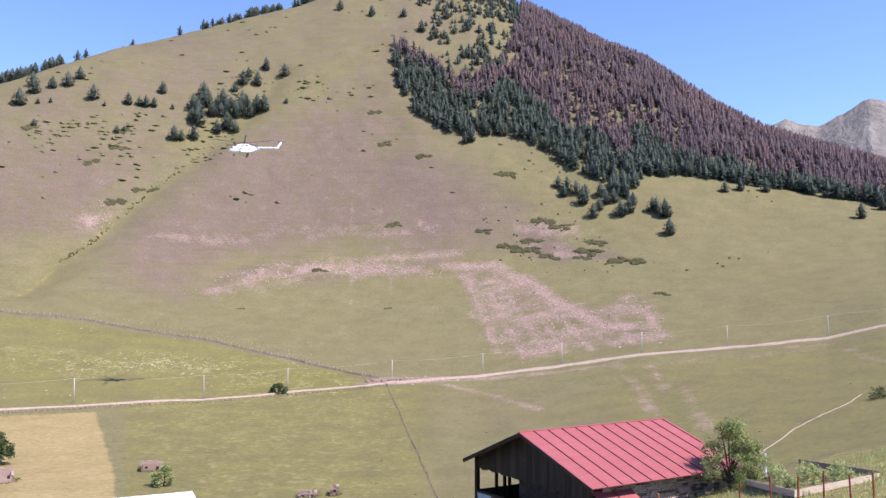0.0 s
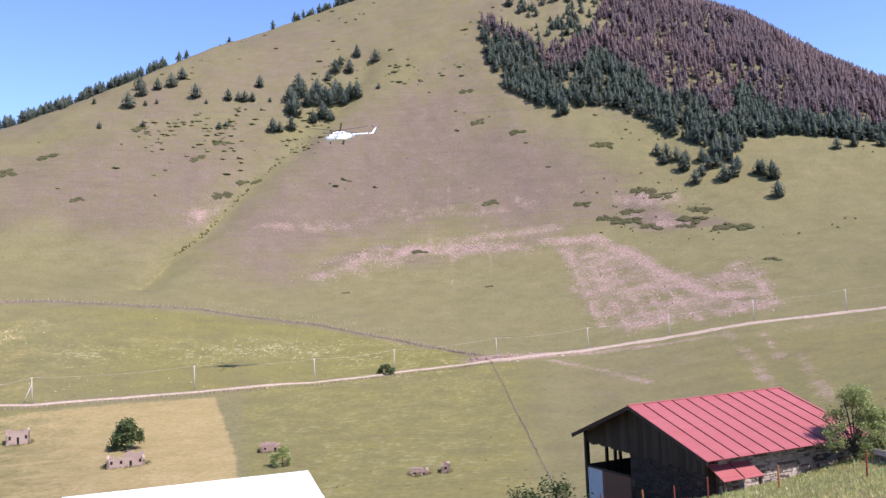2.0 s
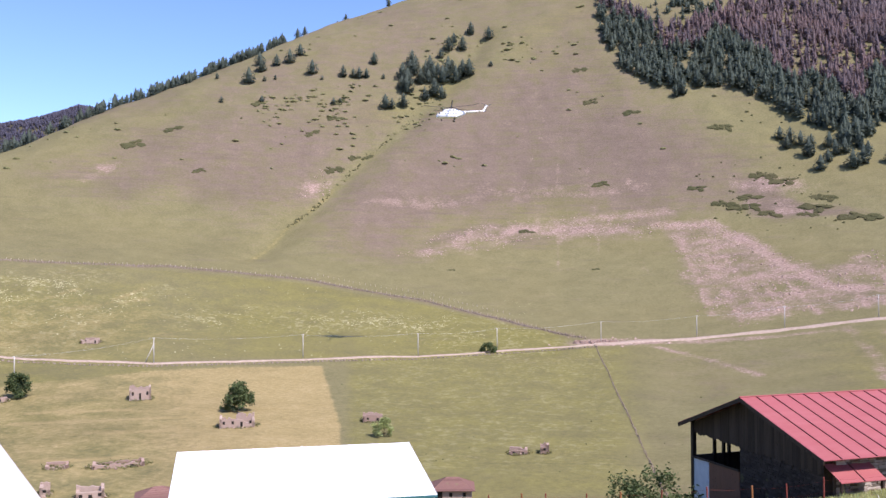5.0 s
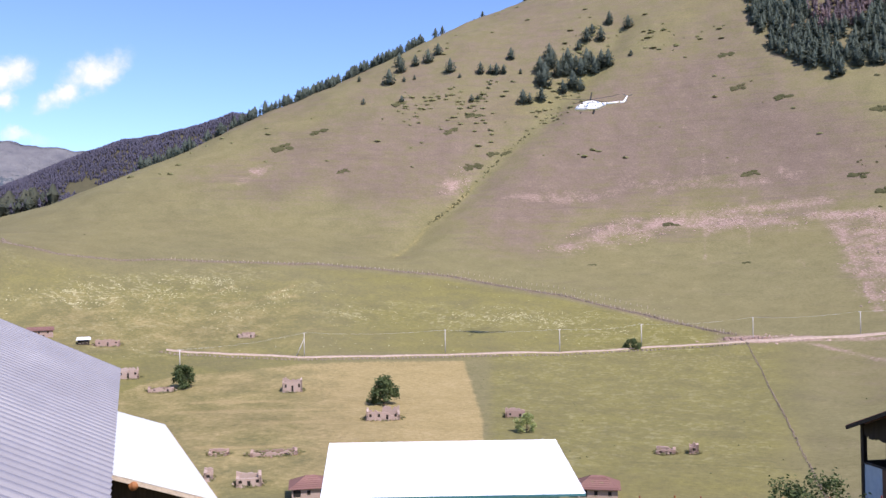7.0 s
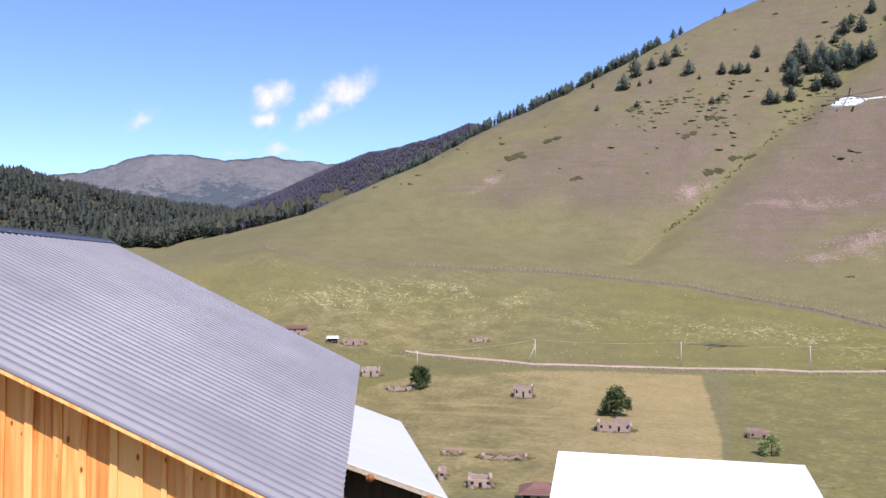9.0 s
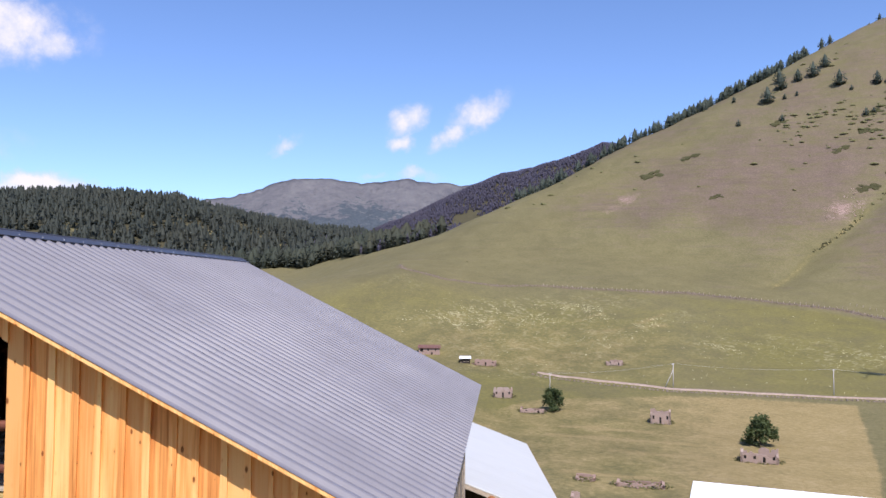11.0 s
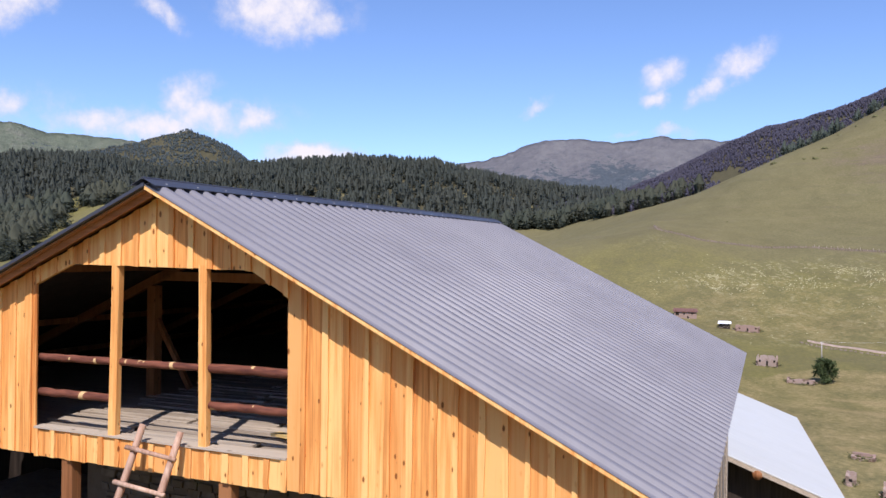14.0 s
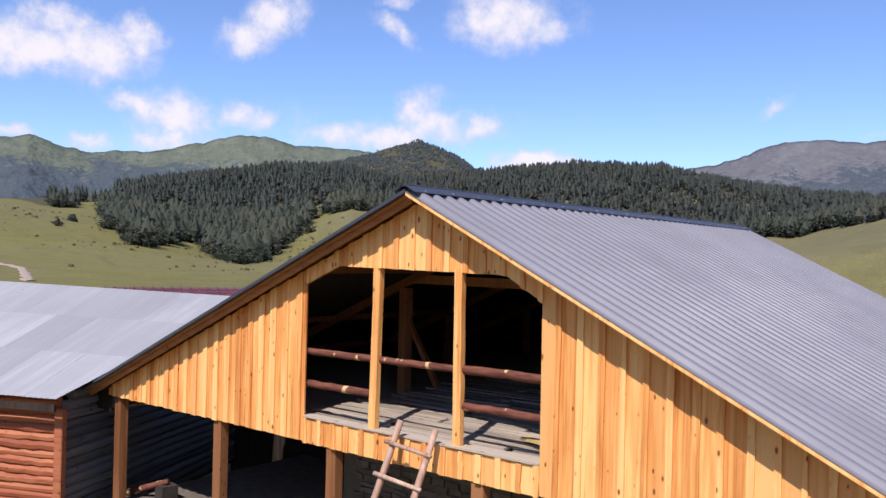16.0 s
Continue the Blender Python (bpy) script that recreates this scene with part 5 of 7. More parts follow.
# ---- white sheet roofs below ----
def gable_house(name, label, m, length, run, drop, eave_z, foot_z, mat, wall_mat, sheet_w, trim=None, over=.3, purlins=False, skew=0.0):
    """Ridge along x at y = 0, slopes down both ways; sheets as parts, gable walls and eave walls below."""
    ob = thing(name, label, "house", m)
    top_z = eave_z + drop
    for s in (-1, 1):
        slope = new("roof_slope")
        slope.parent = ob
        xx = 0.0
        while xx < length - .01:
            xe = min(xx + sheet_w, length)
            bm = bmesh.new()
            quad_prism(bm, [(xx + .004, 0, top_z), (xe - .004, 0, top_z), (xe - .004 + skew * xe / length, s * run, eave_z), (xx + .004 + skew * xx / length, s * run, eave_z)], (0, 0, -.03))
            part("sheet", bm, mat, slope)
            bm = bmesh.new()
            lid = .012 if not purlins else -.02
            tube(bm, [(xe - .004, 0, top_z + lid), (xe - .004 + skew * xe / length, s * run, eave_z + lid)], [.016, .016], 6)
            part("seam", bm, mat, slope)
            xx = xe
        if trim:
            bm = bmesh.new()
            beam(bm, (0, s * run, eave_z - .05), (length + skew, s * run, eave_z - .05), .03, .1)
            part("eave_trim", bm, trim, ob)
            for xx in (0, length):
                bm = bmesh.new()
                beam(bm, (xx + (skew if xx else 0), s * (run - .02), eave_z - .09), (xx, 0, top_z - .09), .03, .1)
                part("verge_trim", bm, trim, ob)
    t = drop / run
    hw = run - over
    for xx in (over, length - over - .15):
        bm = bmesh.new()
        quad_prism(bm, [(xx, -hw, foot_z), (xx, hw, foot_z), (xx, hw, eave_z + over * t - .06), (xx, 0, top_z - .06), (xx, -hw, eave_z + over * t - .06)], (.15, 0, 0))
        part("gable_wall", bm, wall_mat, ob)
    for yy in (-hw, hw - .15):
        bm = bmesh.new()
        box(bm, over + .15, length - over - .15, yy, yy + .15, foot_z, eave_z + over * t - .08)
        part("eave_wall", bm, wall_mat, ob)
    if purlins:
        for f in (.12, .5, .88):
            for s in (-1, 1):
                bm = bmesh.new()
                tube(bm, [(-.05, s * run * f, top_z - drop * f - .17), (length + .05, s * run * f, top_z - drop * f - .17)], [.12, .11], 10)
                part("log_purlin", bm, M_TIMBER, ob, "round log purlin end", True)
    return ob


gable_house("white_roofed_house", "house with a glaring white metal sheet roof and pale green walls", pose(-19.1, 31.15, 0, 0, 0, 90 - 65), 10.0, 3.3, 1.5, -4.23, -11.5, M_WHITE_ROOF, M_GREEN_WALL, 1.05, M_TEAL, skew=.7)
gable_house("white_roofed_barn", "barn with a white sheet roof on round log purlins", Matrix.Translation((-21.6, 23.7, .1)) @ pose(0, 0, 0, 0, 0, -41) @ Matrix.Translation((0, -4.0, 0)), 11.1, 4.0, 1.54, -.82, -7.0, M_ZINC, M_SHADE_OLD_WOOD, 1.2, M_GREY_WOOD, .6, True)

# ---- the dark barn with the red roof: x across the gable, y along the ridge ----
RED = pose(4.28, 36.72, 0, 0, 0, -59.5)
red = thing("red_roofed_barn", "dark timber and stone barn with a red sheet roof", "barn", RED)
RZ, RE, RW, RL, RF = -.40, -2.30, 4.77, 8.9, -.1
RER, RWR = -1.97, 4.94     # the eave over the stone side, a little higher
for s in (-1, 1):
    slope = new("roof_slope")
    slope.parent = red
    slope["label"] = "red painted standing-seam sheets"
    out, low = (RWR, RER) if s > 0 else (-RW, RE)
    yy = RF
    while yy < RL - .01:
        ye = min(yy + .80, RL)
        bm = bmesh.new()
        quad_prism(bm, [(0, yy, RZ), (0, ye, RZ), (out, ye, low), (out, yy, low)], (0, 0, -.025))
        part("sheet", bm, M_RED_ROOF, slope)
        if ye < RL - .1:
            bm = bmesh.new()
            beam(bm, (0, ye, RZ + .016), (out, ye, low + .016), .032, .04)
            part("seam", bm, M_RED_SEAM, slope, "dark standing seam")
        yy = ye
t = (RZ - RE) / RW
zb = -6.0
# gable and front stones get near-black colours that hold their shade
for name, pts, off, mat, label in (
    ("gable_backing", [(-4.45, .5, -2.68), (4.2, .5, -2.66), (4.2, .5, RER + .18), (0, .5, RZ - .08), (-4.45, .5, RE + .02)], (0, .1, 0), M_SHADE_OLD_WOOD, "old gable boards coloured near black for shade"),
    ("stone_front", [(-.9, .55, zb), (4.15, .55, zb), (4.15, .55, RER + .1), (-.9, .55, RER + .1)], (0, .4, 0), M_SHADE_STONE, "rubble wall coloured near black for shade"),
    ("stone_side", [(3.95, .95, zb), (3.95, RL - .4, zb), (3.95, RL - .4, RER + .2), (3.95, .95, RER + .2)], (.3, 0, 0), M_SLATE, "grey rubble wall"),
    ("back_wall", [(-4.0, RL - .5, zb), (4.2, RL - .5, zb), (4.2, RL - .5, RER + .1), (0, RL - .5, RZ - .1), (-4.0, RL - .5, RE + .1)], (0, .2, 0), M_SHADE_OLD_WOOD, ""),
    ("stone_inner", [(-.4, .95, zb), (-.4, RL - .5, zb), (-.4, RL - .5, RE), (-.4, .95, RE)], (.3, 0, 0), M_SLATE, ""),
    ("parapet", [(-4.5, .5, zb), (-3.15, .5, zb), (-3.15, .5, -3.86), (-4.5, .5, -3.92)], (0, .06, 0), M_BLUE, "pale blue-white panel"),
    ("parapet_panel", [(-3.15, .5, zb), (-.9, .5, zb), (-.9, .5, -3.78), (-3.15, .5, -3.86)], (0, .06, 0), M_OLD_PANEL, "dull brown boards"),
    ("side_parapet", [(-4.5, .6, zb), (-4.5, RL - .5, zb), (-4.5, RL - .5, -3.82), (-4.5, .6, -3.82)], (.06, 0, 0), M_SHADE_OLD_WOOD, ""),
    ("porch_floor", [(-4.0, .55, -4.62), (-.2, .55, -4.62), (-.2, RL - .5, -4.62), (-4.0, RL - .5, -4.62)], (0, 0, -.1), M_SHADE_OLD_WOOD, "")):
    bm = bmesh.new()
    quad_prism(bm, pts, off)
    part(name, bm, mat, red, label)
for k, (px, py) in enumerate(((-4.46, .55), (-4.46, 1.7), (-4.46, 2.2), (-4.46, 2.5), (-4.46, 5.6), (-4.46, 8.0))):
    bm = bmesh.new()
    beam(bm, (px, py, zb), (px, py, RE + .1), .19 if k == 0 else .13, .19 if k == 0 else .13)
    part("porch_post", bm, M_SHADE_OLD_WOOD, red)
bm = bmesh.new()
beam(bm, (-4.5, .5, -3.89), (-.9, .5, -3.75), .1, .07)
part("hand_rail", bm, M_SHADE_OLD_WOOD, red)
for s in (-1, 1):
    bm = bmesh.new()
    out, low = (RWR, RER) if s > 0 else (-RW, RE)
    beam(bm, (0, RF + .02, RZ - .1), (out * .996, RF + .02, low - .1), .06, .16)
    part("barge_board", bm, M_SHADE_OLD_WOOD, red)
bm = bmesh.new()
tube(bm, [(0, RF - .02, RZ + .015), (0, RL + .02, RZ + .015)], [.035, .035], 8)
part("ridge_cap", bm, M_RED_ROOF, red, "rounded red sheet ridge cap")
srng = random.Random(8)
side_wall = [o for o in red.children if o.name.startswith("stone_side")][0]
front_wall = [o for o in red.children if o.name.startswith("stone_front")][0]
z = -4.7
while z < RE + .1:
    tall = srng.uniform(.08, .14)
    x = -.9
    while x < 4.1:
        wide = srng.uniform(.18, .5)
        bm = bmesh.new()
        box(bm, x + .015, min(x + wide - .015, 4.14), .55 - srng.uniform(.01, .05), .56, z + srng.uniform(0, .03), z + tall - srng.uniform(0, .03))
        part("stone", bm, M_SHADE_STONE, front_wall)
        x += wide
    z += tall
boards = [o for o in red.children if o.name.startswith("gable_backing")][0]
x = -4.2
while x < 4.1:
    x1 = x + srng.uniform(.16, .26)
    bm = bmesh.new()
    top = lambda q: RZ - .1 - (abs(q) * t if q < 0 else q * (RZ - RER) / RWR)
    quad_prism(bm, [(x + .006, .5 - srng.uniform(.012, .03), min(-2.7 + srng.uniform(-.08, .06), top(x) - .02)), (x1 - .006, .485, min(-2.7 + srng.uniform(-.08, .06), top(x1) - .02)), (x1 - .006, .485, top(x1)), (x + .006, .485, top(x))], (0, .02, 0))
    part("board", bm, M_SHADE_OLD_WOOD, boards)
    x = x1
z = -3.9
while z < RER:
    tall = srng.uniform(.07, .13)
    y = 1.0
    while y < RL - .5:
        wide = srng.uniform(.15, .48)
        bm = bmesh.new()
        box(bm, 4.2, 4.26 + srng.uniform(0, .06), y + srng.uniform(.005, .03), y + wide - .01, z + srng.uniform(0, .025), z + tall - srng.uniform(0, .02))
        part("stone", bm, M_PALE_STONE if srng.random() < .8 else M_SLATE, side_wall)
        y += wide
    z += tall
bm = bmesh.new()
quad_prism(bm, [(4.2, .5, -2.30), (4.2, 2.55, -2.30), (5.12, 2.55, -2.79), (5.12, .5, -2.79)], (0, 0, -.03))
lean = part("lean_to_roof", bm, M_RED_ROOF, red, "small red sheet lean-to roof")
bm = bmesh.new()
beam(bm, (4.2, 1.55, -2.28), (5.12, 1.55, -2.77), .03, .04)
part("seam", bm, M_RED_SEAM, lean)
for py in (.6, 2.45):
    bm = bmesh.new()
    beam(bm, (5.02, py, zb), (5.02, py, -2.78), .1, .1)
    part("lean_to_post", bm, M_SHADE_OLD_WOOD, red)


# ---- ruins and small houses in the fields ----
def ruin(label, x, y, w, d, h, turn, seed, mat=None, doors=1, windows=2, jag=.35, category="ruin", name="ruined_house"):
    """Roofless rubble house: four broken walls, dark panels on the front for door and window shade."""
    r = random.Random(seed)
    z0 = ground_at(x, y)
    ob = thing(name, label, category, pose(x, y, z0, 0, 0, turn))
    mat = mat or M_STONE
    h *= .72
    t = .55
    for wname, ax, ay, bx, by, opening_panels in (("front_wall", -w / 2, -d / 2, w / 2, -d / 2, True), ("back_wall", w / 2, d / 2, -w / 2, d / 2, False), ("side_wall", -w / 2, d / 2, -w / 2, -d / 2, False), ("side_wall", w / 2, -d / 2, w / 2, d / 2, False)):
        L = math.hypot(bx - ax, by - ay)
        ux, uy = (bx - ax) / L, (by - ay) / L
        n = max(6, int(L / .35))
        level = 1 - jag * r.random() * .5
        low = r.uniform(.55, 1.0) if wname == "side_wall" else 1.0
        edge = [(0, -1.2), (L, -1.2)]
        n *= 2
        for k in range(n, -1, -1):
            level += r.uniform(-.14, .14) * (jag * 1.6 + .1) + (r.choice((-1, 1)) * jag * .5 if r.random() < .12 else 0)
            level = min(1.0, max(1 - jag, level))
            top = h * level * low
            edge += [(L * min(1, max(0, (k + r.uniform(-.3, .3)) / n)) if 0 < k < n else L * k / n, top)]
        bm = bmesh.new()
        quad_prism(bm, [(ax + ux * q, ay + uy * q, v) for q, v in edge], (-uy * t, ux * t, 0))
        wall = part(wname, bm, mat, ob)
        if opening_panels:
            count = doors + windows
            for k in range(count):
                c = L * (k + .5) / count
                z_lo, z_hi = (-.2, min(1.9, h * .55)) if doors and k == count // 2 else (h * .36, h * .62)
                bm = bmesh.new()
                quad_prism(bm, [(ax + ux * q + uy * .03, ay + uy * q - ux * .03, v) for q, v in ((c - .28, z_lo), (c + .28, z_lo), (c + .28, z_hi), (c - .28, z_hi))], (-uy * .1, ux * .1, 0))
                part("doorway" if z_lo < 0 else "window_opening", bm, M_OPENING_SHADE, wall, "dark panel for the shade in an opening")
    bm = bmesh.new()
    for _ in range(26):
        a, rr = r.uniform(0, 6.28), r.uniform(.5, 1.0)
        s = r.uniform(.15, .4)
        px, py = math.cos(a) * w * .62 * rr, math.sin(a) * d * .75 * rr
        bmesh.ops.create_icosphere(bm, subdivisions=1, radius=s, matrix=Matrix.Translation((px, py, ground_at(*(ob.matrix_basis @ Vector((px, py, 0))).xy) - z0 + s * .2)) @ Euler((a, rr, s)).to_matrix().to_4x4() @ Matrix.Diagonal((1.2, .8, .6, 1)))
    tagged(part("rubble", bm, mat, ob), kind="stuff")
    verts, faces = [], []
    for _ in range(int(60 + 22 * w)):
        a, rr = r.uniform(0, 6.28), r.uniform(.45, 1.1)
        cx, cy = math.cos(a) * w * .62 * rr, math.sin(a) * d * .7 * rr
        lift = ground_at(*(ob.matrix_basis @ Vector((cx, cy, 0))).xy) - z0
        s = r.uniform(.15, .5)
        for _ in range(7):
            p = Vector((cx + r.gauss(0, s * .6), cy + r.gauss(0, s * .6), lift + abs(r.gauss(0, s * .6))))
            u = Vector((r.gauss(0, 1), r.gauss(0, 1), r.gauss(0, .6))).normalized() * s * .45
            v = u.cross(Vector((r.gauss(0, 1), r.gauss(0, 1), r.gauss(0, 1)))).normalized() * s * .3
            b = len(verts)
            verts += [tuple(p - u), tuple(p + v), tuple(p + u), tuple(p - v)]
            faces.append((b, b + 1, b + 2, b + 3))
    tagged(shared("overgrowth", mesh_of("overgrowth", verts, faces, M_SCRUB), M_SCRUB, ob, "rank green weeds"), kind="stuff")
    return ob


ruin("roofless two-storey pink stone house with dark windows", -143.8, 211.5, 5.9, 5.5, 5.2, 34, 1, M_PLASTER, 1, 2, .24)
ruin("long ruined pink stone house overgrown with grass", -99.7, 187, 8.4, 6.0, 3.8, 28, 2, M_PLASTER, 1, 3, .55)
ruin("small square ruined stone hut in the green field", -69.6, 202.5, 5.0, 4.5, 2.6, 20, 3, M_STONE, 1, 1, .6)
ruin("low broken stone walls in the green field", -27.0, 172.5, 3.8, 3.2, 1.5, 8, 4, M_STONE, 1, 1, .6)
ruin("broken stone wall corner in the green field", -21.6, 173.5, 1.8, 3.0, 2.8, 8, 5, M_STONE, 0, 1, .4)
ruin("low ruined pen beside a dark tree", -178.5, 193.5, 7.5, 5.0, 1.6, 42, 6, M_STONE, 1, 1, .6)
ruin("roofless whitewashed stone house below the hay field", -91.6, 121, 4.4, 4.0, 2.9, 37, 7, M_PLASTER, 1, 2, .28)
ruin("ruined stone house at the field's edge", -199, 201, 6.4, 5.0, 3.9, 45, 8, M_PLASTER, 1, 2, .5)
ruin("overgrown ruined foundation walls", -101.5, 142.5, 9.5, 4.0, 1.3, 35, 9, M_STONE, 1, 1, .6)
ruin("small heap of ruined walls", -112, 138, 4.0, 3.0, 1.2, 35, 10, M_STONE, 0, 1, .6)
ruin("red-brown ruined hut on the meadow", -205.5, 270.5, 6.5, 5.0, 2.2, 38, 11, M_STONE, 1, 1, .5)
ruin("ruined stone walls beside a shed", -236.5, 229, 8.5, 5.0, 2.6, 46, 12, M_STONE, 1, 2, .4)
ruin("narrow ruined stone wall", -101, 121.5, 1.6, 3.0, 2.6, 37, 13, M_PLASTER, 0, 1, .4)


def cottage(label, x, y, w, d, h, turn, seed, roof_mat, wall_mat, rise=1.5, hip=True, down=0.0):
    """A small house with a tiled hipped roof laid in courses, dark panels for window and porch shade."""
    z0 = ground_at(x, y) - down
    ob = thing("cottage", label, "house", pose(x, y, z0, 0, 0, turn))
    bm = bmesh.new()
    box(bm, -w / 2, w / 2, -d / 2, d / 2, -1.5, h)
    walls = part("wall", bm, wall_mat, ob)
    o, n = .55, 7
    ridge = w / 2 - (d / 2 if hip else 0) + .3
    for s in (-1, 1):
        slope = new("roof_slope")
        slope.parent = ob
        for k in range(n):
            f0, f1 = k / n, (k + 1) / n + .02
            bm = bmesh.new()
            for f_a, f_b, e in ((f0, f1, .04),):
                xa, xb = (w / 2 + o) + (ridge - w / 2 - o) * f_a, (w / 2 + o) + (ridge - w / 2 - o) * f_b
                ya, yb = (d / 2 + o) * (1 - f_a), (d / 2 + o) * (1 - min(f_b, 1))
                za, zc = h - .1 + rise * f_a + .05, h - .1 + rise * f_b
                quad_prism(bm, [(-xa, s * ya, za), (xa, s * ya, za), (xb, s * yb, zc), (-xb, s * yb, zc)], (0, 0, -.07))
            part("tile_course", bm, roof_mat, slope)
        if hip:
            bm = bmesh.new()
            quad_prism(bm, [(s * (w / 2 + o), -d / 2 - o, h - .1), (s * (w / 2 + o), d / 2 + o, h - .1), (s * ridge, 0, h - .1 + rise)], (0, 0, -.07))
            part("hip", bm, roof_mat, slope)
    for k, (wx, ww, wz, wh, name) in enumerate(((-w * .05, .55, h - 1.2, .75, "window"), (w * .3, .55, h - 1.2, .75, "window"), (-w * .36, 1.2, h - 1.5, 1.2, "porch_opening"), (w * .12, .7, h - 2.7, .9, "window"))):
        bm = bmesh.new()
        box(bm, wx - ww / 2, wx + ww / 2, -d / 2 - .03, -d / 2 + .1, wz, wz + wh)
        win = part(name, bm, M_OPENING_SHADE, ob, "dark panel for the shade in an opening")
        bm = bmesh.new()
        box(bm, wx - ww / 2 - .08, wx + ww / 2 + .08, -d / 2 - .06, -d / 2 + .05, wz - .08, wz)
        part("sill", bm, M_GREY_WOOD, win)
    return ob


cottage("stone cottage with a weathered brown tile roof and porch", -77.0, 118.5, 6.2, 5.4, 3.4, 33, 1, M_TILE, M_PLASTER, down=1.4)
cottage("pink stone cottage with a red tile roof", -32.5, 136.5, 6.4, 5.0, 3.6, 14, 2, M_TILE, M_PLASTER, 1.6, down=1.8)
cottage("low stone hut with a red-brown roof on the meadow", -261.6, 221, 8.5, 6.0, 2.2, 50, 3, M_TILE, M_STONE, 1.2, False)
cottage("small dark shed with a white sheet roof", -243.0, 224, 3.8, 3.6, 1.7, 46, 4, M_WHITE_ROOF, M_SHADE_OLD_WOOD, .9, False)


# ---- power line along the road ----
def power_pole(x, y, label, brace=False, tall=8.8):
    z0 = ground_at(x, y)
    ob = thing("utility_pole", label, "utility pole", pose(x, y, z0, 0, 0, 20), "poles along the dirt road")
    bm = bmesh.new()
    tube(bm, [(0, 0, -.5), (0, 0, tall * .5), (0, 0, tall)], [.17, .15, .12], 8)
    part("pole", bm, M_POLE, ob, "", True)
    bm = bmesh.new()
    beam(bm, (-.45, 0, tall - .35), (.45, 0, tall - .35), .07, .08)
    arm = part("cross_arm", bm, M_POLE, ob)
    for s in (-.4, .4):
        bm = bmesh.new()
        tube(bm, [(s, 0, tall - .3), (s, 0, tall - .1)], [.04, .03], 6)
        part("insulator", bm, M_WHITE, arm)
    if brace:
        bm = bmesh.new()
        tube(bm, [(-3.0, -.6, -.4), (-.1, 0, tall * .72)], [.13, .11], 7)
        part("brace", bm, M_POLE, ob, "leaning timber brace", True)
    return Vector((x, y, z0 + tall - .08))


tops = []
for k, (x, y) in enumerate(((-196.1, 221.5), (-168.8, 256.0), (-126, 286.5), (-87.1, 306.3), (-59.1, 321.6), (-19.8, 338.0), (17.5, 347.2), (50.7, 349), (83.6, 345.5), (117.3, 340), (153.6, 329), (205, 310))):
    tops.append(power_pole(x, y, "slender grey pole with leaning brace beside the track" if k == 1 else "slender pale grey power pole beside the dirt road", k == 1, 6.0 if k == 0 else 8.8))
for a, b in zip(tops, tops[1:]):
    for s in (-.6, .6):
        bm = bmesh.new()
        off = Vector((.94 * s, .34 * s, 0))
        tube(bm, [a.lerp(b, k / 10) + off - Vector((0, 0, 1.0 * 4 * (k / 10) * (1 - k / 10))) for k in range(11)], [.013] * 11, 4)
        tagged(part("power_cable", bm, M_WIRE), "thin sagging aluminium cable between two poles", "cable", "cables along the road")

# ---- conifers ----
def conifer_shape(seed, tall, wide, clumps, bare=.08, size=.15, blunt=1.5):
    """A pine crown of many small tilted needle clumps round a dark core, foot at 0: verts and quads."""
    r = random.Random(seed)
    verts, quads = [], []

    def girth(f):
        return wide / 2 * (1 - f ** blunt) ** .85 * (.55 + .45 * min(1, f * 4)) + .02 * wide
    for z0, z1 in ((bare, .5), (.5, .97)):
        b = len(verts)
        for z in (z0, z1):
            g = girth((z - bare) / (1 - bare)) * .62
            verts += [(g * math.cos(a), g * math.sin(a), z * tall) for a in (.3, 1.87, 3.44, 5.0)]
        quads += [(b + j, b + (j + 1) % 4, b + 4 + (j + 1) % 4, b + 4 + j) for j in range(4)]
    for k in range(clumps):
        f = 1 - math.sqrt(1 - (k + r.random()) / clumps * .98)
        f = min(.97, max(.0, f))
        a = r.uniform(0, 6.28)
        g = girth(f) * r.uniform(.62, 1.12)
        p = Vector((math.cos(a) * g, math.sin(a) * g, tall * (bare + (1 - bare) * f) + r.uniform(-.02, .02) * tall))
        out = Vector((math.cos(a), math.sin(a), r.uniform(-.55, .35)))
        u = (out + Vector((r.uniform(-.5, .5), r.uniform(-.5, .5), r.uniform(-.3, .3)))).normalized()
        v = u.cross(Vector((r.uniform(-.4, .4), r.uniform(-.4, .4), 1))).normalized()
        s = size * tall * r.uniform(.6, 1.25) * (1 - .45 * f)
        b = len(verts)
        verts += [tuple(p - u * s * .6), tuple(p + v * s * .55), tuple(p + u * s * .75 - Vector((0, 0, s * .2))), tuple(p - v * s * .55)]
        quads.append((b, b + 1, b + 2, b + 3))
    return np.array(verts), np.array(quads)


def quad_mesh(name, verts, quads, mat):
    me = bpy.data.meshes.new(name)
    me.vertices.add(len(verts))
    me.vertices.foreach_set("co", np.asarray(verts, np.float32).ravel())
    me.loops.add(len(quads) * 4)
    me.loops.foreach_set("vertex_index", np.asarray(quads, np.int32).ravel())
    me.polygons.add(len(quads))
    me.polygons.foreach_set("loop_start", np.arange(len(quads), dtype=np.int32) * 4)
    me.update(calc_edges=True)
    me.materials.append(mat)
    return me


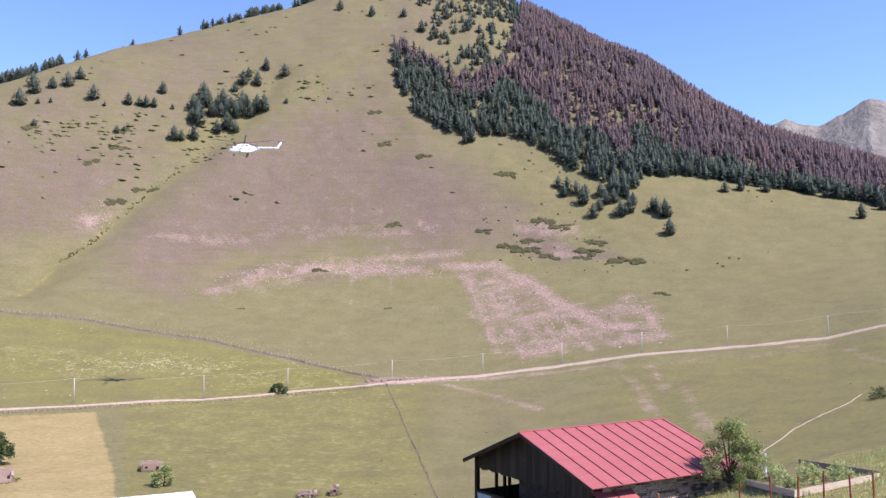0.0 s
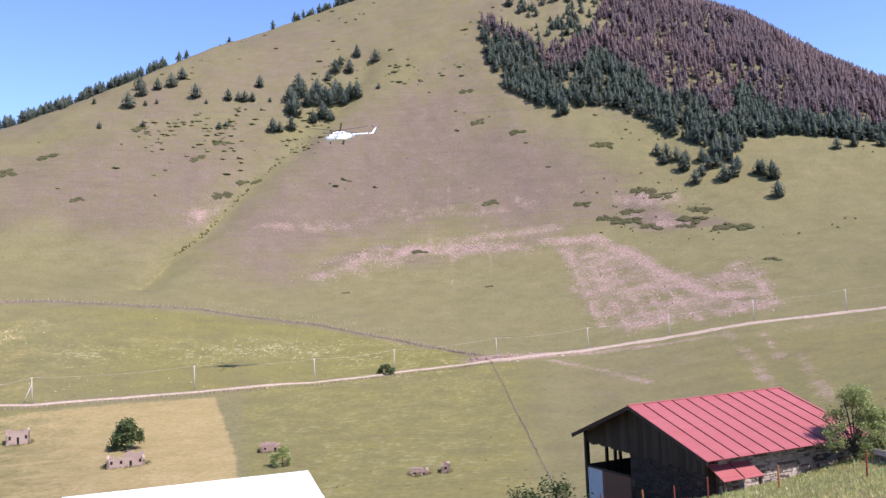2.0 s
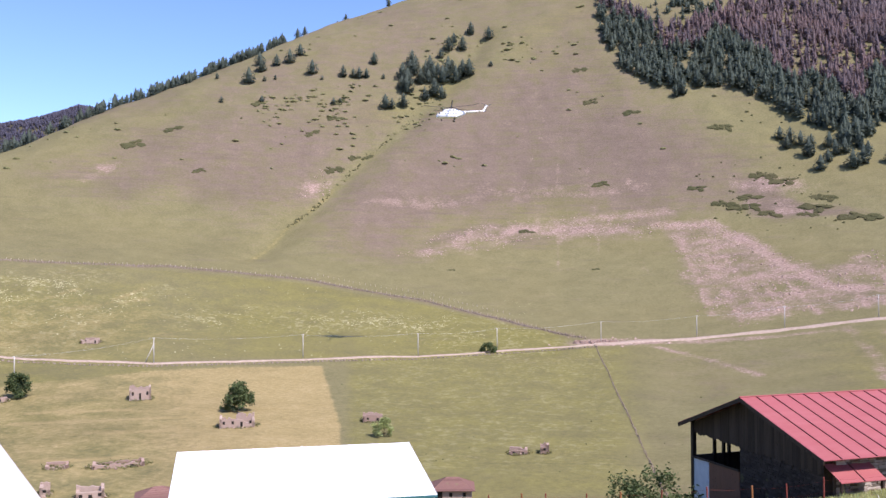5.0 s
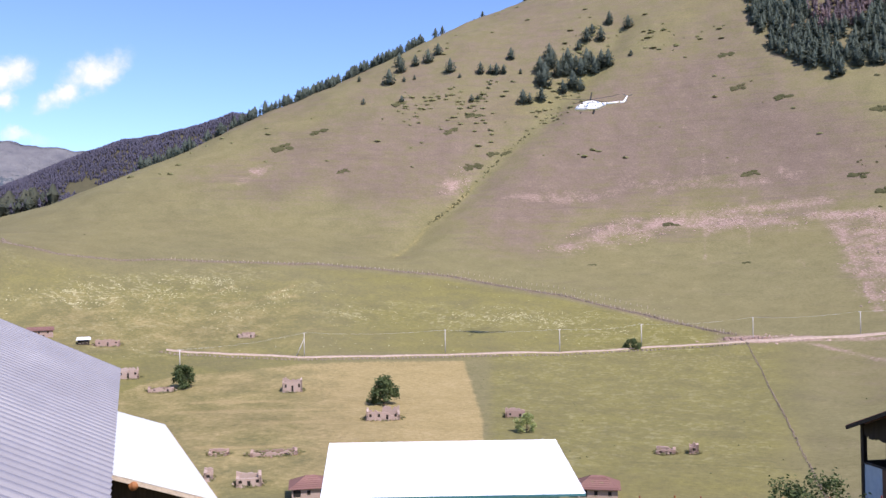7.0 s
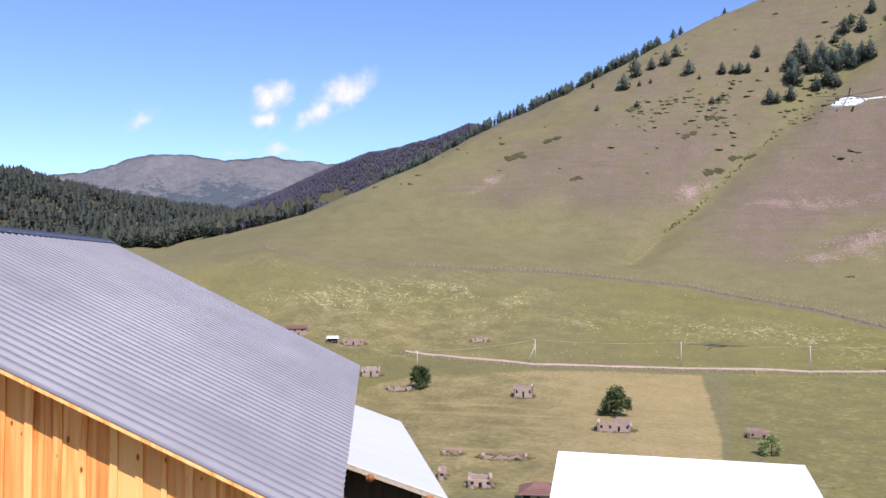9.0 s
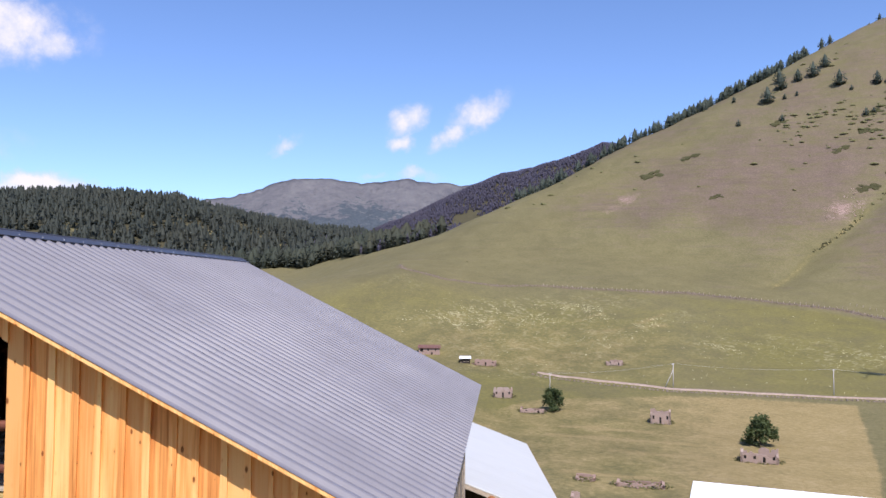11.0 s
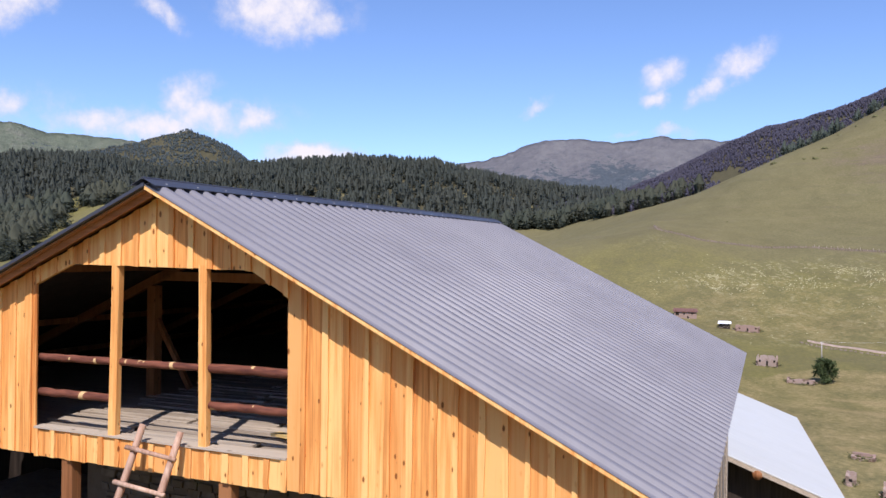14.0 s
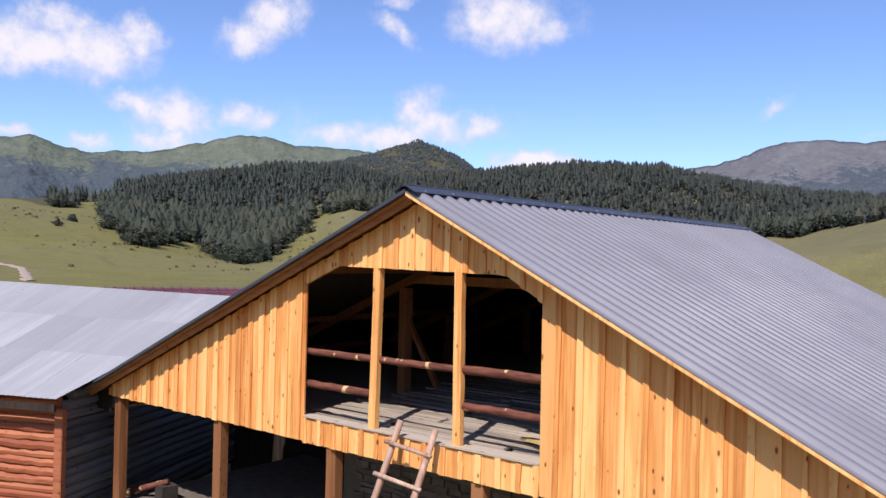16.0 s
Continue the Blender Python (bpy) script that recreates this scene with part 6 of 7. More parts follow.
def forest(name, label, spots, sizes, mat, seed, clumps, slim=.5, kinds=9, size=.16, blunt=1.5):
    """One mesh of many pines standing on the land."""
    r = random.Random(seed)
    shapes = [conifer_shape(seed * 31 + k, 1.0, slim * r.uniform(.8, 1.25), clumps, .05, size, blunt) for k in range(kinds)]
    spots = np.array(spots)
    zs = height(spots[:, 0], spots[:, 1])
    verts, quads, base = [], [], 0
    for (x, y), z, s in zip(spots, zs, sizes):
        v, f = shapes[r.randrange(kinds)]
        a = r.uniform(0, 6.28)
        c, sn = math.cos(a), math.sin(a)
        w = s * r.uniform(.85, 1.2)
        verts.append(np.stack([x + (v[:, 0] * c - v[:, 1] * sn) * w, y + (v[:, 0] * sn + v[:, 1] * c) * w, z - .4 + v[:, 2] * s], 1))
        quads.append(f + base)
        base += len(v)
    me = quad_mesh(name, np.concatenate(verts), np.concatenate(quads), mat)
    return tagged(shared(name, me, mat), label, "forest", kind="stuff")


def scatter(count, az, rg, keep, seed):
    """Places in a stretch of bearing and range, kept by a chance that depends on them."""
    r = np.random.RandomState(seed)
    a = r.uniform(az[0], az[1], count)
    q = np.sqrt(r.uniform(rg[0] ** 2, rg[1] ** 2, count))
    x, y = q * np.sin(np.radians(a)), q * np.cos(np.radians(a))
    ok = keep(x, y, a, q) > r.uniform(0, 1, count)
    return np.stack([x[ok], y[ok]], 1)


# the wooded flank: dark green below, browned pines above
WOOD_EDGE = line((-3.4, 735), (-2.0, 700), (1.1, 676), (4.6, 684), (7, 670), (10, 642), (12.6, 612), (13.9, 648), (18, 660), (23, 662), (28.4, 648), (40, 640))
GREEN_DEPTH = line((-3.4, 60), (1, 62), (5, 60), (10, 75), (13, 90), (16, 45), (22, 28), (28, 22), (40, 20))
CRAG_EDGE = line((-3.4, 790), (1, 745), (4, 760), (5.5, 870), (7, 1000), (40, 1200))


def wood_keep(x, y, a, q):
    inside = (q > WOOD_EDGE(a)) & (q < np.where(a < 5.5, CRAG_EDGE(a), 1080)) & (a > -3.4)
    patchy = fbm(x / 25, y / 25, 71)
    return inside * np.clip(2.8 * (patchy - .16), .35, 1)


wood = scatter(21000, (-3.5, 36), (600, 1085), wood_keep, 5)
wa, wq = np.degrees(np.arctan2(wood[:, 0], wood[:, 1])), np.hypot(wood[:, 0], wood[:, 1])
green = wq < WOOD_EDGE(wa) + GREEN_DEPTH(wa) * (.3 + .9 * fbm(wood[:, 0] / 30, wood[:, 1] / 30, 77))
rs = np.random.RandomState(3)
forest("forest", "dense dark green pine wood on the mountain flank", wood[green], rs.uniform(8, 15, green.sum()), M_CONIFER, 2, 52, .5)
forest("forest", "dense browned pine wood covering the mountain flank", wood[~green], rs.uniform(8.5, 14.5, (~green).sum()), M_DEAD_PINE, 4, 22, .44, 12, .18)
# thin wood on the crags above, and along the skyline
crag = scatter(2000, (-5, 9), (740, 1010), lambda x, y, a, q: (q > CRAG_EDGE(a) - 15) * np.clip(.85 * soft(a, -6, 7) * soft(fbm(x / 40, y / 40, 81), .38, .62), 0, 1), 9)
forest("forest", "scattered young pines on the upper crags", crag, rs.uniform(5, 11, len(crag)), M_CONIFER, 6, 56, .6)
crest = line((-46, 640), (-42, 662), (-38, 690), (-31, 750), (-26, 800), (-20, 860), (-11, 905), (-6, 925))
sky_wood = scatter(9000, (-47, -5), (560, 1000), lambda x, y, a, q: ((q > crest(a) + 4) & (q < crest(a) + 42)) * np.where(a < -25, soft(a, -45.5, -41) * soft(fbm(x / 26, y / 26, 91), .28, .46), .8 * soft(fbm(x / 30, y / 30, 91), .5, .6)), 13)
forest("forest", "row of dark pines along the skyline ridge", sky_wood, rs.uniform(6, 12.5, len(sky_wood)), M_CONIFER, 8, 60, .66, 12, .15, 2.2)


# the wooded hills across the valley
def hill_keep(x, y, a, q):
    foot = np.interp(a, [-118, -112, -107.2, -107, -104.2, -103.6, -102.2, -101.5, -98.6, -97, -96, -95, -93.9, -92.5, -91.4, -90.4, -86, -80, -70, -60, -57, -54, -50, -44], [1150, 1060, 1000, 775, 835, 620, 545, 515, 610, 575, 510, 460, 515, 625, 700, 755, 770, 780, 780, 800, 780, 700, 715, 800])
    clear = soft(fbm(x / 70, y / 70, 61), .24, .33)
    foot = foot + (fbm(x / 22, y / 22, 64) - .42) * 110 * (a < -88)
    meadow_side = (a < -103.2) & ((q > 920) | (a < -107.2))
    return (q > foot) * ~meadow_side * np.clip(clear + .25 * (q > 1000), 0, 1)


hill = np.concatenate([scatter(6500, (-112, -44), (455, 820), hill_keep, 22), scatter(9500, (-116, -42), (820, 1290), hill_keep, 21)])
behind = np.degrees(np.arctan2(hill[:, 0], hill[:, 1])) > -52 + 2.5 * rs.randn(len(hill)) - 3 * (np.hypot(hill[:, 0], hill[:, 1]) > 900)
forest("forest", "pine wood behind the grassy crest, coloured mauve for haze", hill[behind], rs.uniform(7, 11, behind.sum()), M_HAZE_MAUVE_PINE, 18, 20, .6, 9, .2, 2.2)
hill = hill[~behind]
hq = np.hypot(hill[:, 0], hill[:, 1])
forest("forest", "dark pine forest over the rounded hill across the valley", hill[hq < 820], 9 + 11 * rs.rand((hq < 820).sum()), M_HILL_PINE, 10, 92, .86, 14, .13, 3.4)
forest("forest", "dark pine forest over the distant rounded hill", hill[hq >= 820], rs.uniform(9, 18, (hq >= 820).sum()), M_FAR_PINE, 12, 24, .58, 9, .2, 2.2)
ridge = scatter(24000, (-56, -34), (1500, 2260), lambda x, y, a, q: soft(fbm(x / 120, y / 120, 63), .2, .3), 23)
forest("forest", "pine forest on the far ridge, coloured mauve for haze", ridge, rs.uniform(7, 10, len(ridge)), M_HAZE_MAUVE_PINE, 14, 9, .8, 9, .3)

peak = scatter(10000, (-97, -76.5), (1740, 2200), lambda x, y, a, q: np.clip(soft(2170 - q, 0, 50), .0, 1) * soft(fbm(x / 90, y / 90, 67), .25, .36), 27)
forest("forest", "pine forest on the far conical peak, coloured blue for haze", peak, rs.uniform(4.5, 7, len(peak)), M_RIDGE_PINE, 16, 8, 1.1, 9, .34)

# single pines on the slope
pines = []
for k in range(6):
    v, f = conifer_shape(500 + k, 1.0, (.6, .7, .64, .78, .56, .74)[k], 300, .05, .095, 2.3)
    crown_me = quad_mesh("crown", v, f, M_CONIFER)
    bm = bmesh.new()
    tube(bm, [(0, 0, -.06), (.004, 0, .25), (0, 0, .6)], [.03, .024, .01], 6)
    trunk_me = bpy.data.meshes.new("trunk")
    bm.to_mesh(trunk_me)
    bm.free()
    pines.append((crown_me, trunk_me))
CLUSTER_PINES = [(-202, 660), (-200, 678), (-198, 687), (-185, 687), (-180, 681), (-172, 680), (-168, 693), (-159, 687), (-150, 686), (-181, 656), (-175, 663), (-168, 662), (-189, 671), (-183, 675), (-199, 666), (-178, 688), (-170, 686), (-161, 683)]
SLOPE_PINES = [(-176, 719), (-174, 730), (-181, 708), (-164, 722), (-161, 743), (-143, 737), (-235, 685), (-254, 659), (-241, 663), (-235, 665), (-246, 662), (-195, 642), (-208, 634), (-203, 636), (-305, 685), (-308, 670), (-317, 662), (-326, 651), (-334, 664), (-327, 630), (-280, 654)]
SMALL_PINES = [(-133, 695), (-221, 668), (-249, 625), (-245, 629), (-316, 637), (-308, 641), (-331, 592), (-358, 633), (-269, 649), (-73, 832), (-108, 849), (-303, 606)]
FOOT_PINES = [(88, 623), (94, 618), (100, 613), (106, 608), (107, 582), (126, 580), (133, 584), (151, 579), (155, 572), (151, 546), (119, 597), (125, 598), (138, 593), (37, 681), (19, 669), (24, 671), (113, 590), (91, 612), (103, 600), (117, 606)]
FOOT_PINES += [(209, 606), (221, 608), (239, 606), (277, 543), (302, 564), (-17, 764), (-73, 835), (-108, 853), (0, 744), (-7, 801), (-21, 806), (46, 681), (36, 680), (149, 582), (156, 572), (-40, 833)]
prng = random.Random(77)
CLUSTER_PINES += [(x + prng.uniform(-9, 9), y + prng.uniform(-9, 9)) for x, y in CLUSTER_PINES[::2]]
for spots, low, high, label in (
    (CLUSTER_PINES, 11, 17, "dark blue-green pine in a cluster above the gully"), (SLOPE_PINES, 9, 14.5, "lone dark green pine on the open mountain slope"),
    (SMALL_PINES, 4, 7.5, "small young pine on the open mountain slope"), (FOOT_PINES, 8, 15, "dark green pine below the edge of the wood")):
    for x, y in spots:
        s = prng.uniform(low, high)
        ob = thing("pine_tree", label, "tree", Matrix.LocRotScale((x, y, ground_at(x, y) - .3), Euler((0, 0, prng.uniform(0, 6))), (s, s, s)), "pines on the slope")
        c, t = pines[prng.randrange(6)]
        shared("crown", c, M_CONIFER, ob)
        shared("trunk", t, M_TRUNK, ob)


# ---- broad-leaved trees and bushes: limbs and many small leaves ----
def leafy(seed, tall, wide, leaves, size, mat, trunk_h=.28, dense=.5, name="tree", clumps=26, low=.25):
    """Meshes of a trunk with limbs, and a crown of many small leaves in clumps."""
    r = random.Random(seed)
    bm = bmesh.new()
    fork = Vector((r.uniform(-.1, .1), r.uniform(-.1, .1), tall * trunk_h))
    tube(bm, [(0, 0, -.3), fork * .5, fork], [.035 * tall, .03 * tall, .026 * tall], 7, .1, r)
    mids = []
    for k in range(clumps):
        a, q = r.uniform(0, 6.28), math.sqrt(r.random())
        h = r.uniform(low, 1.0)
        span = math.sin(math.pi * min(1, .22 + .72 * h)) ** .7
        mids.append(Vector((math.cos(a) * q * wide / 2 * span, math.sin(a) * q * wide / 2 * span, tall * h * .94)))
    for m in mids[::2]:
        tube(bm, [fork, fork.lerp(m, .5) + Vector((0, 0, .04 * tall)), m], [.012 * tall, .007 * tall, .002 * tall], 5)
    wood_me = bpy.data.meshes.new("trunk")
    bm.to_mesh(wood_me)
    bm.free()
    verts, faces = [], []
    for k in range(leaves):
        m = r.choice(mids)
        spread = wide * .16 * r.uniform(.5, 1.25)
        d = Vector((r.gauss(0, 1), r.gauss(0, 1), r.gauss(0, .8)))
        p = m + d.normalized() * spread * (dense + (1 - dense) * r.random())
        u = Vector((r.gauss(0, 1), r.gauss(0, 1), r.gauss(0, .5))).normalized()
        v = u.cross(Vector((r.gauss(0, 1), r.gauss(0, 1), r.gauss(0, 1)))).normalized()
        s = size * r.uniform(.6, 1.3)
        b = len(verts)
        verts += [p - u * s, p + v * s * .5 + Vector((0, 0, .12 * s)), p + u * s, p - v * s * .5 + Vector((0, 0, .12 * s))]
        faces.append((b, b + 1, b + 2, b + 3))
    crown_me = mesh_of("crown", [tuple(q) for q in verts], faces, mat)
    return wood_me, crown_me


def plant(name, label, category, x, y, meshes, mat, turn=0.0, s=1.0, group="", sink=.1):
    ob = thing(name, label, category, Matrix.LocRotScale((x, y, ground_at(x, y) - sink), Euler((0, 0, turn)), (s, s, s)), group)
    shared("trunk", meshes[0], M_TRUNK, ob)
    shared("crown", meshes[1], mat, ob)
    return ob


walnut = leafy(1, 7.6, 8.6, 2600, .42, M_LEAF_DARK, .16, .5, clumps=40, low=.15)
plant("tree", "round dark walnut tree behind a ruined house", "tree", -109, 205, walnut, M_LEAF_DARK)
plant("tree", "small dark round tree beside a ruined pen", "tree", -175.5, 199.5, walnut, M_LEAF_DARK, 2.0, .9)
light = leafy(2, 4.2, 5.0, 1500, .26, M_LEAF, .12, .5, clumps=26, low=.1)
plant("bush", "pale green bush below a ruined hut", "bush", -60.5, 184, light, M_LEAF, 0, 1.05)
plant("bush", "dark bush beside the dirt road", "bush", -62, 317.5, leafy(3, 3.6, 6.6, 900, .45, M_LEAF_DARK, .1, .5, clumps=20, low=.1), M_LEAF_DARK)
near_tree = leafy(4, 5.0, 3.9, 9500, .085, M_LEAF, .12, .2, clumps=64, low=.06)
TREE_AT = (13.3, 35.7)
plant("tree", "young leafy green tree against the red-roofed barn", "tree", *TREE_AT, near_tree, M_LEAF, 0, .64)
plant("bush", "leafy green bush at the barn corner", "bush", 14.1, 35.2, near_tree, M_LEAF, 2.2, .42)
dark_bush = leafy(6, 1.6, 3.0, 1500, .09, M_LEAF_DARK, .1, .4, clumps=24, low=.1)
nettles = leafy(9, 1.3, 3.4, 3000, .08, M_LEAF_DARK, .1, .4, clumps=24, low=.1)
plant("bush", "dark nettle bush beside the dark barn", "bush", .6, 36.6, nettles, M_LEAF_DARK, 0, 1.15)
plant("bush", "dark bush on the green slope", "bush", 101.8, 192.8, dark_bush, M_LEAF_DARK, 1.0, 1.6)
clump = leafy(7, 9, 14, 1500, .8, M_HILL_PINE, .08, .4, clumps=26, low=.1)
for k, (x, y, s) in enumerate(((-432, -41, .85), (-445, -33, .7), (-512, -36, 1.0), (-500, -55, .9), (-565, -70, 1.1), (-503, -105, 1.1), (-520, -112, .9), (-556, -99, .95), (-560, -166, .45), (-608, -171, .5), (-590, -143, .8), (-690, -8, .7))):
    plant("bush", "dark rounded juniper clump at the forest edge", "bush", x, y, clump, M_HILL_PINE, k * 1.3, s, "clumps at the forest edge")

# flat juniper and scrub patches on the slopes
SCRUB = [(-224, 560, 6), (-34, 582, 5), (-77, 527, 4), (30, 576, 5), (44, 556, 6), (57, 547, 8), (71, 536, 6), (96, 537, 8), (114, 516, 9), (50, 636, 7), (-14, 654, 5), (-46, 668, 5), (-59, 700, 5), (-245, 629, 6), (-241, 610, 5), (-358, 518, 7), (-346, 545, 6), (-302, 510, 4), (120, 447, 4), (84, 575, 7), (71, 586, 7), (-205, 585, 4), (-214, 581, 4), (-304, 603, 5), (-253, 588, 5), (102, 548, 7), (62, 560, 6), (-30, 470, 2), (90, 530, 5), (-110, 455, 2)]


def on_slope(x, y, turn, size):
    """A pose that sits square on the land at a place."""
    h = [ground_at(x + dx, y + dy) for dx, dy in ((2, 0), (-2, 0), (0, 2), (0, -2))]
    n = Vector((-(h[0] - h[1]) / 4, -(h[2] - h[3]) / 4, 1)).normalized()
    return Matrix.Translation((x, y, ground_at(x, y))) @ n.to_track_quat("Z", "Y").to_matrix().to_4x4() @ pose(0, 0, 0, 0, 0, math.degrees(turn)) @ Matrix.Diagonal((*size, 1))


srub_meshes = []
for k in range(4):
    bm = bmesh.new()
    r = random.Random(60 + k)
    for _ in range(16):
        a, q = r.uniform(0, 6.28), math.sqrt(r.random())
        s = r.uniform(.14, .32)
        mm = Matrix.Translation((math.cos(a) * q, math.sin(a) * q * .55, .10)) @ Euler((r.random(), r.random(), a)).to_matrix().to_4x4() @ Matrix.Diagonal((s * 1.3, s, s * .8, 1))
        got = bmesh.ops.create_icosphere(bm, subdivisions=2, radius=1, matrix=mm)
        for v in got["verts"]:
            v.co += Vector((r.uniform(-1, 1), r.uniform(-1, 1), r.uniform(-1, 1))) * .075
    me = bpy.data.meshes.new("shrub_patch")
    bm.to_mesh(me)
    bm.free()
    srub_meshes.append(me)
for k, (x, y, s) in enumerate(SCRUB):
    ob = shared("shrub_patch", srub_meshes[k % 4], M_BUSH)
    tagged(ob, "low dark juniper patch on the dry slope", "shrub", "juniper patches")
    ob.matrix_basis = on_slope(x, y, math.atan2(y, x) - math.pi / 2 + prng.uniform(-.3, .3), (s * 1.3, s * 1.15, s * .30))


def tussocks(name, label, spots, sizes, mat, seed, category, rise=1.0):
    """Low scrub lumps and tufts strewn over the slopes, in one mesh."""
    r = random.Random(seed)
    zs = height(spots[:, 0], spots[:, 1])
    verts, faces = [], []
    for (x, y), z, s in zip(spots, zs, sizes):
        b = len(verts)
        n = 6
        for j in range(n):
            a = 2 * math.pi * j / n
            q = s * r.uniform(.7, 1.3)
            verts.append((x + math.cos(a) * q * 1.25, y + math.sin(a) * q, z - .35))
        for j in range(n):
            a = 2 * math.pi * (j + .5) / n
            q = s * r.uniform(.4, .85)
            verts.append((x + math.cos(a) * q, y + math.sin(a) * q, z + s * rise * r.uniform(.45, .9)))
        verts.append((x, y, z + s * rise * r.uniform(.7, 1.0)))
        for j in range(n):
            k = (j + 1) % n
            faces += [(b + j, b + k, b + n + j), (b + n + j, b + k, b + n + k), (b + n + j, b + n + k, b + 2 * n)]
    tagged(shared(name, mesh_of(name, verts, faces, mat), mat), label, category, kind="stuff")


UPPER_SCRUB = [(-335, 620), (-245, 606), (-250, 650), (-190, 640), (-165, 680), (-175, 735), (-110, 722), (-60, 770)]
scrub = scatter(6000, (-50, 31), (400, 900), lambda x, y, a, q: np.clip(.9 * soft(fbm(x / 50, y / 50, 51), .5, .68) * soft(q, 470, 560), 0, 1) * (q < WOOD_EDGE(a) + 40) * (.04 + soft(a, 1, 6)), 31)
tussocks("scrub", "small dark scrub tufts strewn over the mountain slope", scrub, rs.uniform(.3, 1.0, len(scrub)), M_BUSH, 1, "scrub")
gully = scatter(30000, (-32, -8), (400, 760), lambda x, y, a, q: near_line(x, y, GULLY[2:], 7) * .10 * soft(fbm(x / 16, y / 16, 87), .35, .6), 47)
rill = scatter(40000, (-30, -12), (440, 660), lambda x, y, a, q: near_line(x, y, GULLY[1:6], 2.6) * .5 * soft(fbm(x / 12, y / 12, 93), .34, .56), 57)
tussocks("scrub", "low dark scrub in the rill of the gully", rill, rs.uniform(.25, .8, len(rill)), M_BUSH, 11, "scrub")
tussocks("scrub", "green scrub along the gully on the slope", gully, rs.uniform(.5, 1.7, len(gully)), M_SCRUB, 4, "scrub", .6)
upper = scatter(5200, (-45, 8), (600, 900), lambda x, y, a, q: soft(fbm(x / 30, y / 30, 69), .50, .62) * (q < crest(np.minimum(a, -6)) - 20) * (.12 + near_line(x, y, UPPER_SCRUB, 38)), 49)
tussocks("scrub", "rounded juniper scrub on the upper slope", upper, rs.uniform(.6, 2.6, len(upper)), M_SCRUB, 5, "scrub", .45)
field_tufts = scatter(600, (-60, 30), (150, 420), lambda x, y, a, q: np.clip(soft(fbm(x / 30, y / 30, 53), .45, .7) + .05, 0, 1) * np.where((a < -21) & (q < 300), .15, 1), 33)
tussocks("tufts", "small dark weed tufts in the valley fields", field_tufts, rs.uniform(.12, .34, len(field_tufts)), M_SCRUB, 2, "weeds")
edge = scatter(1500, (-112, -88), (280, 720), lambda x, y, a, q: soft(fbm(x / 40, y / 40, 83), .42, .62) * soft(q, 280, 480), 53)
tussocks("scrub", "dark scrub tufts over the meadow below the forest", edge, .3 + 1.3 * rs.rand(len(edge)) ** 4, M_BUSH, 9, "scrub")
flowers = scatter(26000, (-53, -8), (308, 425), lambda x, y, a, q: np.max([patch(x, y, spot, 8, 8, 20 + k) for k, spot in enumerate(BLOOMS)], axis=0) * soft(fbm(x / 7, y / 5, 55), .5, .68) + .015, 35)
tussocks("flowers", "cream wild flower heads over the upper meadow", flowers, rs.uniform(.10, .34, len(flowers)), M_FLOWER, 3, "flowers", .55)


def stones(name, label, spots, sizes, seed):
    r = random.Random(seed)
    zs = height(spots[:, 0], spots[:, 1])
    verts, faces = [], []
    for (x, y), z, s in zip(spots, zs, sizes):
        b = len(verts)
        for k in range(6):
            d = ((1, 0, 0), (0, 1, 0), (-1, 0, 0), (0, -1, 0), (0, 0, 1), (0, 0, -1))[k]
            q = s * r.uniform(.6, 1.2)
            verts.append((x + (d[0] + r.uniform(-.3, .3)) * q, y + (d[1] + r.uniform(-.3, .3)) * q, z + (d[2] + r.uniform(-.2, .2)) * q * .8))
        faces += [(b + j, b + (j + 1) % 4, b + 4) for j in range(4)] + [(b + (j + 1) % 4, b + j, b + 5) for j in range(4)]
    tagged(shared(name, mesh_of(name, verts, faces, M_ROCK), M_ROCK), label, "rocks", kind="stuff")


def scree_keep(x, y, a, q):
    m = np.maximum(.8 * patch(x, y, STONE_BAND, 7, 7, 1), .6 * patch(x, y, SCAR, 5, 4, 2))
    for spot in WEST_SCREE:
        m = np.maximum(m, .8 * patch(x, y, spot, 4, 4, 3))
    m = np.maximum(m, .8 * blob(x, y, -12, 340, 24, 9))
    return np.maximum(m * soft(fbm(x / 9, y / 9, 57), .35, .6), .95 * near_line(x, y, CREST, 8))


rocks = scatter(60000, (-32, 18), (330, 620), scree_keep, 37)
stones("scree", "pink broken rocks on the eroded slope", rocks, .14 + .75 * rs.rand(len(rocks)) ** 4, 5)

# ---- foreground bank: grass, weeds, flowers ----
def grass_bank(name, label, spots, tall, mat, seed, category, blades=5, broad=.012):
    r = random.Random(seed)
    zs = height(spots[:, 0], spots[:, 1])
    verts, faces = [], []
    for (x, y), z in zip(spots, zs):
        for _ in range(blades):
            px, py = x + r.gauss(0, .06), y + r.gauss(0, .06)
            h, a, lean = tall * r.uniform(.5, 1.3), r.uniform(0, 6.28), r.uniform(.1, .5)
            dx, dy = math.cos(a), math.sin(a)
            w = broad * r.uniform(.7, 1.4)
            b = len(verts)
            verts += [(px - dy * w, py + dx * w, z - .03), (px + dy * w, py - dx * w, z - .03), (px + dx * lean * h * .4 + dy * w * .7, py + dy * lean * h * .4 - dx * w * .7, z + h * .6), (px + dx * lean * h, py + dy * lean * h, z + h)]
            faces += [(b, b + 1, b + 2), (b, b + 2, b + 3)]
    tagged(shared(name, mesh_of(name, verts, faces, mat), mat), label, category, kind="stuff")


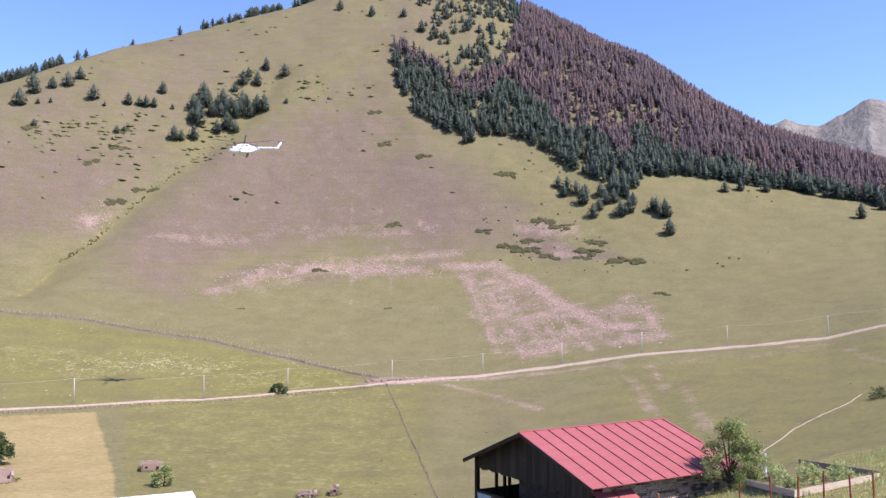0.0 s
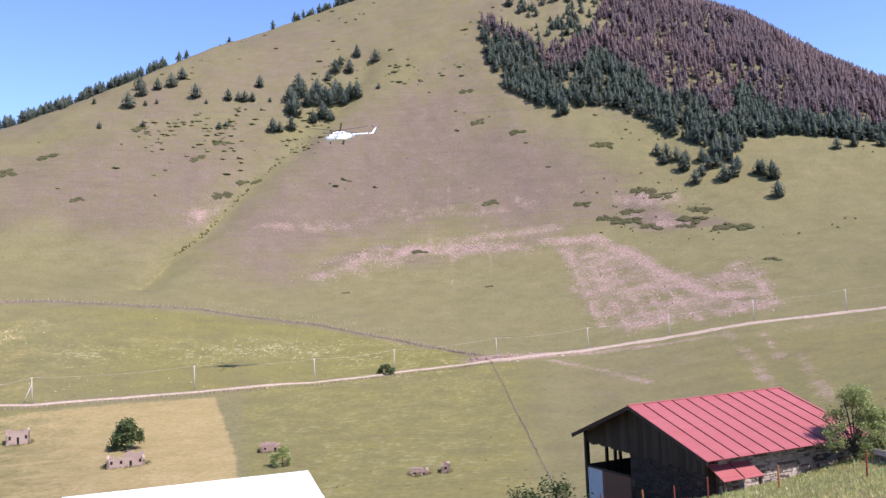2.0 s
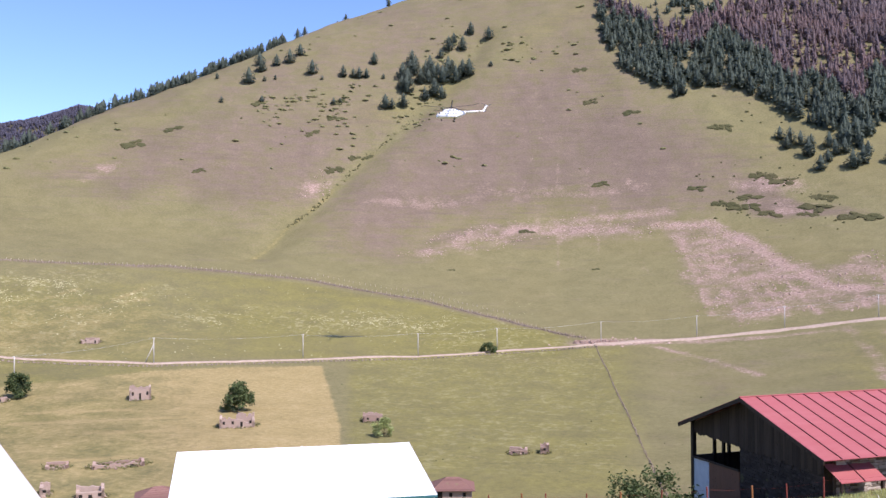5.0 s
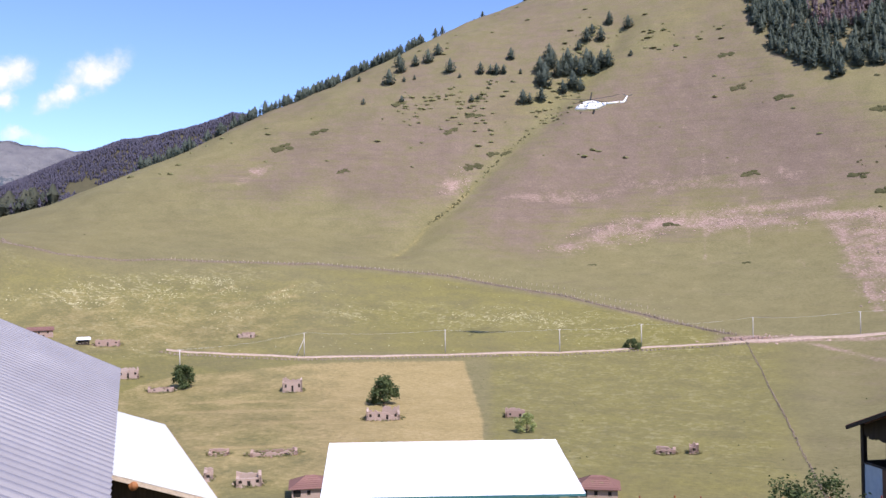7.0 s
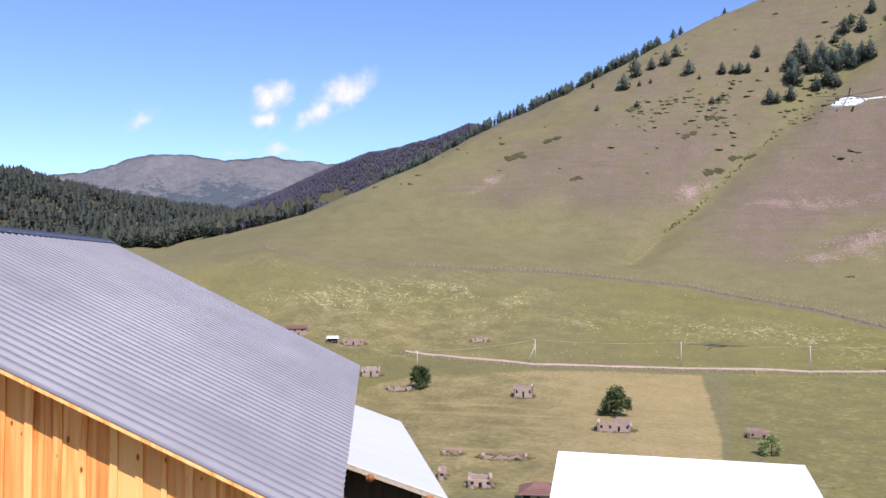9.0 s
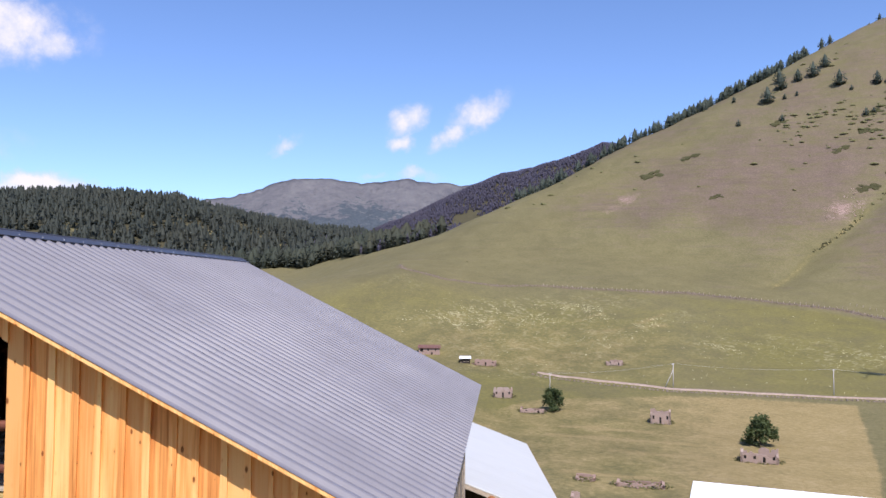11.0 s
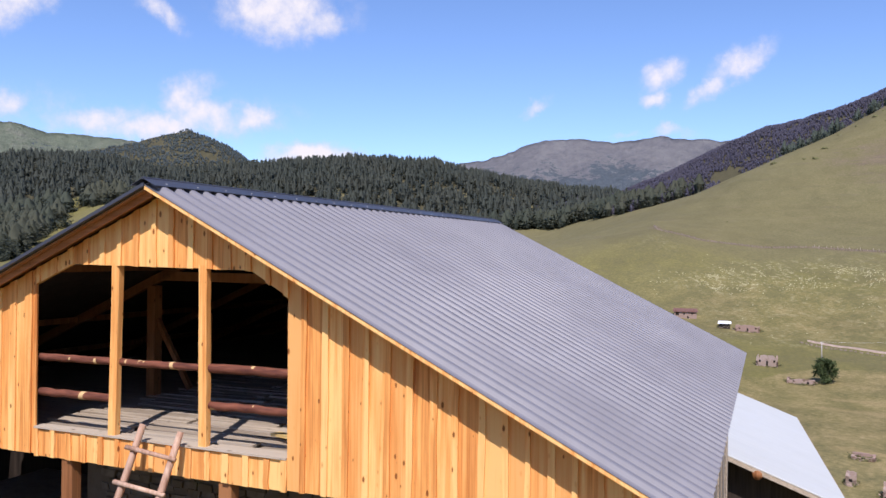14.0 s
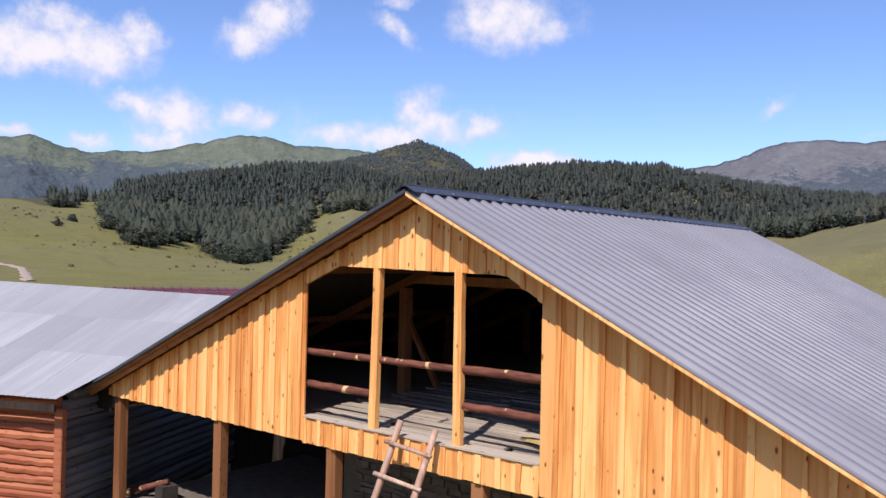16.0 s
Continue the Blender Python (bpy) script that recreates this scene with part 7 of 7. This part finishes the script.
bank = scatter(42000, (-24, 32), (20, 48), lambda x, y, a, q: np.clip(.35 + fbm(x / 3, y / 3, 59), 0, 1), 41)
grass_bank("grass", "tussocky green grass on the near bank", bank, .11, M_GRASS, 6, "grass", 3, .014)
weeds = scatter(420, (-10, 32), (27, 44), lambda x, y, a, q: soft(fbm(x / 2.2, y / 2.2, 65), .56, .72) * (.25 + soft(a, 17, 21)), 43)
grass_bank("weeds", "broad-leaved weeds and nettles along the fence", weeds, .24, M_WEED, 7, "weeds", 9, .03)
dots = scatter(700, (-10, 32), (26, 44), lambda x, y, a, q: np.full_like(x, .6), 45)
grass_bank("daisies", "small white daisies in the near grass", dots, .12, M_DAISY, 8, "flowers", 1, .014)


# ---- fence along the bank ----
def fence_post(x, y, tall, mat, label, wide=.06, lean=0.0):
    z0 = ground_at(x, y)
    bm = bmesh.new()
    tube(bm, [(0, 0, -.3), (lean * .5, 0, tall * .5), (lean, 0, tall)], [wide, wide * .95, wide * .9], 7)
    ob = tagged(part("fence_post", bm, mat, None), label, "fence post", "posts of the fence")
    ob.matrix_basis = pose(x, y, z0)
    return Vector((x + lean, y, z0 + tall))



FENCE = [(-5.6, 31.4), (-4.3, 31.6), (-3.4, 31.7), (-1.9, 31.9), (-.6, 32.0), (.9, 32.0), (2.6, 32.1), (4.2, 32.2), (5.3, 31.6), (6.4, 30.9), (8.6, 29.6), (10.4, 26.4), (11.2, 25.8), (11.8, 25.2), (12.6, 25.2), (13.1, 24.5), (13.4, 23.7), (14.2, 23.8)]
tips = []
for k, (x, y) in enumerate(FENCE):
    red_post = k % 3 != 1
    tips.append(fence_post(x, y, prng.uniform(.72, .92), M_RUST if red_post else M_TIMBER, "thin red-painted iron fence post in the grass" if red_post else "weathered brown wooden fence post in the grass", .03 if red_post else .04, prng.uniform(-.05, .05)))
for a, b in zip(tips, tips[1:]):
    for drop in (.12, .5):
        bm = bmesh.new()
        tube(bm, [a - Vector((0, 0, drop)), a.lerp(b, .5) - Vector((0, 0, drop + .05)), b - Vector((0, 0, drop))], [.0022] * 3, 4)
        tagged(part("fence_wire", bm, M_RUST), "thin slack fence wire between two posts", "wire", "wires of the fence")

# raised garden beds of grey planks with potato plants, and a standpipe
for a, b, deep in (((13.53, 34.42, -2), (12.02, 25.99, -0.61), .5), ((12.02, 25.99, -0.61), (16.11, 28.61, -0.59), .22), ((16.75, 36.81, -1.59), (16.85, 30.03, -0.79), .6)):
    bm = bmesh.new()
    quad_prism(bm, [(a[0], a[1], a[2] - deep), (b[0], b[1], b[2] - deep), b, a], (.03, .05, 0))
    tagged(part("plank_edging", bm, M_GREY_WOOD), "weathered grey plank edging a raised garden bed", "plank", "garden bed planks")
bm = bmesh.new()
quad_prism(bm, [(q[0], q[1], q[2] - .22) for q in ((13.53, 34.42, -2), (12.02, 25.99, -0.61), (16.11, 28.61, -0.59), (16.75, 36.81, -1.59))], (0, 0, -1.6))
tagged(part("garden_soil", bm, M_LAND), "earth filling of the raised garden bed", "soil", kind="structure")
potato = leafy(11, .5, 1.0, 700, .05, M_WEED, .1, .3, clumps=16, low=.1)
for k, (u, v) in enumerate(((.15, .3), (.3, .7), (.5, .35), (.45, .85), (.7, .6), (.85, .3), (.65, .12))):
    near, far = Vector((12.02, 25.99, -0.61)).lerp(Vector((16.11, 28.61, -0.59)), u), Vector((13.53, 34.42, -2)).lerp(Vector((16.75, 36.81, -1.59)), u)
    at = near.lerp(far, v)
    ob = thing("plant", "leafy green potato plant in the raised bed", "plant", Matrix.LocRotScale((at.x, at.y, at.z - .24), Euler((0, 0, k * 1.7)), (1, 1, 1)), "plants in the bed")
    shared("stem", potato[0], M_TRUNK, ob)
    shared("leaves", potato[1], M_WEED, ob)
PIPE_TOP = Vector((15.1, 36.39, -1.25))
foot = ground_at(PIPE_TOP.x, PIPE_TOP.y) - .2
bm = bmesh.new()
tube(bm, [(0, 0, foot - PIPE_TOP.z), (0, 0, -.5), (0, 0, 0)], [.06, .06, .06], 10)
pipe = tagged(part("water_pipe", bm, M_WHITE), "white and blue standpipe in the grass", "pipe")
pipe.matrix_basis = Matrix.Translation(PIPE_TOP)
bm = bmesh.new()
tube(bm, [(-.06, -.02, -.95), (-.06, -.02, -.03)], [.03, .03], 6)
part("blue_stripe", bm, M_BLUE, pipe, "pale blue painted stripe")
# ---- the helicopter, hovering along the valley: x forward, z up ----
HELI = pose(-70.0, 291.2, 60.4, 0, 2, 197)
heli = thing("helicopter", "white transport helicopter flying low with dark rotor blades", "helicopter", HELI)


def lofted(bm, sections, n=16):
    """A skin through upright oval sections: x, centre height, half width, half height, squareness."""
    rings = []
    for x, z, hw, hh, sq in sections:
        ring = []
        for j in range(n):
            a = 2 * math.pi * j / n
            c, s = math.cos(a), math.sin(a)
            ring.append(bm.verts.new((x, hw * math.copysign(abs(c) ** sq, c), z + hh * math.copysign(abs(s) ** sq, s))))
        rings.append(ring)
    for a, b in zip(rings, rings[1:]):
        for j in range(n):
            bm.faces.new((a[j], a[(j + 1) % n], b[(j + 1) % n], b[j]))
    bm.faces.new(rings[0][::-1])
    bm.faces.new(rings[-1])
    bmesh.ops.recalc_face_normals(bm, faces=bm.faces[:])


bm = bmesh.new()
lofted(bm, [(5.6, -.35, .25, .25, 1), (5.35, -.3, .75, .7, .9), (4.7, -.15, 1.1, 1.0, .8), (3.8, 0, 1.23, 1.2, .75), (2.0, 0, 1.25, 1.25, .7), (-1.6, 0, 1.25, 1.25, .7), (-3.0, .15, 1.15, 1.1, .75), (-4.4, .55, .75, .72, .85), (-5.2, .8, .5, .52, .95)])
body = part("fuselage", bm, M_WHITE, heli, "", True)
bm = bmesh.new()
lofted(bm, [(-4.8, .85, .45, .45, 1), (-8.0, .98, .36, .36, 1), (-11.6, 1.1, .24, .26, 1)], 12)
part("tail_boom", bm, M_WHITE, heli, "", True)
bm = bmesh.new()
quad_prism(bm, [(-11.0, -.09, .95), (-12.0, -.09, .9), (-13.3, -.09, 3.1), (-12.6, -.09, 3.15), (-11.3, -.09, 1.3)], (0, .18, 0))
part("tail_fin", bm, M_WHITE, heli)
bm = bmesh.new()
quad_prism(bm, [(-10.4, -1.3, 1.1), (-9.9, -1.3, 1.1), (-9.9, 1.3, 1.1), (-10.5, 1.3, 1.1)], (0, 0, .07))
part("stabiliser", bm, M_WHITE, heli)
bm = bmesh.new()
lofted(bm, [(3.3, 1.35, .3, .2, 1), (2.7, 1.55, .62, .42, .85), (1.0, 1.7, .72, .55, .8), (-1.2, 1.7, .7, .52, .8), (-2.6, 1.45, .5, .4, .9), (-3.6, 1.2, .25, .2, 1)], 14)
part("engine_housing", bm, M_WHITE, heli, "", True)
for s in (-1, 1):
    bm = bmesh.new()
    tube(bm, [(3.25, s * .42, 1.5), (2.9, s * .42, 1.55)], [.30, .34], 12)
    part("engine_intake", bm, M_ROTOR, heli, "dark engine intake", True)
    bm = bmesh.new()
    tube(bm, [(-.6, s * .66, 1.75), (-.75, s * .92, 1.72)], [.2, .22], 10)
    part("exhaust", bm, M_ROTOR, heli, "", True)
    bm = bmesh.new()
    lofted(bm, [(1.6, -.75, .2, .2, 1), (1.2, -.75, .38, .4, 1), (-1.6, -.75, .38, .4, 1), (-2.0, -.75, .2, .2, 1)], 12)
    for v in bm.verts:
        v.co.y += s * 1.45
    part("fuel_tank", bm, M_WHITE, heli, "", True)
    for k in range(5):
        bm = bmesh.new()
        bmesh.ops.create_cone(bm, cap_ends=True, segments=14, radius1=.2, radius2=.2, depth=.05, matrix=Matrix.Translation((2.2 - k * .95, s * 1.25, .35)) @ Euler((math.pi / 2, 0, 0)).to_matrix().to_4x4())
        part("cabin_window", bm, M_WINDOW, body)
    bm = bmesh.new()
    quad_prism(bm, [(4.95, s * .85, .25), (4.1, s * 1.17, .3), (4.1, s * 1.12, .85), (4.6, s * .85, .8)], (0, s * .04, 0))
    part("cockpit_window", bm, M_WINDOW, body)
    bm = bmesh.new()
    tube(bm, [(-.9, s * .9, -1.0), (-.9, s * 1.9, -1.75)], [.07, .06], 6)
    leg = part("landing_leg", bm, M_WHITE, heli)
    bm = bmesh.new()
    tube(bm, [(-.9, s * 1.95, -1.8), (-.9, s * 2.25, -1.8)], [.42, .42], 14)
    part("wheel", bm, M_RUBBER, leg, "black tyre")
bm = bmesh.new()
quad_prism(bm, [(5.42, -.5, .1), (5.42, .5, .1), (4.85, .62, .72), (4.85, -.62, .72)], (.06, 0, .05))
part("windscreen", bm, M_WINDOW, body)
bm = bmesh.new()
tube(bm, [(3.6, 0, -1.1), (3.7, 0, -1.7)], [.07, .06], 6)
leg = part("nose_leg", bm, M_WHITE, heli)
for s in (-1, 1):
    bm = bmesh.new()
    tube(bm, [(3.7, s * .08, -1.78), (3.7, s * .26, -1.78)], [.28, .28], 12)
    part("wheel", bm, M_RUBBER, leg, "black tyre")
bm = bmesh.new()
tube(bm, [(0, 0, 2.1), (0, 0, 2.75)], [.25, .18], 10)
tube(bm, [(0, 0, 2.6), (0, 0, 2.85)], [.5, .35], 10)
hub = part("rotor_hub", bm, M_ROTOR, heli, "dark grey rotor hub")
for k in range(5):
    a = radians(17 + 72 * k)
    c, s = math.cos(a), math.sin(a)
    bm = bmesh.new()
    pts = []
    for q, dz in ((.4, 0), (4, .02), (8, .2), (10.4, .45)):
        pts.append((q, dz))
    for (q0, z0), (q1, z1) in zip(pts, pts[1:]):
        quad_prism(bm, [(q0 * c - .24 * s, q0 * s + .24 * c, 2.72 + z0), (q0 * c + .24 * s, q0 * s - .24 * c, 2.72 + z0), (q1 * c + .24 * s, q1 * s - .24 * c, 2.72 + z1), (q1 * c - .24 * s, q1 * s + .24 * c, 2.72 + z1)], (0, 0, .05))
    part("rotor_blade", bm, M_ROTOR, hub)
bm = bmesh.new()
tube(bm, [(-12.9, -.1, 2.9), (-12.9, -.4, 2.9)], [.15, .12], 8)
tail_hub = part("tail_rotor_hub", bm, M_ROTOR, heli)
for k in range(3):
    a = radians(40 + 120 * k)
    c, s = math.cos(a), math.sin(a)
    bm = bmesh.new()
    quad_prism(bm, [(-12.9 + .1 * c - .12 * s, -.38, 2.9 + .1 * s + .12 * c), (-12.9 + .1 * c + .12 * s, -.38, 2.9 + .1 * s - .12 * c), (-12.9 + 1.9 * c + .12 * s, -.38, 2.9 + 1.9 * s - .12 * c), (-12.9 + 1.9 * c - .12 * s, -.38, 2.9 + 1.9 * s + .12 * c)], (0, -.03, 0))
    part("tail_rotor_blade", bm, M_ROTOR, tail_hub)
